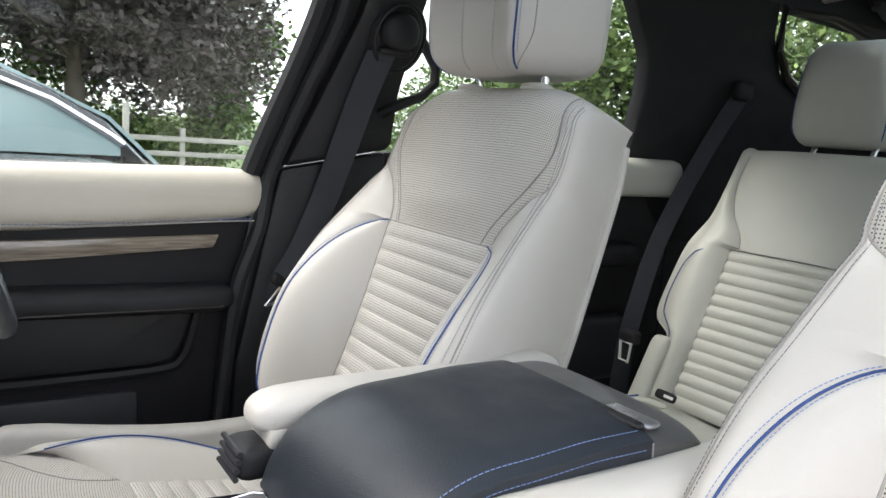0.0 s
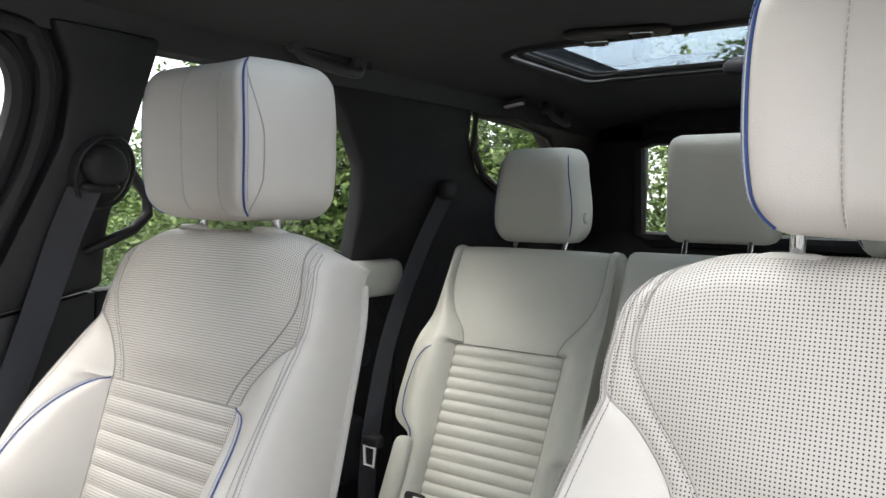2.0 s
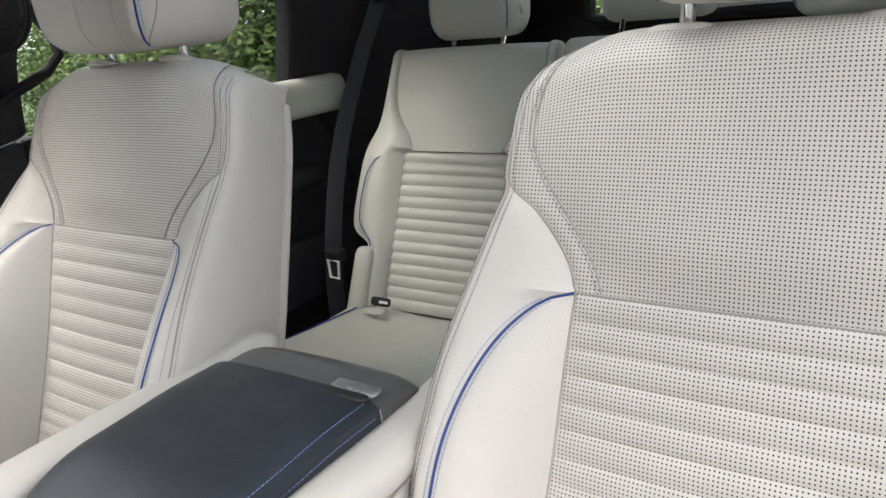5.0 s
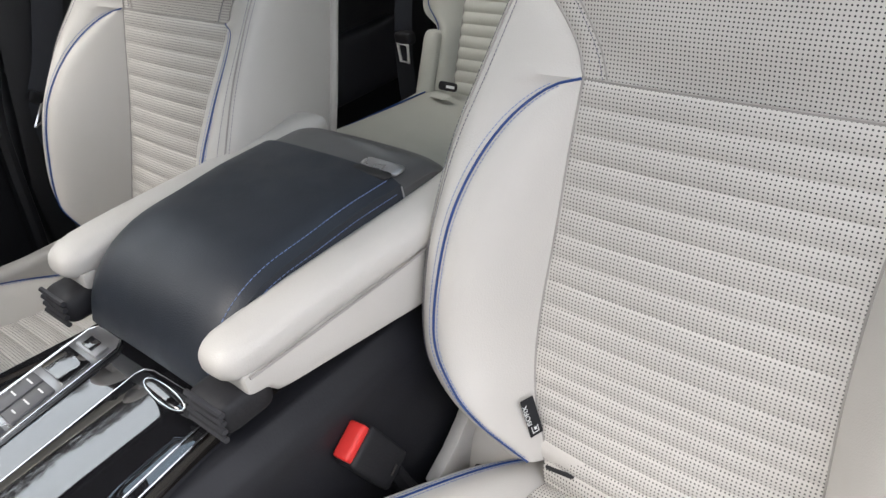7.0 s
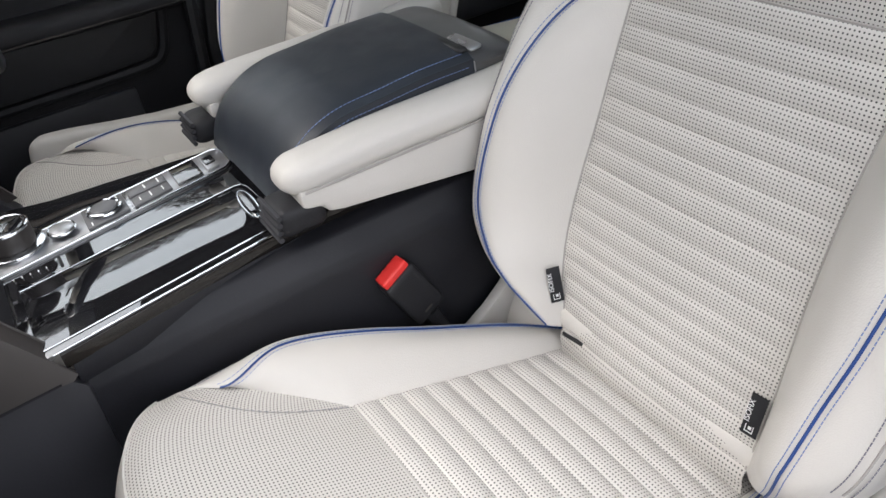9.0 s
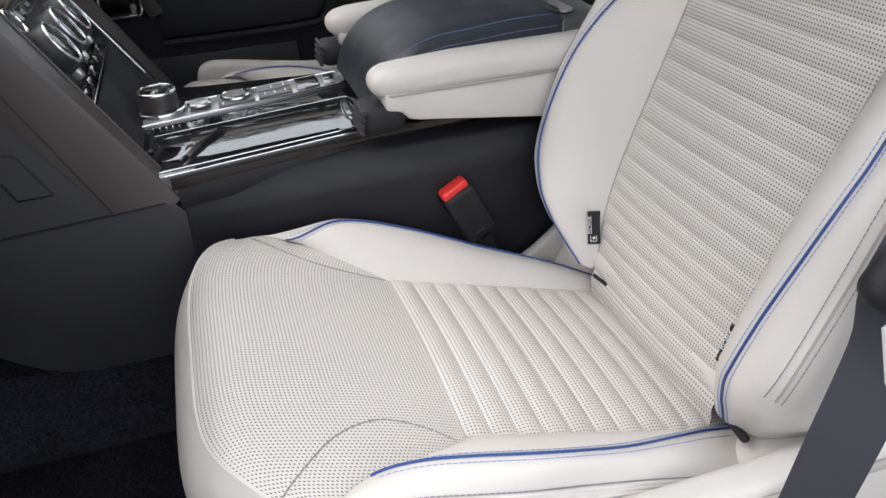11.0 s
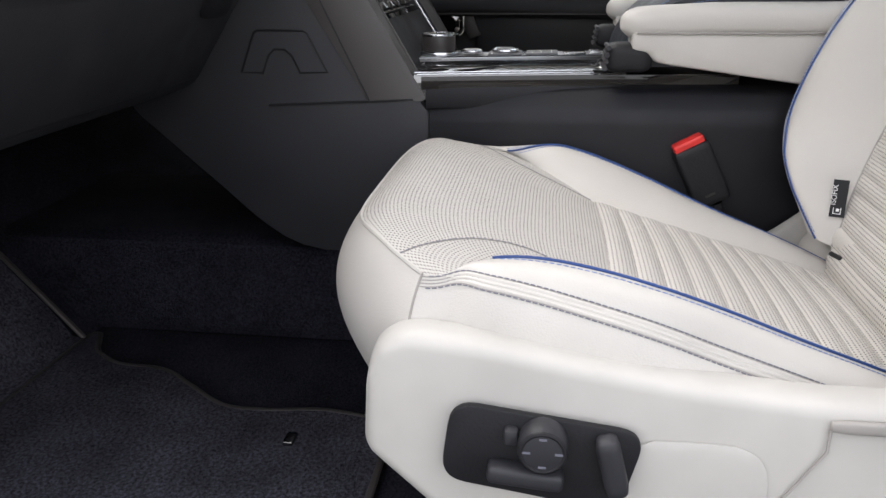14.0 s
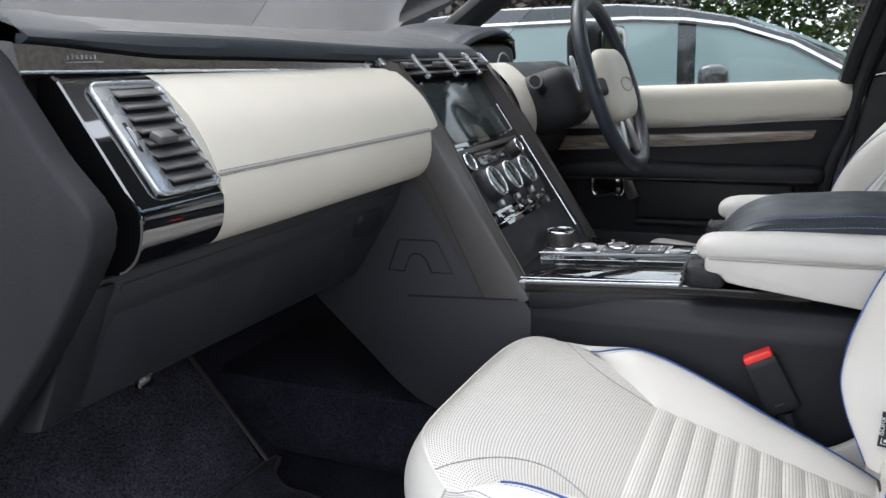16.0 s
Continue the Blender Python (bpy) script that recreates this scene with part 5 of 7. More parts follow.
def lid_section(u, y, top, low, r=0.009):
    """u runs up one side, over the crowned top and down the other."""
    w, h = LX1 - LX0, max(0.002, top - low)
    if u < 0.25:
        return Vector((LX0 - 0.002 * math.sin(math.pi * u * 4), y, low + (h - min(r, h / 2)) * u * 4))
    if u > 0.75:
        return Vector((LX1 + 0.002 * math.sin(math.pi * (1 - u) * 4), y, low + (h - min(r, h / 2)) * (1 - u) * 4))
    q = (u - 0.25) * 2
    x = -math.cos(math.pi * q)
    edge = abs(x) ** 9
    return Vector((LX0 + w * (x + 1) / 2, y, top - min(r, h / 2) * edge + 0.003 * (1 - x * x)))


def lid_pad(i, j):
    y = 0.152 + 0.251 * math.sin(j * math.pi / 2)
    return lid_section(i, y, lid_top(y), 0.392)


part("pad", grid(lid_pad, 72, 48), M_LID, lid, "black leather pad")
for u in (0.222, 0.318):
    pts = []
    for q in range(60):
        j = 0.02 + 0.965 * q / 59
        p = lid_pad(u if u > 0.25 else 0.232, j)
        pts.append(p + Vector((-0.0006, 0, 0.0) if u < 0.25 else (0, 0.0003 * smooth(0.5, 1, j), 0.0006)))
    tagged(part("stitching", stitches(pts, step=0.0052, length=0.0036, r=0.00045), M_THREAD, lid, "pale blue stitching"), kind="stuff")
part("pad_ridge", tube([lid_pad(0.262, 0.0 + q / 60) for q in range(60)], 0.0012, 5), M_LID, lid)


def lid_shell(i, j):
    y = 0.150 - 0.088 * j
    t = max(0.0, (j - 0.35) / 0.65)
    return lid_section(i, y, 0.4885 - 0.070 * (1 - math.sqrt(max(0.0, 1 - t ** 2.4))), 0.392, 0.012)


part("rear_shell", grid(lid_shell, 60, 24), M_SHELL, lid, "satin grey rear shell")
part("shell_line", tube([lid_section(u, 0.151, 0.4895, 0.392) for u in [0.02 + 0.23 * q / 10 for q in range(11)]], 0.0011, 6), M_SATIN, lid, "bright joint line")
part("latch_recess", softbox((0.056, 0.013, 0.006), (0.006, 0.005, 0.0025), 8, at=(-0.124, 0.1565, 0.4915)), M_GASKET, lid, "black latch slot")
part("latch_plate", softbox((0.056, 0.018, 0.005), (0.006, 0.006, 0.002), 8, at=(-0.124, 0.1395, 0.4895), rot=(-6, 0, 0)), M_SATIN, lid, "silver latch plate")


def seat_arm(seat, cx, s, y0, z0=0.0, long=0.45):
    """Folding armrest of a front seat: padded top, flat side, black ribbed hinge block under its tip."""
    tip = 0.408

    def shape(p):
        x, y, z = p
        return x * (1 - 0.1 * smooth(0.0, 0.19, y)), y, z - 0.004 * smooth(0.1, 0.2, y) + 0.006 * smooth(0, -0.2, y)

    pad = part("armrest", softbox((0.062, long, 0.040), (0.024, 0.032, 0.018), 14, shape, at=(cx, tip - long / 2 + y0, 0.459 + z0)), M_LEATHER, seat, "cream leather folding armrest")
    out = [(0.395, 0.447), (0.395, 0.426), (0.374, 0.422), (0.368, 0.412), (0.352, 0.409), (0.20, 0.388), (0.06, 0.374), (0.06, 0.447)]
    part("armrest_side", prism([(y + y0, z + z0) for y, z in out], "x", cx - 0.0275, cx + 0.0275, 0.006), M_LEATHER, pad)
    part("armrest_seam", tube([(cx - s * 0.0298, y + y0, z0 + 0.4455 + 0.010 * smooth(0.22, 0.06, y)) for y in [0.39 - 0.02 * q for q in range(17)]], 0.0014, 5), M_SEAM, pad)
    part("hinge_block", softbox((0.054, 0.056, 0.034), (0.012, 0.014, 0.012), 8, at=(cx + s * 0.002, 0.396 + y0, 0.4155 + z0)), M_BLACK, pad, "black ribbed hinge block")
    for q in range(4):
        part("hinge_rib", tube([(cx - 0.026, 0.4245 - 0.0012 * q + y0, z0 + 0.404 + 0.008 * q), (cx + 0.026, 0.4245 - 0.0012 * q + y0, z0 + 0.404 + 0.008 * q)], 0.0030, 6), M_DARK, pad)


seat_arm(passenger_seat, -0.178, 1, 0.0, -0.010)
seat_arm(driver_seat, 0.100, -1, -0.002, -0.008, 0.37)

# buckle of the passenger belt
bk = thing("belt_buckle", "black belt buckle with red release button beside the seat", "belt buckle", at=(-0.215, 0.3, 0.2))
part("body", softbox((0.026, 0.044, 0.078), (0.005, 0.006, 0.004), 8, at=(-0.217, 0.303, 0.272), rot=(-27, 0, 6)), M_BLACK, bk, "black plastic body")
part("button", softbox((0.019, 0.037, 0.016), (0.003, 0.003, 0.003), 8, at=(-0.218, 0.321, 0.307), rot=(-27, 0, 6)), M_RED, bk, "red release button")
part("mark", rbox((0.0006, 0.012, 0.003), (-0.2315, 0.292, 0.25), 0.0, rot=(-27, 0, 6)), M_PANEL, bk)
part("stalk", tube([(-0.217, 0.285, 0.235), (-0.22, 0.26, 0.16), (-0.23, 0.24, 0.08)], 0.011, 8), M_BLACK, bk)

# labels on the passenger seat
for a0, sgn in ((0.137, 1), (-0.131, -1)):
    tag = tagged(part("child_seat_label", prism([(0.001, 0), (0.016, 0), (0.016, 0.040), (0.001, 0.040)], "y", 0.0, 0.0012), M_BLACK), "small black woven seat label with white lettering", "label", "seat labels")
    txt = bpy.data.curves.new("lettering", "FONT")
    txt.body, txt.size, txt.extrude = "ISOFIX", 0.0074, 0.0002
    probe = bpy.data.objects.new("probe", txt)
    scene.collection.objects.link(probe)
    me = bpy.data.meshes.new_from_object(probe.evaluated_get(bpy.context.evaluated_depsgraph_get()))
    bpy.data.objects.remove(probe)
    me.materials.append(M_WHITE)
    lt = new("lettering", me)
    lt.parent = tag
    lt.matrix_basis = Matrix.Translation((0.0112, 0.0016, 0.0125)) @ Matrix.Rotation(radians(90), 4, "X") @ Matrix.Rotation(radians(180), 4, "Y") @ Matrix.Rotation(radians(90), 4, "Z")
    for at, size in (((0.0055, 0.0014, 0.0065), (0.0007, 0.0006, 0.007)), ((0.0125, 0.0014, 0.0065), (0.0007, 0.0006, 0.007)), ((0.009, 0.0014, 0.0035), (0.007, 0.0006, 0.0007)), ((0.0085, 0.0014, 0.0075), (0.003, 0.0006, 0.003))):
        part("icon", rbox(size, at, 0.0), M_WHITE, tag)
    base = PF(a0 - (0.006 if sgn > 0 else -0.007), 0.076 if sgn > 0 else 0.084, 0.006)
    up, out = Vector((0, -math.sin(REC), math.cos(REC))), Vector((0, math.cos(REC), math.sin(REC)))
    side_v = Vector((1, 0, 0))
    rot = Matrix((side_v, out, up)).transposed().to_4x4()
    tag.matrix_basis = Matrix.Translation(base) @ Matrix.Rotation(radians(72 if sgn > 0 else 6), 4, "Z") @ rot @ Matrix.Translation((-0.009, 0.006 if sgn > 0 else 0.002, 0))
    slot = thing("anchor_slot", "black plastic anchor slot at the seat crease", "anchor", "anchor slots", at=PF(a0, 0.045, 0))
    part("slot", softbox((0.036, 0.009, 0.006) if sgn > 0 else (0.032, 0.009, 0.007), (0.004, 0.004, 0.003), 6, at=PF(0.098, 0.044, -0.002) if sgn > 0 else PF(-0.172, 0.048, 0.008), rot=(0, sgn * 9, 0)), M_BLACK, slot)

# seat controls on the passenger valance
sw = thing("seat_switches", "black seat switch panel set in the cream valance", "switch panel", at=(-0.70, 0.48, 0.2))
XO = -0.712
corners = ((0.418, 0.221), (0.548, 0.237), (0.556, 0.176), (0.433, 0.158))
plate = []
for n in range(4):
    p0, p1, p2 = Vector(corners[n - 1]), Vector(corners[n]), Vector(corners[(n + 1) % 4])
    a, b = p1 + (p0 - p1).normalized() * 0.018, p1 + (p2 - p1).normalized() * 0.018
    for q in range(6):
        t = q / 5
        plate.append(tuple(a.lerp(p1, t).lerp(p1.lerp(b, t), t)))
part("plate", prism(plate, "x", XO, XO + 0.006, 0.0015), M_BLACK, sw)
lumbar = part("knob", disc(0.0165, 0.020, (XO - 0.008, 0.486, 0.214), (0, 90, 0), bevel=0.003), M_DARK, sw, "round lumbar knob")
part("knob_ring", ring(0.0142, 0.0018, (XO - 0.017, 0.486, 0.214), (0, 90, 0), 28), M_BLACK, lumbar)
part("knob_ear", rbox((0.010, 0.010, 0.012), (XO - 0.004, 0.507, 0.217), 0.003), M_DARK, sw)
for an in (0, 90, 180, 270):
    part("knob_mark", rbox((0.0006, 0.005, 0.0014), (XO - 0.0183, 0.486 + 0.0105 * math.sin(radians(an)), 0.214 + 0.0105 * math.cos(radians(an))), 0.0), M_GREYTHREAD, lumbar)
part("slide_switch", softbox((0.016, 0.052, 0.014), 0.005, 6, at=(XO - 0.006, 0.497, 0.188), rot=(5, 0, 0)), M_DARK, sw, "long slide switch")
part("recline_switch", softbox((0.016, 0.016, 0.046), 0.006, 6, at=(XO - 0.006, 0.440, 0.200), rot=(-14, 0, 0)), M_DARK, sw, "upright recline switch")

# belt of the passenger hanging beside the seat
pb = thing("seat_belt", "black webbing belt hanging beside the seat with steel tongue", "seat belt", "seat belts", at=(-0.74, 0.1, 0.3))
part("webbing", ribbon([(-0.70, -0.20, 0.95), (-0.718, 0.04, 0.66), (-0.728, 0.172, 0.475), (-0.732, 0.182, 0.39), (-0.736, 0.205, 0.30), (-0.738, 0.225, 0.22)], 0.046, 0.0016, (0.62, 0.75, 0.2), 0.72), M_WEB, pb, "black woven webbing")
part("tongue", softbox((0.024, 0.056, 0.040), (0.011, 0.016, 0.014), 8, at=(-0.736, 0.194, 0.456), rot=(35, 0, 0)), M_BLACK, pb, "black plastic tongue grip")
part("tongue_plate", tube([(-0.746, 0.206, 0.432), (-0.750, 0.194, 0.388), (-0.740, 0.172, 0.390), (-0.738, 0.180, 0.434)], 0.0032, 8, closed=True, flat=0.6), M_STEEL, pb, "steel tongue plate")


# ---- dashboard ----
dash = thing("dashboard", "cream leather and black dashboard with gloss vent pod and dark rail", "dashboard", at=(0, 0.9, 0.5))
FY = spline([0, 0.12, 0.3, 0.5, 0.68, 0.82, 0.93, 1.0], [0.868, 0.848, 0.814, 0.793, 0.787, 0.794, 0.812, 0.842])
FZ = spline([0, 0.12, 0.3, 0.5, 0.68, 0.82, 0.93, 1.0], [0.702, 0.692, 0.658, 0.618, 0.584, 0.556, 0.538, 0.529])


def face(x0, x1, v0=0.0, v1=1.0, proud=0.0, nx=24, nv=28, x1f=None):
    def fn(i, j):
        v = v0 + (v1 - v0) * j
        xe = x1f(v) if x1f else x1
        return Vector((x0 + (xe - x0) * i, FY(v) - proud, FZ(v))), (x0 + (xe - x0) * i, v * 0.2)
    return grid(fn, nx, nv)


part("leather_face", face(-0.682, -0.2, x1f=lambda v: -0.205 + 0.022 * math.sin(math.pi * v)), M_DASHHIDE, dash, "cream leather face")
part("leather_face", face(0.205, 0.33), M_DASHHIDE, dash, "cream leather face")
vst = 0.555
for dv in (-0.012, 0.012):
    part("face_stitching", stitches([(x, FY(vst + dv) - 0.0008, FZ(vst + dv)) for x in [-0.68 + 0.01 * q for q in range(48)]], step=0.0065, length=0.0045, r=0.00045), M_GREYTHREAD, dash, "blue-grey stitching")
part("face_seam", tube([(x, FY(vst) - 0.0003, FZ(vst)) for x in [-0.681 + 0.02 * q for q in range(25)]], 0.0014, 5), M_SEAM, dash)
PA, PB = 0.04, 0.66


def pod(v):
    """The pod's face is flat where the vent sits and follows the dash elsewhere."""
    if PA < v < PB:
        t = (v - PA) / (PB - PA)
        return FY(PA) + (FY(PB) - FY(PA)) * t, FZ(PA) + (FZ(PB) - FZ(PA)) * t
    return FY(v), FZ(v)


part("gloss_pod", grid(lambda i, j: Vector((-0.785 + 0.1015 * i, pod(j)[0] - 0.003, pod(j)[1])), 4, 50), M_GLOSS, dash, "piano black vent pod")
part("pod_end", prism([(pod(v)[0] - 0.003, pod(v)[1]) for v in [q / 20 for q in range(21)]] + [(0.93, 0.535), (0.95, 0.70)], "x", -0.788, -0.7852), M_GLOSS, dash)
part("pod_edge", tube([(-0.7862, pod(v)[0] - 0.0028, pod(v)[1]) for v in [q / 30 for q in range(31)]], 0.0022, 6), M_GLOSS, dash, "rounded gloss edge")
part("face_end", grid(lambda i, j: Vector((-0.6825, FY(j) + (pod(j)[0] - FY(j) + 0.001) * i, FZ(j) + (pod(j)[1] - FZ(j)) * i)), 2, 40), M_DASHHIDE, dash)
VD, VN = Vector((0, -0.555, -0.832)), Vector((0, -0.832, 0.555))


def vent(u, w, out=0.0):
    """A place on the vent: u across from its outer edge, w down, in metres."""
    return Vector((-0.763, 0.853, 0.694)) + Vector((u + 0.03 * w, 0, 0)) + VD * w + VN * (out + 0.001)


def loft(rows, bm=None):
    """A closed bar through sections of equal count, capped at both ends."""
    bm = bm or bmesh.new()
    vs = [[bm.verts.new(p) for p in r] for r in rows]
    n = len(vs[0])
    for a, b in zip(vs, vs[1:]):
        for m in range(n):
            bm.faces.new((a[m], a[(m + 1) % n], b[(m + 1) % n], b[m]))
    bm.faces.new(vs[0])
    bm.faces.new(vs[-1])
    bmesh.ops.recalc_face_normals(bm, faces=bm.faces)
    return bm


def vent_plate(u0, u1, w0, w1, out, thick):
    b = bmesh.new()
    v = [b.verts.new(vent(u, w, o)) for o in (out - thick, out) for u, w in ((u0, w0), (u1, w0), (u1, w1), (u0, w1))]
    for f in ((0, 1, 2, 3), (4, 5, 6, 7), (0, 1, 5, 4), (1, 2, 6, 5), (2, 3, 7, 6), (3, 0, 4, 7)):
        b.faces.new([v[k] for k in f])
    bmesh.ops.recalc_face_normals(b, faces=b.faces)
    bmesh.ops.bevel(b, geom=b.edges[:], offset=min(0.001, thick * 0.3), segments=2, profile=0.5, affect="EDGES")
    return b


VW, VH = 0.079, 0.115
rim = []
for cu, cw, a0 in ((VW - 0.008, VH - 0.008, 0), (0.008, VH - 0.008, 90), (0.008, 0.008, 180), (VW - 0.008, 0.008, 270)):
    for q in range(5):
        an = radians(a0 + 22.5 * q)
        rim.append(vent(cu + 0.008 * math.cos(an), cw + 0.008 * math.sin(an), 0.0012))
part("vent_frame", tube(rim, 0.0020, 8, closed=True), M_BRIGHT, dash, "bright chrome vent rim")
part("vent_side", vent_plate(0.001, 0.020, 0.002, VH - 0.002, 0.0016, 0.004), M_BRIGHT, dash, "silver vent side plate")
part("vent_edge", vent_plate(VW - 0.006, VW - 0.001, 0.004, VH - 0.004, 0.0012, 0.003), M_SATIN, dash)
part("vent_edge", vent_plate(0.018, VW - 0.004, 0.001, 0.006, 0.0012, 0.003), M_SATIN, dash)
part("vent_edge", vent_plate(0.018, VW - 0.004, VH - 0.006, VH - 0.001, 0.0012, 0.003), M_SATIN, dash)
part("vent_cavity", vent_plate(0.018, VW - 0.005, 0.005, VH - 0.005, 0.0002, 0.001), M_BLACK, dash, "dark vent cavity")
M_SLAT = plain("grey_vent_slat", (0.075, 0.072, 0.072), 0.42, bump=0.1)
for q in range(8):
    w = 0.0125 + 0.0128 * q
    part("vent_slat", rbox((0.054, 0.0135, 0.0028), vent(0.046, w, 0.0030), 0.0012, rot=(22, 0, 0)), M_SLAT, dash)
part("vent_tab", rbox((0.024, 0.015, 0.008), vent(0.036, 0.064, 0.010), 0.0025, rot=(25, 0, 0)), M_SLAT, dash, "sliding vent tab")
part("vent_notch", vent_plate(0.0085, 0.0125, 0.041, 0.071, 0.0022, 0.001), M_BLACK, dash, "dark slot of the thumbwheel")
part("vent_wheel", disc(0.0165, 0.0028, vent(0.0105, 0.056, -0.0105), (0, 90, 0), bevel=0.0008, seg=36), M_SATIN, dash, "vent thumbwheel")
# oak rail and top roll
M_RAIL = wood_mat("grey_lacquered_rail", (0.100, 0.090, 0.079), (0.066, 0.058, 0.050))
RAIL_TOP = spline([-0.815, -0.78, -0.70, -0.645, -0.51, -0.33, -0.20], [0.730, 0.728, 0.720, 0.7165, 0.7135, 0.709, 0.706])
RAIL_LOW = spline([-0.815, -0.645, -0.33, -0.20], [0.7065, 0.7045, 0.699, 0.697])
ROLL = spline([-0.815, -0.69, -0.49, -0.30, -0.14, 0.215], [0.742, 0.741, 0.738, 0.733, 0.730, 0.728])
rx = [-0.815 + 0.615 * q / 20 for q in range(21)]
part("rail", loft([[(x, 0.8695, RAIL_LOW(x)), (x, 0.8680, RAIL_LOW(x) + 0.002), (x, 0.8685, RAIL_TOP(x)), (x, 0.895, RAIL_TOP(x) + 0.002), (x, 0.895, RAIL_LOW(x))] for x in rx]), M_RAIL, dash, "grey lacquered oak rail")
part("rail_edge", tube([(x, 0.8665, RAIL_LOW(x) + 0.0005) for x in rx], 0.0017, 6), M_BRIGHT, dash, "silver rail edge")
part("rail_end", loft([[(-0.832, 0.874, 0.708), (-0.832, 0.880, 0.734), (-0.832, 0.90, 0.736), (-0.832, 0.90, 0.706)], [(-0.8155, 0.864, 0.704), (-0.8155, 0.868, 0.731), (-0.8155, 0.90, 0.732), (-0.8155, 0.90, 0.704)]]), M_PANEL, dash, "ribbed grey rail end")
for q in range(7):
    part("rail_mark", rbox((0.0022, 0.0006, 0.0038), (-0.765 + 0.0048 * q, 0.8679, 0.7190), 0.0), M_BRIGHT, dash)
part("rail_mark", rbox((0.040, 0.0006, 0.0012), (-0.748, 0.8677, 0.7145), 0.0), M_BRIGHT, dash)
tx = [-0.80 + 1.015 * q / 28 for q in range(29)]
roll = []
for x in tx:
    lo = RAIL_TOP(min(x, -0.20)) + 0.0005
    hi = ROLL(x)
    fwd = 0.012 * smooth(-0.3, 0.1, x)
    roll.append([(x, 0.895, lo - 0.004), (x, 0.880 + fwd, lo), (x, 0.8705 + fwd, lo + 0.004), (x, 0.8685 + fwd, (lo + hi) / 2), (x, 0.8735 + fwd, hi - 0.002), (x, 0.882 + fwd, hi + 0.002), (x, 0.90 + fwd, hi + 0.004), (x, 0.92, lo)])
# black leather paints the shade on the front of the top roll
part("roll_front_shade", loft(roll), M_LID, dash, "front of the top roll, shade put into darker leather")
top = [[(x, 0.881 + 0.012 * smooth(-0.3, 0.1, x), ROLL(x) + 0.002), (x, 0.905, ROLL(x) + 0.010), (x, 0.945, ROLL(x) + 0.020), (x, 0.99, 0.764), (x, 1.10, 0.768), (x, 1.52, 0.735), (x, 1.52, 0.55), (x, 0.92, 0.55), (x, 0.90, 0.69)] for x in tx]
part("top_roll", loft(top), M_TOP, dash, "black soft top with sky light in its grey")
part("top_roll", prism([(1.02, 0.70), (1.03, 0.764), (1.10, 0.768), (1.52, 0.735), (1.52, 0.55), (1.02, 0.55)], "x", 0.218, 0.80, 0.004, 2), M_TOP, dash, "black soft top with sky light in its grey")
part("speaker_bump", loft([[(-0.80, 0.875, 0.738), (-0.80, 0.890, 0.752), (-0.80, 0.96, 0.766), (-0.80, 1.02, 0.755)], [(-0.725, 0.874, 0.738), (-0.725, 0.888, 0.7505), (-0.725, 0.95, 0.765), (-0.725, 1.02, 0.755)], [(-0.690, 0.879, 0.738), (-0.690, 0.890, 0.745), (-0.690, 0.94, 0.758), (-0.690, 1.0, 0.755)]]), M_TOP, dash, "raised end of the dash top")
# end panel by the open door
endp = [(0.79, 0.552), (0.780, 0.567), (0.775, 0.583), (0.776, 0.597), (0.785, 0.610), (0.815, 0.641), (0.849, 0.690), (0.874, 0.728), (0.885, 0.742), (0.98, 0.76), (1.45, 0.72), (1.45, 0.0), (1.15, 0.0), (1.05, 0.26), (0.944, 0.384), (0.914, 0.413), (0.846, 0.483)]
part("end_panel", prism(endp, "x", -0.845, -0.817, 0.006, 3), M_BLACK, dash, "black end panel")
# lower dash and glove box
low = [(0.842, 0.529), (0.850, 0.50), (0.935, 0.375), (0.96, 0.362), (1.20, 0.40), (1.20, 0.60), (0.95, 0.60)]
part("lower_panel", prism(low, "x", -0.80, -0.19, 0.006, 2), M_DARK, dash)
gb = [(0.846, 0.515), (0.928, 0.380), (0.94, 0.385), (0.86, 0.525)]
part("glove_box", prism([(y - 0.004, z) for y, z in gb], "x", -0.765, -0.235, 0.005, 2), M_DARK, dash, "black glove box lid")
part("glove_frame", prism([(0.838, 0.521), (0.922, 0.378), (0.940, 0.372), (0.856, 0.524)], "x", -0.812, -0.772, 0.004, 2), M_PILLAR, dash, "charcoal frame beside the glove box")
part("glove_latch", rbox((0.02, 0.012, 0.014), (-0.675, 0.932, 0.374), 0.003), M_GLOSS, dash)
part("corner_knob", softbox((0.075, 0.020, 0.050), (0.018, 0.008, 0.016), 8, lambda p: (p[0] - 0.3 * p[2], p[1], p[2]), at=(-0.285, 0.866, 0.478), rot=(33, 0, 0)), M_BLACK, dash, "rounded release lever")
# lower panel on the driver side
part("knee_panel", prism(low, "x", 0.19, 0.80, 0.006, 2), M_BLACK, dash)
part("driver_face", face(0.33, 0.80, 0.0, 1.0, -0.02), M_BLACK, dash)

# centre stack: all pieces lie on one sloping plane
SN = Vector((0, -0.843, 0.537))


def stack(x, s, out=0.0):
    """s: 0 at the top edge of the screen, 1 at the foot of the stack."""
    return Vector((x, 0.852 - 0.19 * s, 0.690 - 0.30 * s)) + SN * (out - 0.012)


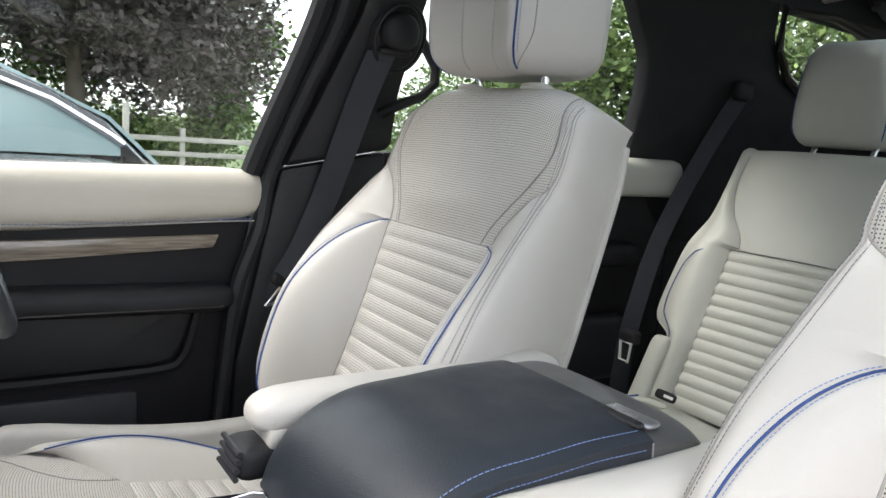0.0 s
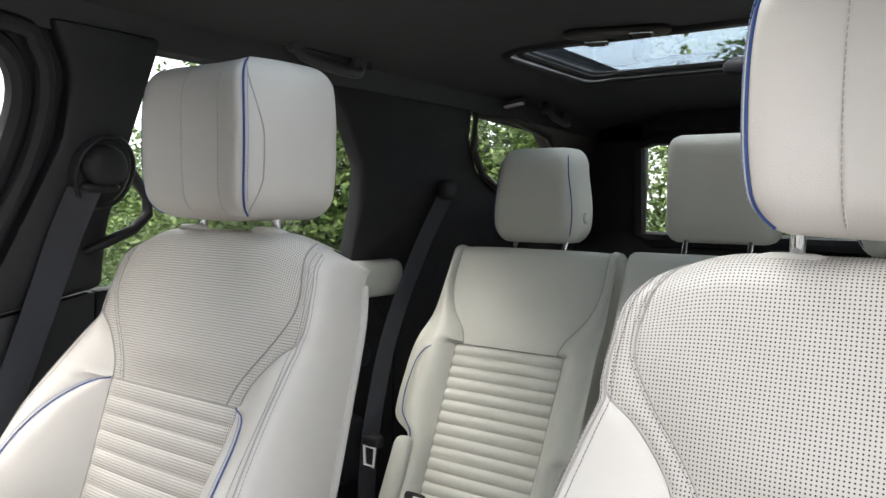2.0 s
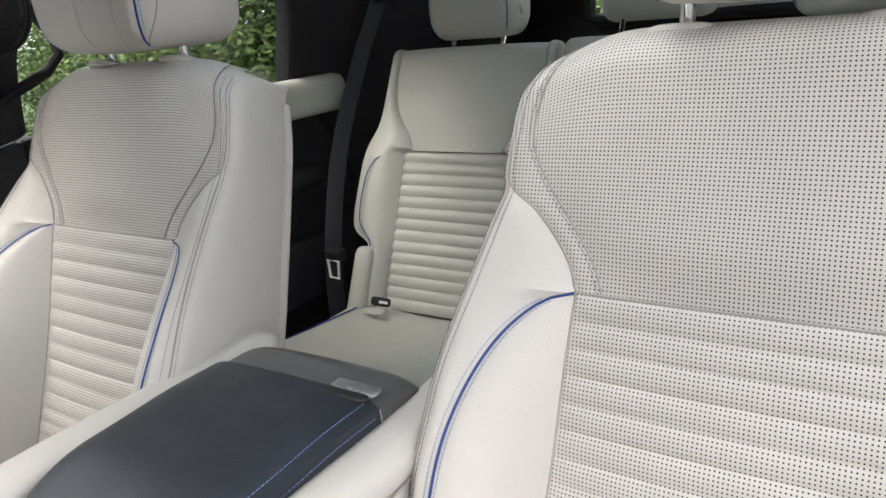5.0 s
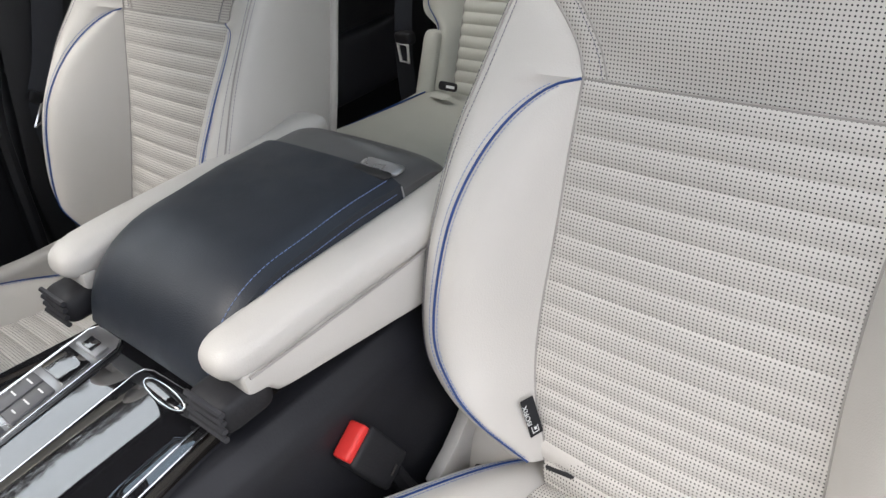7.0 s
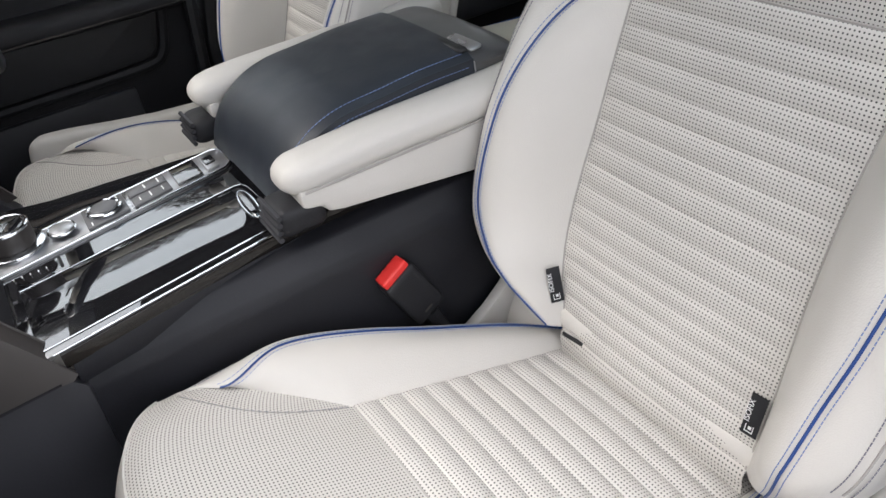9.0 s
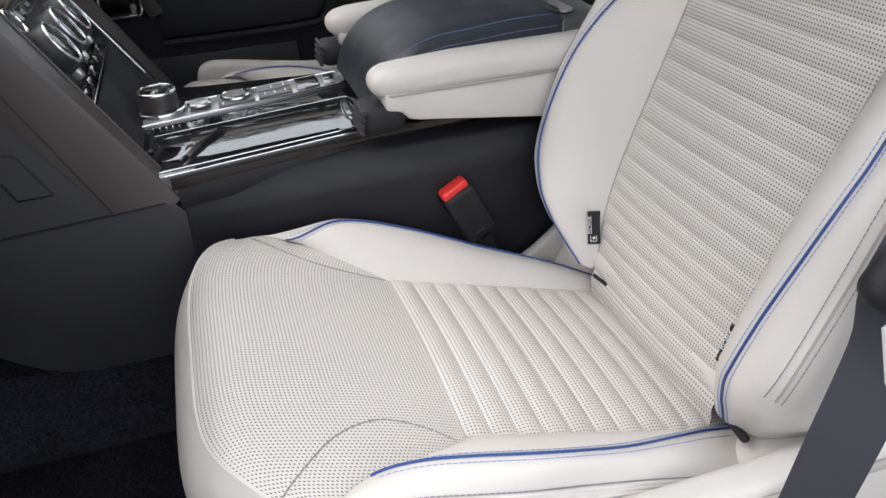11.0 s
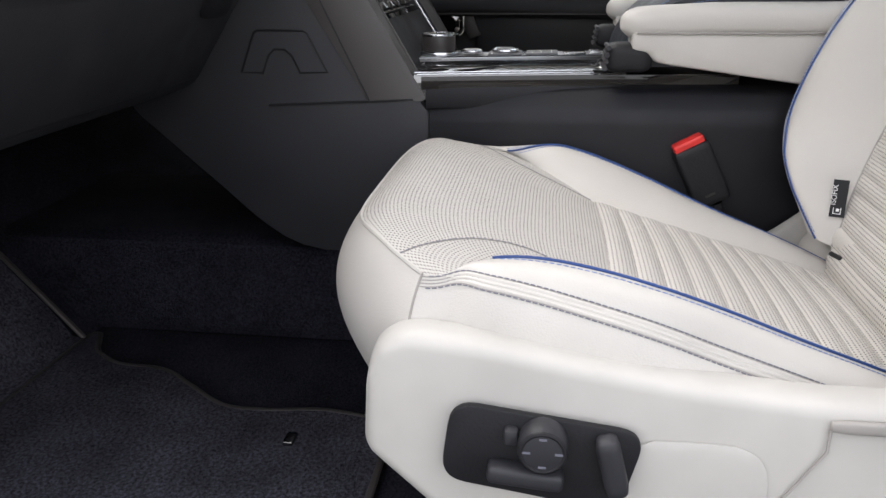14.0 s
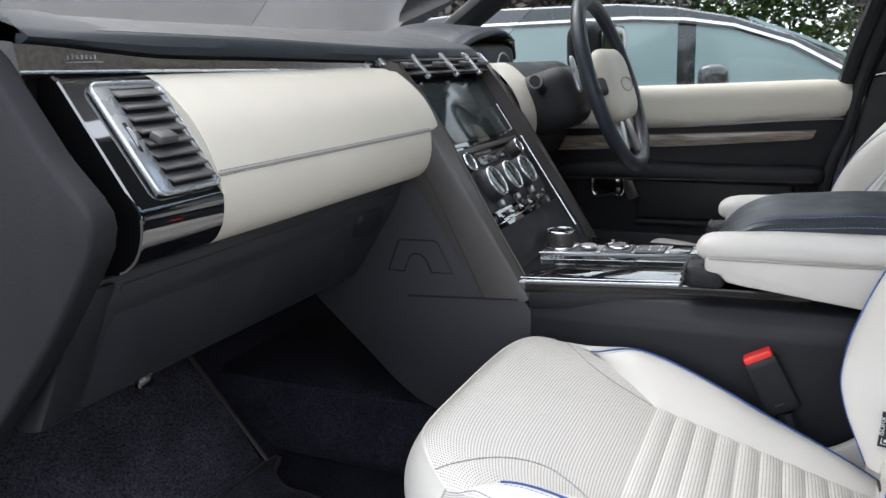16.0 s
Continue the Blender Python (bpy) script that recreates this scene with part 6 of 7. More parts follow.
def plate(x0, x1, s0, s1, out, thick=0.006, bevel=0.0015):
    b = bmesh.new()
    vs = [stack(x, s, o) for o in (out - thick, out) for x, s in ((x0, s0), (x1, s0), (x1, s1), (x0, s1))]
    v = [b.verts.new(p) for p in vs]
    for f in ((0, 1, 2, 3), (4, 5, 6, 7), (0, 1, 5, 4), (1, 2, 6, 5), (2, 3, 7, 6), (3, 0, 4, 7)):
        b.faces.new([v[k] for k in f])
    bmesh.ops.recalc_face_normals(b, faces=b.faces)
    bmesh.ops.bevel(b, geom=b.edges[:], offset=bevel, segments=2, profile=0.5, affect="EDGES")
    return b


stk = thing("centre_stack", "black centre stack with touch screen and chrome climate knobs", "centre stack", at=(0, 0.8, 0.5))
part("backing", plate(-0.178, 0.178, 0.02, 1.05, 0.0, 0.03), M_GLOSS, stk, "piano black panel")
M_SCREEN = plain("dark_screen", (0.020, 0.026, 0.026), 0.12, bump=0.0, coat=0.3)
part("screen", plate(-0.124, 0.122, 0.05, 0.365, 0.004), M_SCREEN, stk, "dark touch screen")
for x, r, m in ((-0.1765, 0.0032, M_PANEL), (0.1765, 0.0016, M_BRIGHT)):
    part("stack_edge", tube([stack(x, 0.02 + 0.96 * q / 12, 0.003) for q in range(13)], r, 8), m, stk, "bright edge line")
part("screen_surround", plate(-0.140, 0.150, 0.030, 0.385, 0.002), M_GLOSS, stk, "piano black screen surround")
part("surround_line", tube([stack(0.146, 0.20, 0.005), stack(0.146, 0.36, 0.005), stack(0.10, 0.375, 0.005)], 0.0010, 6), M_BRIGHT, stk)
part("screen_trim", plate(-0.15, 0.14, 0.40, 0.425, 0.006), M_PANEL, stk)
part("climate_display", plate(-0.075, 0.055, 0.455, 0.50, 0.004), M_SCREEN, stk, "small climate display")
for q in range(3):
    part("display_mark", plate(-0.055 + 0.04 * q, -0.04 + 0.04 * q, 0.472, 0.485, 0.0046, 0.001, 0.0002), M_GREYTHREAD, stk)
part("climate_base", plate(-0.155, 0.145, 0.44, 0.72, 0.002), M_DARK, stk)
tiltx = math.degrees(math.atan2(0.843, 0.537))
for x in (-0.097, -0.022, 0.055):
    kb = part("knob_body", disc(0.0285, 0.026, stack(x, 0.600, 0.010), (tiltx, 0, 0), bevel=0.003, seg=40, r2=0.0265), M_DARK, stk, "black climate knob")
    part("knob_skirt", ring(0.0285, 0.0018, stack(x, 0.600, -0.001), (tiltx, 0, 0), 40), M_BRIGHT, kb, "bright base ring")
    part("knob_ring", ring(0.0255, 0.0020, stack(x, 0.600, 0.0228), (tiltx, 0, 0), 40), M_BRIGHT, kb, "bright ring")
    part("knob_face", disc(0.0235, 0.004, stack(x, 0.600, 0.0222), (tiltx, 0, 0), bevel=0.001), M_SCREEN, kb, "dark display face")
    part("knob_pointer", rbox((0.010, 0.012, 0.012), stack(x, 0.70, 0.008), 0.003, rot=(tiltx, 0, 0)), M_SATIN, kb)
part("side_button", disc(0.016, 0.012, stack(-0.125, 0.470, 0.006), (tiltx, 0, 0), bevel=0.002), M_DARK, stk)
part("side_button_ring", ring(0.0155, 0.0018, stack(-0.125, 0.470, 0.012), (tiltx, 0, 0), 30), M_CHROME, stk, "chrome ring")
part("volume_knob", disc(0.014, 0.024, stack(0.085, 0.470, 0.010), (tiltx, 0, 0), bevel=0.002), M_PANEL, stk)
part("volume_ring", ring(0.013, 0.0015, stack(0.085, 0.470, 0.022), (tiltx, 0, 0), 26), M_CHROME, stk)
for q in range(5):
    part("button", plate(-0.13 + 0.05 * q, -0.082 + 0.05 * q, 0.735, 0.765, 0.006), M_GLOSS, stk)
part("button_line", plate(-0.14, 0.13, 0.775, 0.782, 0.007), M_CHROME, stk)
part("cubby", plate(-0.17, 0.17, 0.80, 1.04, 0.001), M_BLACK, stk, "open black cubby")
# vents above the screen
cv = thing("centre_vents", "black dash vents with silver uprights above the screen", "vent", at=(0, 0.88, 0.7))
part("vent_box", prism([(0.852, 0.684), (0.884, 0.7175), (0.94, 0.731), (0.94, 0.68)], "x", -0.207, 0.215, 0.002), M_BLACK, cv)
for x in (-0.206, -0.088, 0.030, 0.135, 0.214):
    part("upright", prism([(0.850, 0.680), (0.844, 0.684), (0.878, 0.7225), (0.887, 0.7225), (0.892, 0.718)], "x", x - 0.0055, x + 0.0055, 0.0012), M_BRIGHT, cv, "silver upright fin")
for x0, x1 in ((-0.206, -0.088), (-0.088, 0.030), (0.030, 0.135), (0.135, 0.214)):
    for q in range(3):
        part("slat", rbox((x1 - x0 - 0.013, 0.013, 0.0030), ((x0 + x1) / 2, 0.853 + 0.0115 * q, 0.690 + 0.0105 * q), 0.001, rot=(12, 0, 0)), M_SLAT, cv)
    part("tab", rbox((0.026, 0.016, 0.007), ((x0 + x1) / 2, 0.856, 0.703), 0.002, rot=(12, 0, 0)), M_SLAT, cv)
wedge = bmesh.new()
wv = [wedge.verts.new(p) for p in ((-0.264, 0.864, 0.698), (-0.211, 0.848, 0.684), (-0.211, 0.882, 0.724), (-0.240, 0.880, 0.723), (-0.264, 0.93, 0.698), (-0.211, 0.93, 0.684), (-0.211, 0.93, 0.734), (-0.240, 0.93, 0.733))]
for f in ((0, 1, 2, 3), (4, 5, 6, 7), (0, 1, 5, 4), (1, 2, 6, 5), (2, 3, 7, 6), (3, 0, 4, 7)):
    wedge.faces.new([wv[k] for k in f])
bmesh.ops.recalc_face_normals(wedge, faces=wedge.faces)
bmesh.ops.bevel(wedge, geom=wedge.edges[:], offset=0.002, segments=2, profile=0.5, affect="EDGES")
part("side_wedge", wedge, M_GLOSS, cv, "gloss black end wedge")
# instrument hood and cluster
hood = thing("instrument_hood", "black stitched hood over the instrument cluster", "instrument hood", at=(0.43, 1.0, 0.75))


HZ = spline([0.0, 0.10, 0.25, 0.42, 0.60, 0.80, 0.93, 1.0], [0.722, 0.741, 0.764, 0.778, 0.782, 0.774, 0.758, 0.725])


def hood_at(i, j, inset=0.0):
    """An arched visor: i across from the console side, j forward from its rim."""
    x = 0.205 + 0.425 * i - 0.16 * smooth(0.1, 1.0, j) * (1 - i) ** 2
    rim_y = 0.925 + 0.03 * (2 * i - 1) ** 2
    z = HZ(i) + (0.018 * math.sin(math.pi * min(1.0, i * 1.05)) ** 0.5 * smooth(0.0, 0.5, j)) - 0.055 * smooth(0.45, 1.0, j)
    roll = 0.006 * (1 - smooth(0.0, 0.06, j))
    return Vector((x, rim_y + 0.36 * j, z - roll - inset))


def hood_sheet(i, j):
    return hood_at(i, j), (i * 0.4, j * 0.3)


part("hood_shell", grid(hood_sheet, 40, 30), M_LID, hood, "black stitched leather visor")
part("hood_lining", grid(lambda i, j: (hood_at(i, j * 0.5, 0.012), (i, j)), 40, 12), M_DARK, hood, "black plastic underside")
part("hood_lip", tube([hood_at(q / 40, 0.0, 0.006) for q in range(41)], 0.0068, 10), M_LID, hood, "rounded padded lip")
for q in range(6):
    e = hood_at(0.70 + 0.075 * (q % 3), 0.0, 0.010 + 0.011 * (q // 3))
    part("hood_slot", rbox((0.022, 0.006, 0.0045), e + Vector((0, -0.006, 0)), 0.001), M_GASKET, hood)
for dj in (0.035, 0.05):
    part("hood_stitching", stitches([hood_at(q / 40, dj) + Vector((0, 0, 0.0008)) for q in range(41)], step=0.007, r=0.0005), M_GREYTHREAD, hood)
cl = thing("instrument_cluster", "dark instrument cluster with two dials behind the wheel", "instruments", at=(0.437, 0.97, 0.66))
part("cluster_box", softbox((0.40, 0.10, 0.15), 0.03, 8, at=(0.437, 1.0, 0.69)), M_BLACK, cl)
for k in (1, -1):
    part("dial", disc(0.052, 0.006, (0.437 + k * 0.10, 0.948, 0.69), (80, 0, 0), bevel=0.001), M_GLOSS, cl)
    part("dial_ring", ring(0.052, 0.003, (0.437 + k * 0.10, 0.944, 0.69), (80, 0, 0), 36), M_SATIN, cl, "silver dial ring")

# steering wheel
wheel = thing("steering_wheel", "black leather steering wheel with cream centre and silver spokes", "steering wheel", at=(0.345, 0.70, 0.64))
WX = 0.368
WC, WT = Vector((WX, 0.647, 0.652)), 71.5
wm = Matrix.Translation(WC) @ Euler((radians(WT), 0, 0)).to_matrix().to_4x4()


def wpt(x, y, z=0.0):
    return wm @ Vector((x, y, z))


rimpts = [wpt(0.174 * math.cos(q * math.tau / 56), 0.176 * math.sin(q * math.tau / 56)) for q in range(56)]
part("rim", tube(rimpts, 0.0145, 14, closed=True, flat=1.1), M_LID, wheel, "black leather rim")
part("rim_stitching", stitches([wpt(0.1590 * math.cos(q * math.tau / 60), 0.1610 * math.sin(q * math.tau / 60), 0.004) for q in range(61)], step=0.008, length=0.005, r=0.0006), M_GREYTHREAD, wheel)
hubm = softbox((0.185, 0.15, 0.05), (0.04, 0.045, 0.022), 12)
bmesh.ops.transform(hubm, matrix=wm @ Matrix.Translation((0, -0.005, 0.002)), verts=hubm.verts)
part("hub", hubm, M_DASHHIDE, wheel, "cream leather centre pad")
hl = [wpt(0.05 * math.cos(q * math.tau / 20), -0.012 + 0.014 * math.sin(q * math.tau / 20), 0.0275) for q in range(20)]
part("hub_emblem", tube(hl, 0.0014, 5, closed=True), M_SEAM, wheel)
for k in (1, -1):
    b = softbox((0.085, 0.036, 0.018), (0.012, 0.010, 0.007), 8)
    bmesh.ops.transform(b, matrix=wm @ Matrix.Translation((k * 0.122, -0.005, 0.0)), verts=b.verts)
    part("spoke", b, M_BLACK, wheel)
    b = softbox((0.03, 0.095, 0.014), (0.008, 0.012, 0.006), 8)
    bmesh.ops.transform(b, matrix=wm @ Matrix.Translation((k * 0.045, -0.118, -0.004)) @ Matrix.Rotation(radians(k * 24), 4, "Z"), verts=b.verts)
    part("lower_spoke", b, M_SATIN, wheel, "silver lower spoke")
    b = softbox((0.014, 0.075, 0.010), (0.005, 0.014, 0.004), 8)
    bmesh.ops.transform(b, matrix=wm @ Matrix.Translation((k * 0.125, 0.035, -0.035)) @ Matrix.Rotation(radians(k * 12), 4, "Z"), verts=b.verts)
    part("paddle", b, M_SATIN, wheel, "silver gear paddle")
    a0, a1 = Vector((WX + k * 0.04, 0.78, 0.635)), Vector((WX + k * 0.155, 0.765, 0.665))
    part("stalk", tube([a0, a0.lerp(a1, 0.55), a0.lerp(a1, 0.6), a1], 0.0105, 10), M_BLACK, wheel, "black column stalk")
    part("stalk_ring", tube([a0.lerp(a1, 0.82), a0.lerp(a1, 0.90)], 0.0125, 12), M_SATIN, wheel)
part("column", softbox((0.15, 0.26, 0.13), 0.045, 10, at=(WX, 0.83, 0.60), rot=(-17, 0, 0)), M_BLACK, wheel, "black column shroud")


# ---- rear seats ----
RREC = radians(25)
R1 = spline([0.01, 0.15, 0.375], [0.128, 0.132, 0.138])
RU = spline([0.375, 0.41, 0.46, 0.52, 0.58, 0.60], [0.118, 0.132, 0.170, 0.190, 0.192, 0.190])
R3 = spline([0.01, 0.15, 0.175, 0.20, 0.30, 0.375, 0.44, 0.50, 0.60], [0.185, 0.195, 0.235, 0.250, 0.252, 0.245, 0.222, 0.216, 0.212])
RB = spline([0.01, 0.15, 0.20, 0.30, 0.345, 0.365, 0.375], [0.165, 0.175, 0.215, 0.218, 0.200, 0.170, 0.140])


def rear_top(v):
    if v <= 0.60:
        return v, 0.0
    phi = min(1.0, (v - 0.60) / 0.05) * math.pi / 2
    return 0.60 + 0.026 * math.sin(phi), -0.03 * (1 - math.cos(phi)) - max(0, v - 0.65)


def rear_seat(cx, s, label, wing=True):
    th = thing("rear_seat", label, "car seat", "rear seats", at=(cx, -0.7, 0.0))
    F = frame_of((cx, -0.655, 0.2), RREC, s)
    pitch = 0.365 / 14

    def insert(i, j):
        v = 0.01 + 0.365 * j
        a = (2 * i - 1) * R1(v)
        return F(a, v, rib(v - 0.01, pitch, 0.0045) + 0.004 * (1 - (2 * i - 1) ** 2)), (a, v)

    part("quilted_insert", grid(insert, 20, 14 * 8), M_REAR_SHADE, th, "ribbed cream leather insert")

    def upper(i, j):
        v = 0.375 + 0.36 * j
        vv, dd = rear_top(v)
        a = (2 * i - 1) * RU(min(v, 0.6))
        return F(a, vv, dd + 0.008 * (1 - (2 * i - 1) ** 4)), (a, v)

    part("shoulder_panel", grid(upper, 24, 50), M_REAR_SHADE, th)
    for k in (1, -1):
        def side(i, j, k=k):
            v = 0.01 + 0.725 * j
            vv, dd = rear_top(v)
            lo = R1(v) if v < 0.375 else RU(min(v, 0.6))
            hi = R3(min(v, 0.6)) if (wing and k < 0) else min(R3(min(v, 0.6)), 0.215)
            if i < 0.65:
                q = i / 0.65
                a = lo + (hi - lo) * q
                d = 0.030 * math.sin(math.pi * min(1, q * 1.15) / 1.15) ** 0.8 * (1 - 0.6 * smooth(0.34, 0.46, v))
            else:
                q = (i - 0.65) / 0.35
                a, d = hi - 0.006 * q * q, 0.012 - 0.075 * q
            return F(k * a, vv, d + dd), (a, v)

        part("bolster", grid(side, 22, 90), M_REAR_SHADE, th)
        top_a = 0.3 if (wing and k < 0) else 0.200
        line = [F(k * min(RB(v), top_a), v, 0.028 * smooth(0.375, 0.35, v) + 0.004) for v in [0.02 + 0.354 * q / 40 for q in range(41)]]
        if wing and k < 0:
            part("blue_piping", tube(line[14:], 0.0013, 6), M_BLUE, th, "thin blue piping")
        part("seam_shade", tube([F(k * R1(v), v, 0.001) for v in [0.01 + 0.365 * q / 30 for q in range(31)]], 0.0016, 5), M_SEAM, th)
        part("seam_shade", tube([F(k * RU(v), v, 0.001) for v in [0.375 + 0.225 * q / 30 for q in range(31)]], 0.0014, 5), M_SEAM, th)
    part("seam_shade", tube([F(a, 0.376, 0.003) for a in (-0.135, -0.06, 0, 0.06, 0.135)], 0.0018, 5), M_SEAM, th)
    part("back_shell", softbox((0.42, 0.05, 0.58), 0.02, 6, at=F(0, 0.32, -0.075), rot=(25, 0, 0)), M_BLACK, th)

    def cushion_shape(p):
        x, y, z = p
        dip = 0.018 * (1 - min(1, (x / 0.16) ** 2)) if z > 0 else 0
        return x, y, z - dip + 0.02 * smooth(-0.1, 0.2, y)

    part("seat_cushion", softbox((0.47, 0.56, 0.14), (0.06, 0.05, 0.05), 18, cushion_shape, at=(cx, -0.455, 0.150)), M_REAR_SHADE, th, "cream leather seat cushion")
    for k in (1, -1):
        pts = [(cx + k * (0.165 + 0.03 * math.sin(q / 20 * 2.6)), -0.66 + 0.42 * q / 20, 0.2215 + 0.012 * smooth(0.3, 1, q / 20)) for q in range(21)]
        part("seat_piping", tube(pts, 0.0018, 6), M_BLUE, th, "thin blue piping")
    part("seat_side", softbox((0.05, 0.10, 0.20), 0.02, 8, at=(cx - s * 0.185, -0.675, 0.24), rot=(25, 0, 0)), M_REAR_SHADE, th)
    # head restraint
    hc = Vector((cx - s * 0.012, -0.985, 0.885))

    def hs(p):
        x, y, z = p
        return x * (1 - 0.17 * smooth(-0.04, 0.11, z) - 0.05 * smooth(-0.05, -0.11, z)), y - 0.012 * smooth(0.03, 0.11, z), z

    part("headrest_pad", softbox((0.220, 0.135, 0.222), (0.034, 0.040, 0.046), 16, hs, at=hc), M_REAR_SHADE, th, "cream leather head pad")
    for k in (1, -1):
        pts = []
        for q in range(25):
            z = -0.10 + 0.2 * q / 24
            ins = 0.026 * max(0, (abs(z) - 0.075) / 0.03) ** 2
            pts.append(hc + Vector((k * (0.102 * (1 - 0.17 * smooth(-0.04, 0.11, z) - 0.05 * smooth(-0.05, -0.11, z)) - ins * 0.6), 0.055 - 0.012 * smooth(0.03, 0.11, z) - ins, z)))
        part("headrest_piping", tube(pts, 0.0013, 6), M_BLUE, th, "thin blue piping")
        part("post", tube([(cx + k * 0.065, -0.93, 0.74), (cx + k * 0.065, -0.97, 0.80)], 0.006, 10), M_CHROME, th, "chrome headrest post")
    part("headrest_button", disc(0.014, 0.014, hc + Vector((s * 0.1085, 0.0, -0.050)), (0, 90, 0), bevel=0.003), M_REAR_SHADE, th, "round release button")
    return th, F


rear_right, RF = rear_seat(0.362, -1, "cream leather rear seat with ribbed insert by the door")
rear_left, LF = rear_seat(-0.362, 1, "cream leather rear seat with ribbed insert by the far door")
mid = thing("rear_seat", "narrow cream leather middle rear seat", "car seat", "rear seats", at=(0, -0.7, 0))
part("back_pad", softbox((0.27, 0.10, 0.62), (0.02, 0.03, 0.03), 12, at=(0, -0.79, 0.475), rot=(25, 0, 0)), M_REAR_SHADE, mid)
part("seat_cushion", softbox((0.27, 0.50, 0.14), (0.03, 0.05, 0.04), 12, at=(0, -0.43, 0.14)), M_REAR_SHADE, mid)
part("headrest_pad", softbox((0.225, 0.105, 0.225), (0.026, 0.035, 0.036), 12, at=(-0.03, -0.99, 0.90)), M_REAR_SHADE, mid, "cream leather head pad")
for k in (1, -1):
    part("post", tube([(-0.03 + k * 0.065, -0.93, 0.74), (-0.03 + k * 0.065, -0.97, 0.82)], 0.006, 10), M_CHROME, mid, "chrome headrest post")
# third row head pads
for x in (0.02, -0.45):
    t3 = thing("third_row_seat", "cream leather folded third row seat top", "car seat", "third row seats", at=(x, -1.45, 0.5))
    part("back_pad", softbox((0.40, 0.10, 0.72), 0.03, 8, at=(x, -1.5, 0.35), rot=(15, 0, 0)), M_REAR_SHADE, t3)
# tag and slots at the rear seat crease
rt = tagged(part("child_seat_label", softbox((0.055, 0.004, 0.020), (0.008, 0.0015, 0.008), 6, at=(0.475, -0.628, 0.238), rot=(25, 0, 0)), M_BLACK), "small black anchor label at the rear seat crease", "label", "seat labels")
part("print", rbox((0.024, 0.0008, 0.006), (0.466, -0.6255, 0.2385), 0.0, rot=(25, 0, 0)), M_WHITE, rt)
rt2 = tagged(part("child_seat_label", softbox((0.055, 0.004, 0.020), (0.008, 0.0015, 0.008), 6, at=(0.475, -0.600, 0.2255), rot=(80, 0, 0)), M_REAR_SHADE), "cream anchor cover at the rear seat crease", "label", "seat labels")

# rear belt and its tongue
rb = thing("seat_belt", "black webbing rear belt with bright steel tongue", "seat belt", "seat belts", at=(0.65, -0.75, 0.4))
part("webbing", ribbon([(0.675, -1.01, 0.89), (0.70, -0.93, 0.74), (0.69, -0.80, 0.54), (0.655, -0.70, 0.36), (0.645, -0.67, 0.24), (0.64, -0.66, 0.10)], 0.047, 0.0016, (0.3, 1, 0.3)), M_WEB, rb, "black woven webbing")
part("guide", softbox((0.03, 0.06, 0.05), 0.014, 6, at=(0.672, -1.01, 0.90)), M_BLACK, rb)
part("tongue", softbox((0.05, 0.030, 0.030), 0.009, 6, at=(0.628, -0.668, 0.322)), M_BLACK, rb)
part("tongue_plate", tube([(0.642, -0.655, 0.312), (0.637, -0.652, 0.270), (0.612, -0.652, 0.268), (0.610, -0.655, 0.310)], 0.0048, 6, closed=True, flat=0.7), M_STEEL, rb, "bright steel tongue plate")

# ---- outside ----
m_ground, gt, gb_ = nodes_of("asphalt_and_grass")
gx = gt.nodes.new("ShaderNodeTexCoord")
gs = gt.nodes.new("ShaderNodeSeparateXYZ")
gt.links.new(gx.outputs["Object"], gs.inputs[0])
gn = noise_tex(gt, 0.8, 6.0)
ga = node(gt, "ShaderNodeMath", operation="MULTIPLY_ADD", _1=1.2)
gt.links.new(gn.outputs[0], ga.inputs[0])
gt.links.new(gs.outputs[0], ga.inputs[2])
gr = node(gt, "ShaderNodeMapRange", _1=7.4, _2=7.8)
gt.links.new(ga.outputs[0], gr.inputs[0])
gm = node(gt, "ShaderNodeMixRGB")
gm.inputs[1].default_value, gm.inputs[2].default_value = (0.085, 0.083, 0.080, 1), (0.06, 0.10, 0.025, 1)
gt.links.new(gr.outputs[0], gm.inputs[0])
gt.links.new(gm.outputs[0], gb_.inputs["Base Color"])
gb_.inputs["Roughness"].default_value = 0.9
ground = tagged(part("ground", grid(lambda i, j: Vector((-400 + 800 * i, -400 + 800 * j, -0.62)), 20, 20), m_ground), "grey asphalt car park running into rough grass", "ground", kind="structure")


def leaf_mat(name, a, b_, spot=None):
    m, t, b = nodes_of(name)
    g = t.nodes.new("ShaderNodeNewGeometry")
    mix = node(t, "ShaderNodeMixRGB")
    mix.inputs[1].default_value, mix.inputs[2].default_value = (*a, 1), (*b_, 1)
    t.links.new(g.outputs["Random Per Island"], mix.inputs[0])
    t.links.new(mix.outputs[0], b.inputs["Base Color"])
    b.inputs["Roughness"].default_value = 0.55
    b.inputs["Transmission Weight"].default_value = 0.0
    return m


M_COPPER = leaf_mat("copper_beech_leaf", (0.042, 0.040, 0.030), (0.150, 0.122, 0.120))
M_LEAF = leaf_mat("green_leaf", (0.035, 0.075, 0.015), (0.12, 0.20, 0.04))
M_HEDGE = leaf_mat("hedge_leaf", (0.05, 0.10, 0.02), (0.20, 0.28, 0.08))
M_BARK = plain("bark", (0.09, 0.075, 0.06), 0.9, vary=0.4, scale=6, grain=60, bump=0.8, distance=0.02)


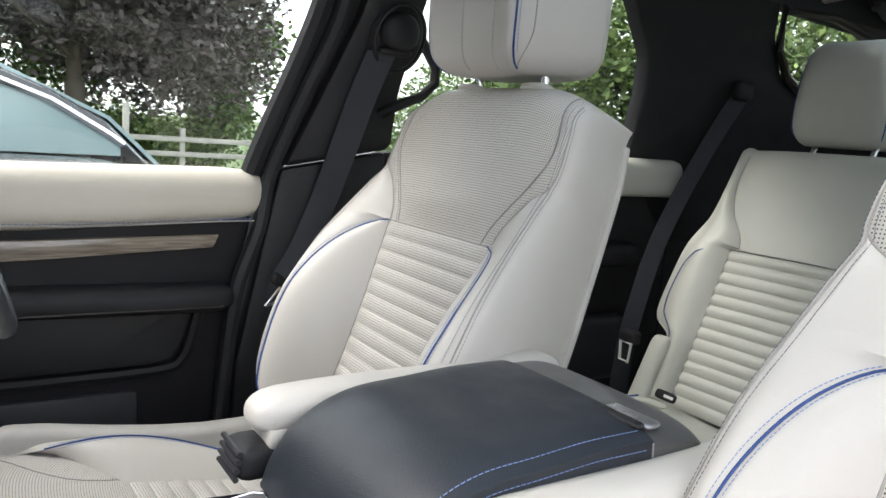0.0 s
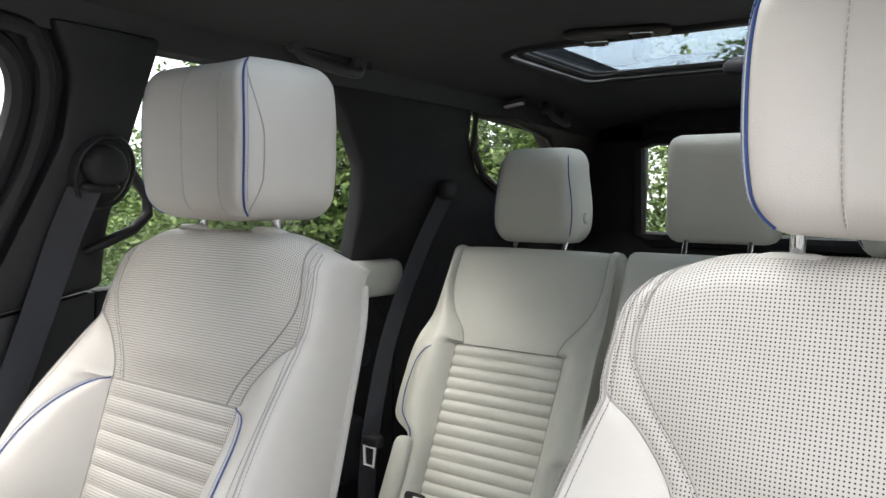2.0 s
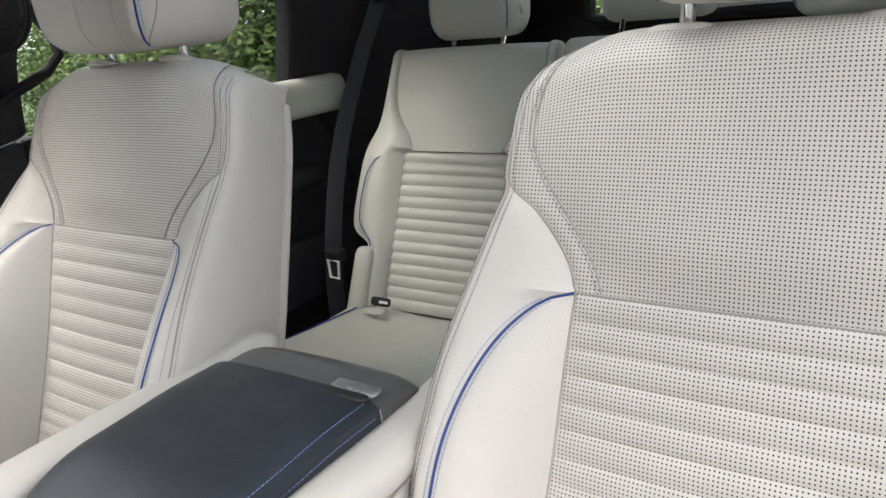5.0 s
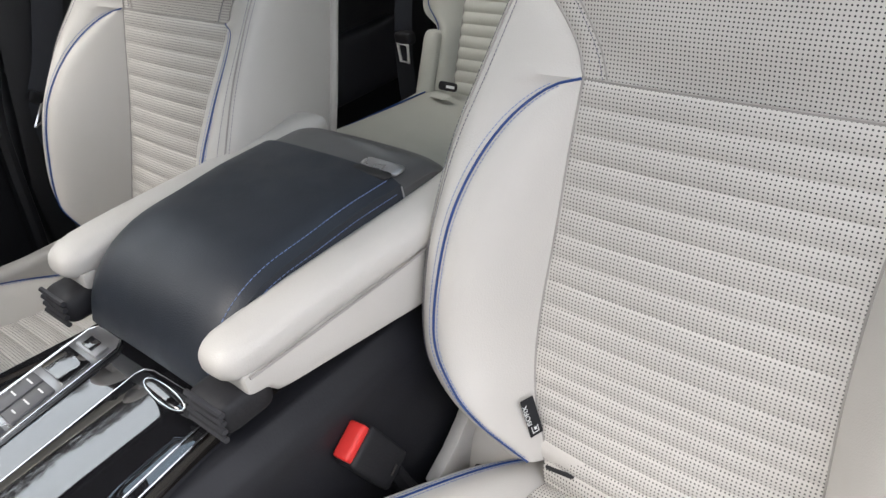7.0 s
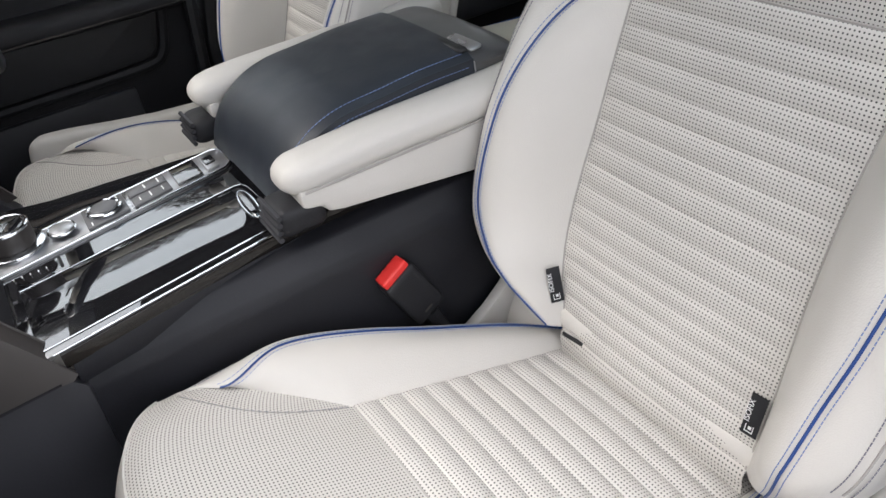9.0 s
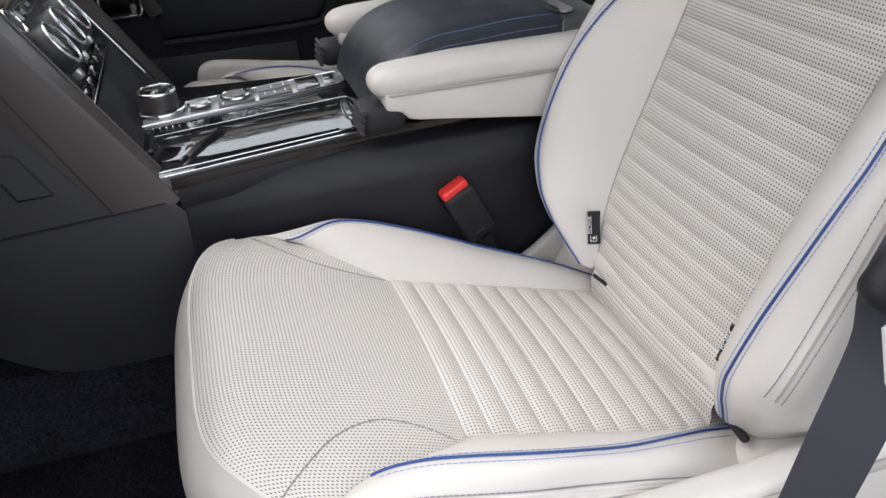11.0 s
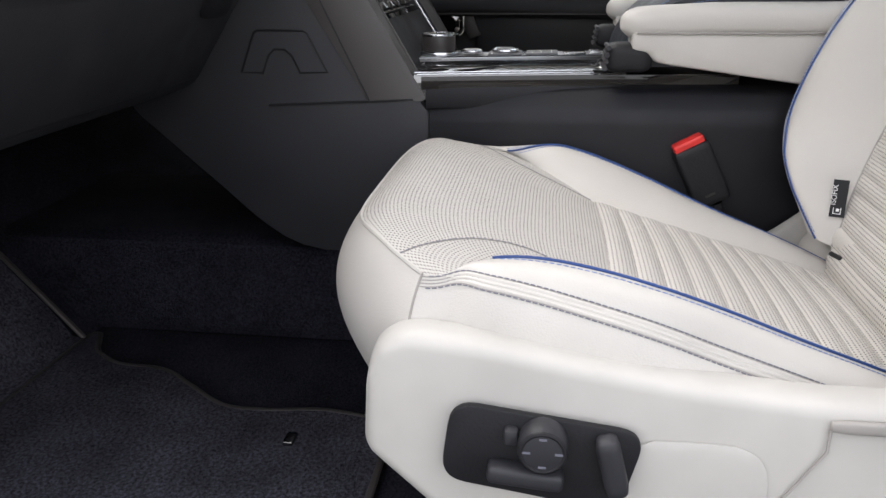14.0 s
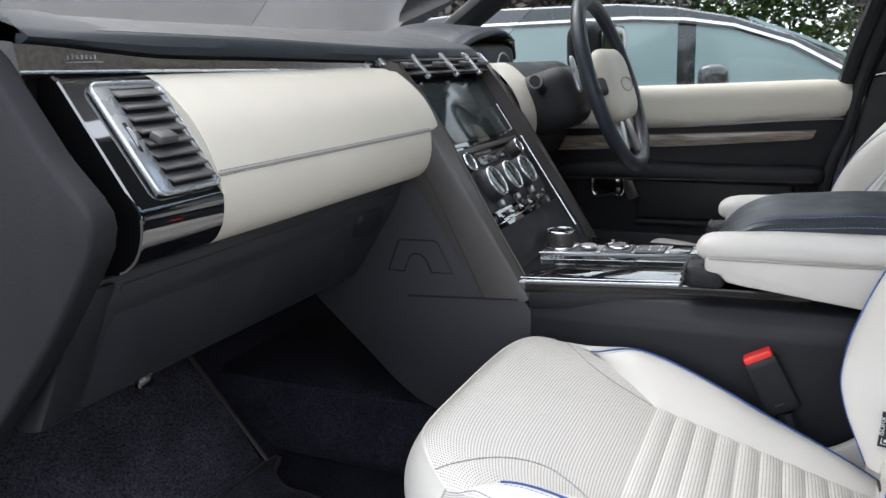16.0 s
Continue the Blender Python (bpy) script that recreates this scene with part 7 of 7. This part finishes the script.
def leaves(blobs, count, size, rng):
    """Many small leaf blades, gathered in clumps inside the given balls (centre, radii)."""
    verts, faces = [], []
    weights = [b[1][0] * b[1][1] * b[1][2] for b in blobs]
    clumps = []
    for _ in range(count // 9):
        c, r = rng.choices(blobs, weights)[0]
        while True:
            p = Vector((rng.uniform(-1, 1), rng.uniform(-1, 1), rng.uniform(-1, 1)))
            if 0.35 < p.length < 1:
                break
        clumps.append(Vector(c) + Vector((p.x * r[0], p.y * r[1], p.z * r[2])))
    for c in clumps:
        for _ in range(9):
            p = c + Vector((rng.gauss(0, 1), rng.gauss(0, 1), rng.gauss(0, 1))) * size * 1.8
            d = Vector((rng.gauss(0, 1), rng.gauss(0, 1), rng.gauss(0, 0.6))).normalized()
            w = d.cross(Vector((rng.gauss(0, 1), rng.gauss(0, 1), rng.gauss(0, 1)))).normalized()
            h = size * rng.uniform(0.6, 1.3)
            n = len(verts)
            verts += [p - d * h, p + w * h * 0.5, p + d * h, p - w * h * 0.5]
            faces.append((n, n + 1, n + 2, n + 3))
    me = bpy.data.meshes.new("crown")
    me.from_pydata(verts, [], faces)
    return me


def tree(x, y, height, radius, mat, label, count, seed, size=0.16, base=0.25):
    rng = random.Random(seed)
    th = thing("tree", label, "tree", "trees", at=(x, y, -0.62))
    tr = [(x, y, -0.7), (x + 0.1, y, height * 0.2), (x - 0.1, y + 0.1, height * 0.45), (x, y, height * 0.75)]
    b = bmesh.new()
    for i in range(3):
        r0 = 0.035 * height * (1 - i * 0.27)
        tube([tr[i], tr[i + 1]], r0 * 0.85, 10, b)
    part("trunk", b, M_BARK, th)
    for q in range(9):
        an, z0 = q * 2.4, height * (base + 0.05 * q)
        tip = (x + math.cos(an) * radius * 0.75, y + math.sin(an) * radius * 0.75, z0 + height * 0.22)
        part("limb", tube([(x, y, z0), (x + math.cos(an) * radius * 0.35, y + math.sin(an) * radius * 0.35, z0 + height * 0.13), tip], 0.008 * height, 6), M_BARK, th)
    blobs = []
    for q in range(16):
        an, rr = rng.uniform(0, math.tau), rng.uniform(0, radius * 0.75)
        k = radius * rng.uniform(0.28, 0.45)
        blobs.append(((x + math.cos(an) * rr, y + math.sin(an) * rr, height * rng.uniform(base + 0.05, 0.92)), (k, k, k * 0.75)))
    me = leaves(blobs, count, size, rng)
    me.materials.append(mat)
    ob = new("crown", me)
    ob.parent, ob.matrix_parent_inverse = th, Matrix.Translation(-th.location)
    return th


tree(14.5, -1.2, 5.8, 4.5, M_COPPER, "large dark copper beech at the edge of the car park", 60000, 3, 0.085, 0.21)
tree(15.0, 6.5, 6.0, 4.5, M_COPPER, "large dark copper beech behind the parked cars", 40000, 4, 0.10, 0.12)
tree(19.0, -5.0, 3.2, 1.8, M_LEAF, "young green tree beyond the car park", 7000, 5, 0.10, 0.1)
tree(12.0, 12.0, 9.0, 4.5, M_LEAF, "broad green tree behind the parked cars", 36000, 6, 0.10, 0.1)
tree(4.0, 16.0, 9.0, 4.8, M_LEAF, "broad green tree at the far side of the car park", 34000, 7, 0.10, 0.08)
tree(-3.0, 18.0, 8.5, 4.8, M_LEAF, "broad green tree at the far side of the car park", 26000, 8, 0.11, 0.08)


def hedge(x0, x1, y0, y1, h, count, seed, label, mat=None, size=0.040):
    rng = random.Random(seed)
    blobs = []
    n = int(max(abs(x1 - x0), abs(y1 - y0)) / 0.9) + 1
    for q in range(n):
        for z in (0.0, 0.45, 0.85):
            f = (q + rng.uniform(-0.3, 0.3)) / n
            k = rng.uniform(0.75, 1.1)
            blobs.append(((x0 + (x1 - x0) * f + rng.uniform(-0.3, 0.3), y0 + (y1 - y0) * f + rng.uniform(-0.3, 0.3), -0.3 + h * z + rng.uniform(-0.2, 0.25)), (k, k, k * 0.8)))
    me = leaves(blobs, count, size, rng)
    me.materials.append(mat or M_HEDGE)
    return tagged(new("hedge", me), label, "hedge", kind="stuff")


hedge(5.2, 2.6, -4.4, -6.2, 2.0, 80000, 11, "dense leafy green hedge beside the car park")
hedge(2.6, -4.0, -6.2, -7.5, 1.9, 60000, 12, "dense leafy green hedge behind the car")
hedge(11.0, 5.2, -6.5, -4.4, 1.5, 30000, 13, "low leafy hedge along the grass")
hedge(26, 26, -14, 6, 1.2, 9000, 14, "distant green bushes along the field")

hedge(19.2, 18.2, -4.4, -0.6, 0.55, 16000, 16, "low bright green shrubs beyond the fence", None, 0.07)
hedge(18, 14, -1.2, 16, 2.6, 50000, 15, "tall dark woodland edge behind the parked cars", M_LEAF, 0.08)

# timber fence by the grass
fence = thing("fence", "weathered grey timber post and rail fence", "fence", at=(12, -3, -0.62))
M_TIMBER = plain("weathered_timber", (0.42, 0.40, 0.36), 0.8, vary=0.3, scale=5, grain=80, bump=0.4)
for q in range(7):
    part("post", rbox((0.09, 0.09, 1.15), (13.5, -6.0 + 1.6 * q, -0.1), 0.01), M_TIMBER, fence)
for z in (0.02, 0.28):
    part("rail", rbox((0.04, 9.8, 0.09), (13.44, -1.2, z), 0.008), M_TIMBER, fence)
post = tagged(part("marker_post", tube([(8.2, -0.92, -0.6), (8.2, -0.92, 0.80)], 0.035, 10), M_TIMBER), "tall pale marker post on the grass", "post")

# ---- parked cars ----
M_PAINT = plain("dark_grey_paint", (0.03, 0.032, 0.036), 0.25, 0.3, bump=0.0, coat=0.8)
M_SILVER = plain("silver_paint", (0.150, 0.160, 0.170), 0.3, 0.5, bump=0.0, coat=0.6)
# opaque car glass: pale reflection is painted as patchy teal base colour
M_CARGLASS = plain("car_glass_painted_reflection", (0.33, 0.43, 0.43), 0.08, 0.0, bump=0.0, coat=0.5, scale=1.2, vary=0.5)
M_TYRE = plain("tyre_rubber", (0.015, 0.015, 0.015), 0.85)


def parked_car(x, y, heading, paint, label, tall=0.0):
    th = thing("parked_car", label, "car", "parked cars", at=(x, y, -0.62))
    m = Matrix.Translation((x, y, -0.62)) @ Matrix.Rotation(radians(heading), 4, "Z")

    def put(name, b, mat, lab=""):
        bmesh.ops.transform(b, matrix=m, verts=b.verts)
        return part(name, b, mat, th, lab)

    low = [(-2.3, 0.35), (-2.35, 0.75), (-2.15, 0.95 + tall * 0.6), (-1.0, 1.02 + tall), (1.2, 1.0 + tall), (2.1, 0.82 + tall * 0.8), (2.3, 0.65), (2.3, 0.30)]
    put("body", prism(low, "x", -0.92, 0.92, 0.06, 3), paint, "painted body")
    up = (tall - 0.16) * 1.5
    cab = [(p, z + up) for p, z in ((-2.15, 1.10), (-1.8, 1.40), (-1.2, 1.55), (-0.3, 1.59), (0.28, 1.575), (0.54, 1.545), (0.79, 1.49), (1.03, 1.40), (1.22, 1.30), (1.42, 1.10))]
    put("roof", prism(cab, "x", -0.70, 0.70, 0.03, 2), paint, "painted roof and pillars")
    for k in (1, -1):
        win = [(p, z + up) for p, z in ((-1.8, 1.20), (-1.4, 1.42), (-0.8, 1.50), (0.36, 1.487), (0.60, 1.467), (0.80, 1.43), (1.04, 1.344), (1.23, 1.235), (1.28, 1.20))]
        for y0, y1 in ((-1.78, -0.62), (-0.56, 0.56), (0.64, 1.27)):
            seg = []
            for (p, z) in win:
                seg.append((max(y0, min(y1, p)), z))
            ys = [y0 + (y1 - y0) * q / 8 for q in range(9)]
            top = []
            for yy in ys:
                for (a, za), (c, zc) in zip(win, win[1:]):
                    if a <= yy <= c:
                        top.append((yy, za + (zc - za) * (yy - a) / (c - a)))
                        break
            if len(top) < 2:
                continue
            outl = top + [(top[-1][0], 1.17 + up), (top[0][0], 1.17 + up)]
            put("window", prism(outl, "x", k * 0.705, k * 0.715), M_CARGLASS, "side window with pale reflection in its colour")
        put("window_strip", tube([(k * 0.718, p, z + 0.012) for p, z in win], 0.014, 6), M_CHROME, "chrome window strip")
        put("mirror", softbox((0.2, 0.12, 0.13), 0.04, 6, at=(k * 0.98, 0.75, 1.06 + tall)), paint)
        for yy in (-1.4, 1.45):
            put("wheel", disc(0.34, 0.22, (k * 0.84, yy, 0.34), (0, 90, 0), bevel=0.03), M_TYRE, "black tyre")
            put("wheel_rim", disc(0.22, 0.23, (k * 0.845, yy, 0.34), (0, 90, 0), bevel=0.02), M_SATIN, "silver wheel rim")
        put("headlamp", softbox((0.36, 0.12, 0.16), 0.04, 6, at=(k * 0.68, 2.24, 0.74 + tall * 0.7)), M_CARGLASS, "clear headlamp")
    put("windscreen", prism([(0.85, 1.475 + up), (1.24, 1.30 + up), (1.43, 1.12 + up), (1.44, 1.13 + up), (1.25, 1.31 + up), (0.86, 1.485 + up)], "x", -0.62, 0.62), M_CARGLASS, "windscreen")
    put("grille", rbox((1.0, 0.05, 0.22), (0, 2.29, 0.68 + tall * 0.6), 0.02), M_GLOSS, "black grille")
    for q in range(4):
        put("grille_bar", rbox((0.96, 0.02, 0.018), (0, 2.32, 0.61 + tall * 0.6 + 0.045 * q), 0.004), M_SATIN)
    put("bumper", rbox((1.7, 0.12, 0.2), (0, 2.30, 0.42), 0.04), paint)
    return th


parked_car(3.2, 1.38, 180, M_PAINT, "dark grey car with chrome window strip beside the driver door", 0.16)
parked_car(5.4, 6.4, 131, M_SILVER, "tall silver off-road car parked ahead of the bonnet", 0.55)

# ---- true places of the pieces built round a wider cabin ----
named = {}
for ob in scene.objects:
    if ob.parent is None:
        named.setdefault(ob.name.split(".")[0], []).append(ob)
settle([side_r, door, hd, mir] + named["window_1"] + named["window_2"] + named["window_3"], 0.97, (-0.037, 0.022, 0.010))
settle([tail, pane] + named["third_row_seat"] + named["side_lamp"], 0.97, (-0.024, 0.022, -0.030))
settle([ceiling, rl], 0.97, (-0.027, 0.014, -0.014))
settle([rear_right, rb, rt, rt2], 0.94, (-0.044, 0.053, 0.021))
settle([rear_left], 0.94, (-0.070, 0.053, 0.021))
settle([mid], 0.94, (-0.057, 0.053, 0.021))
settle([cl], 0.95, (-0.035, 0.022, 0.020))
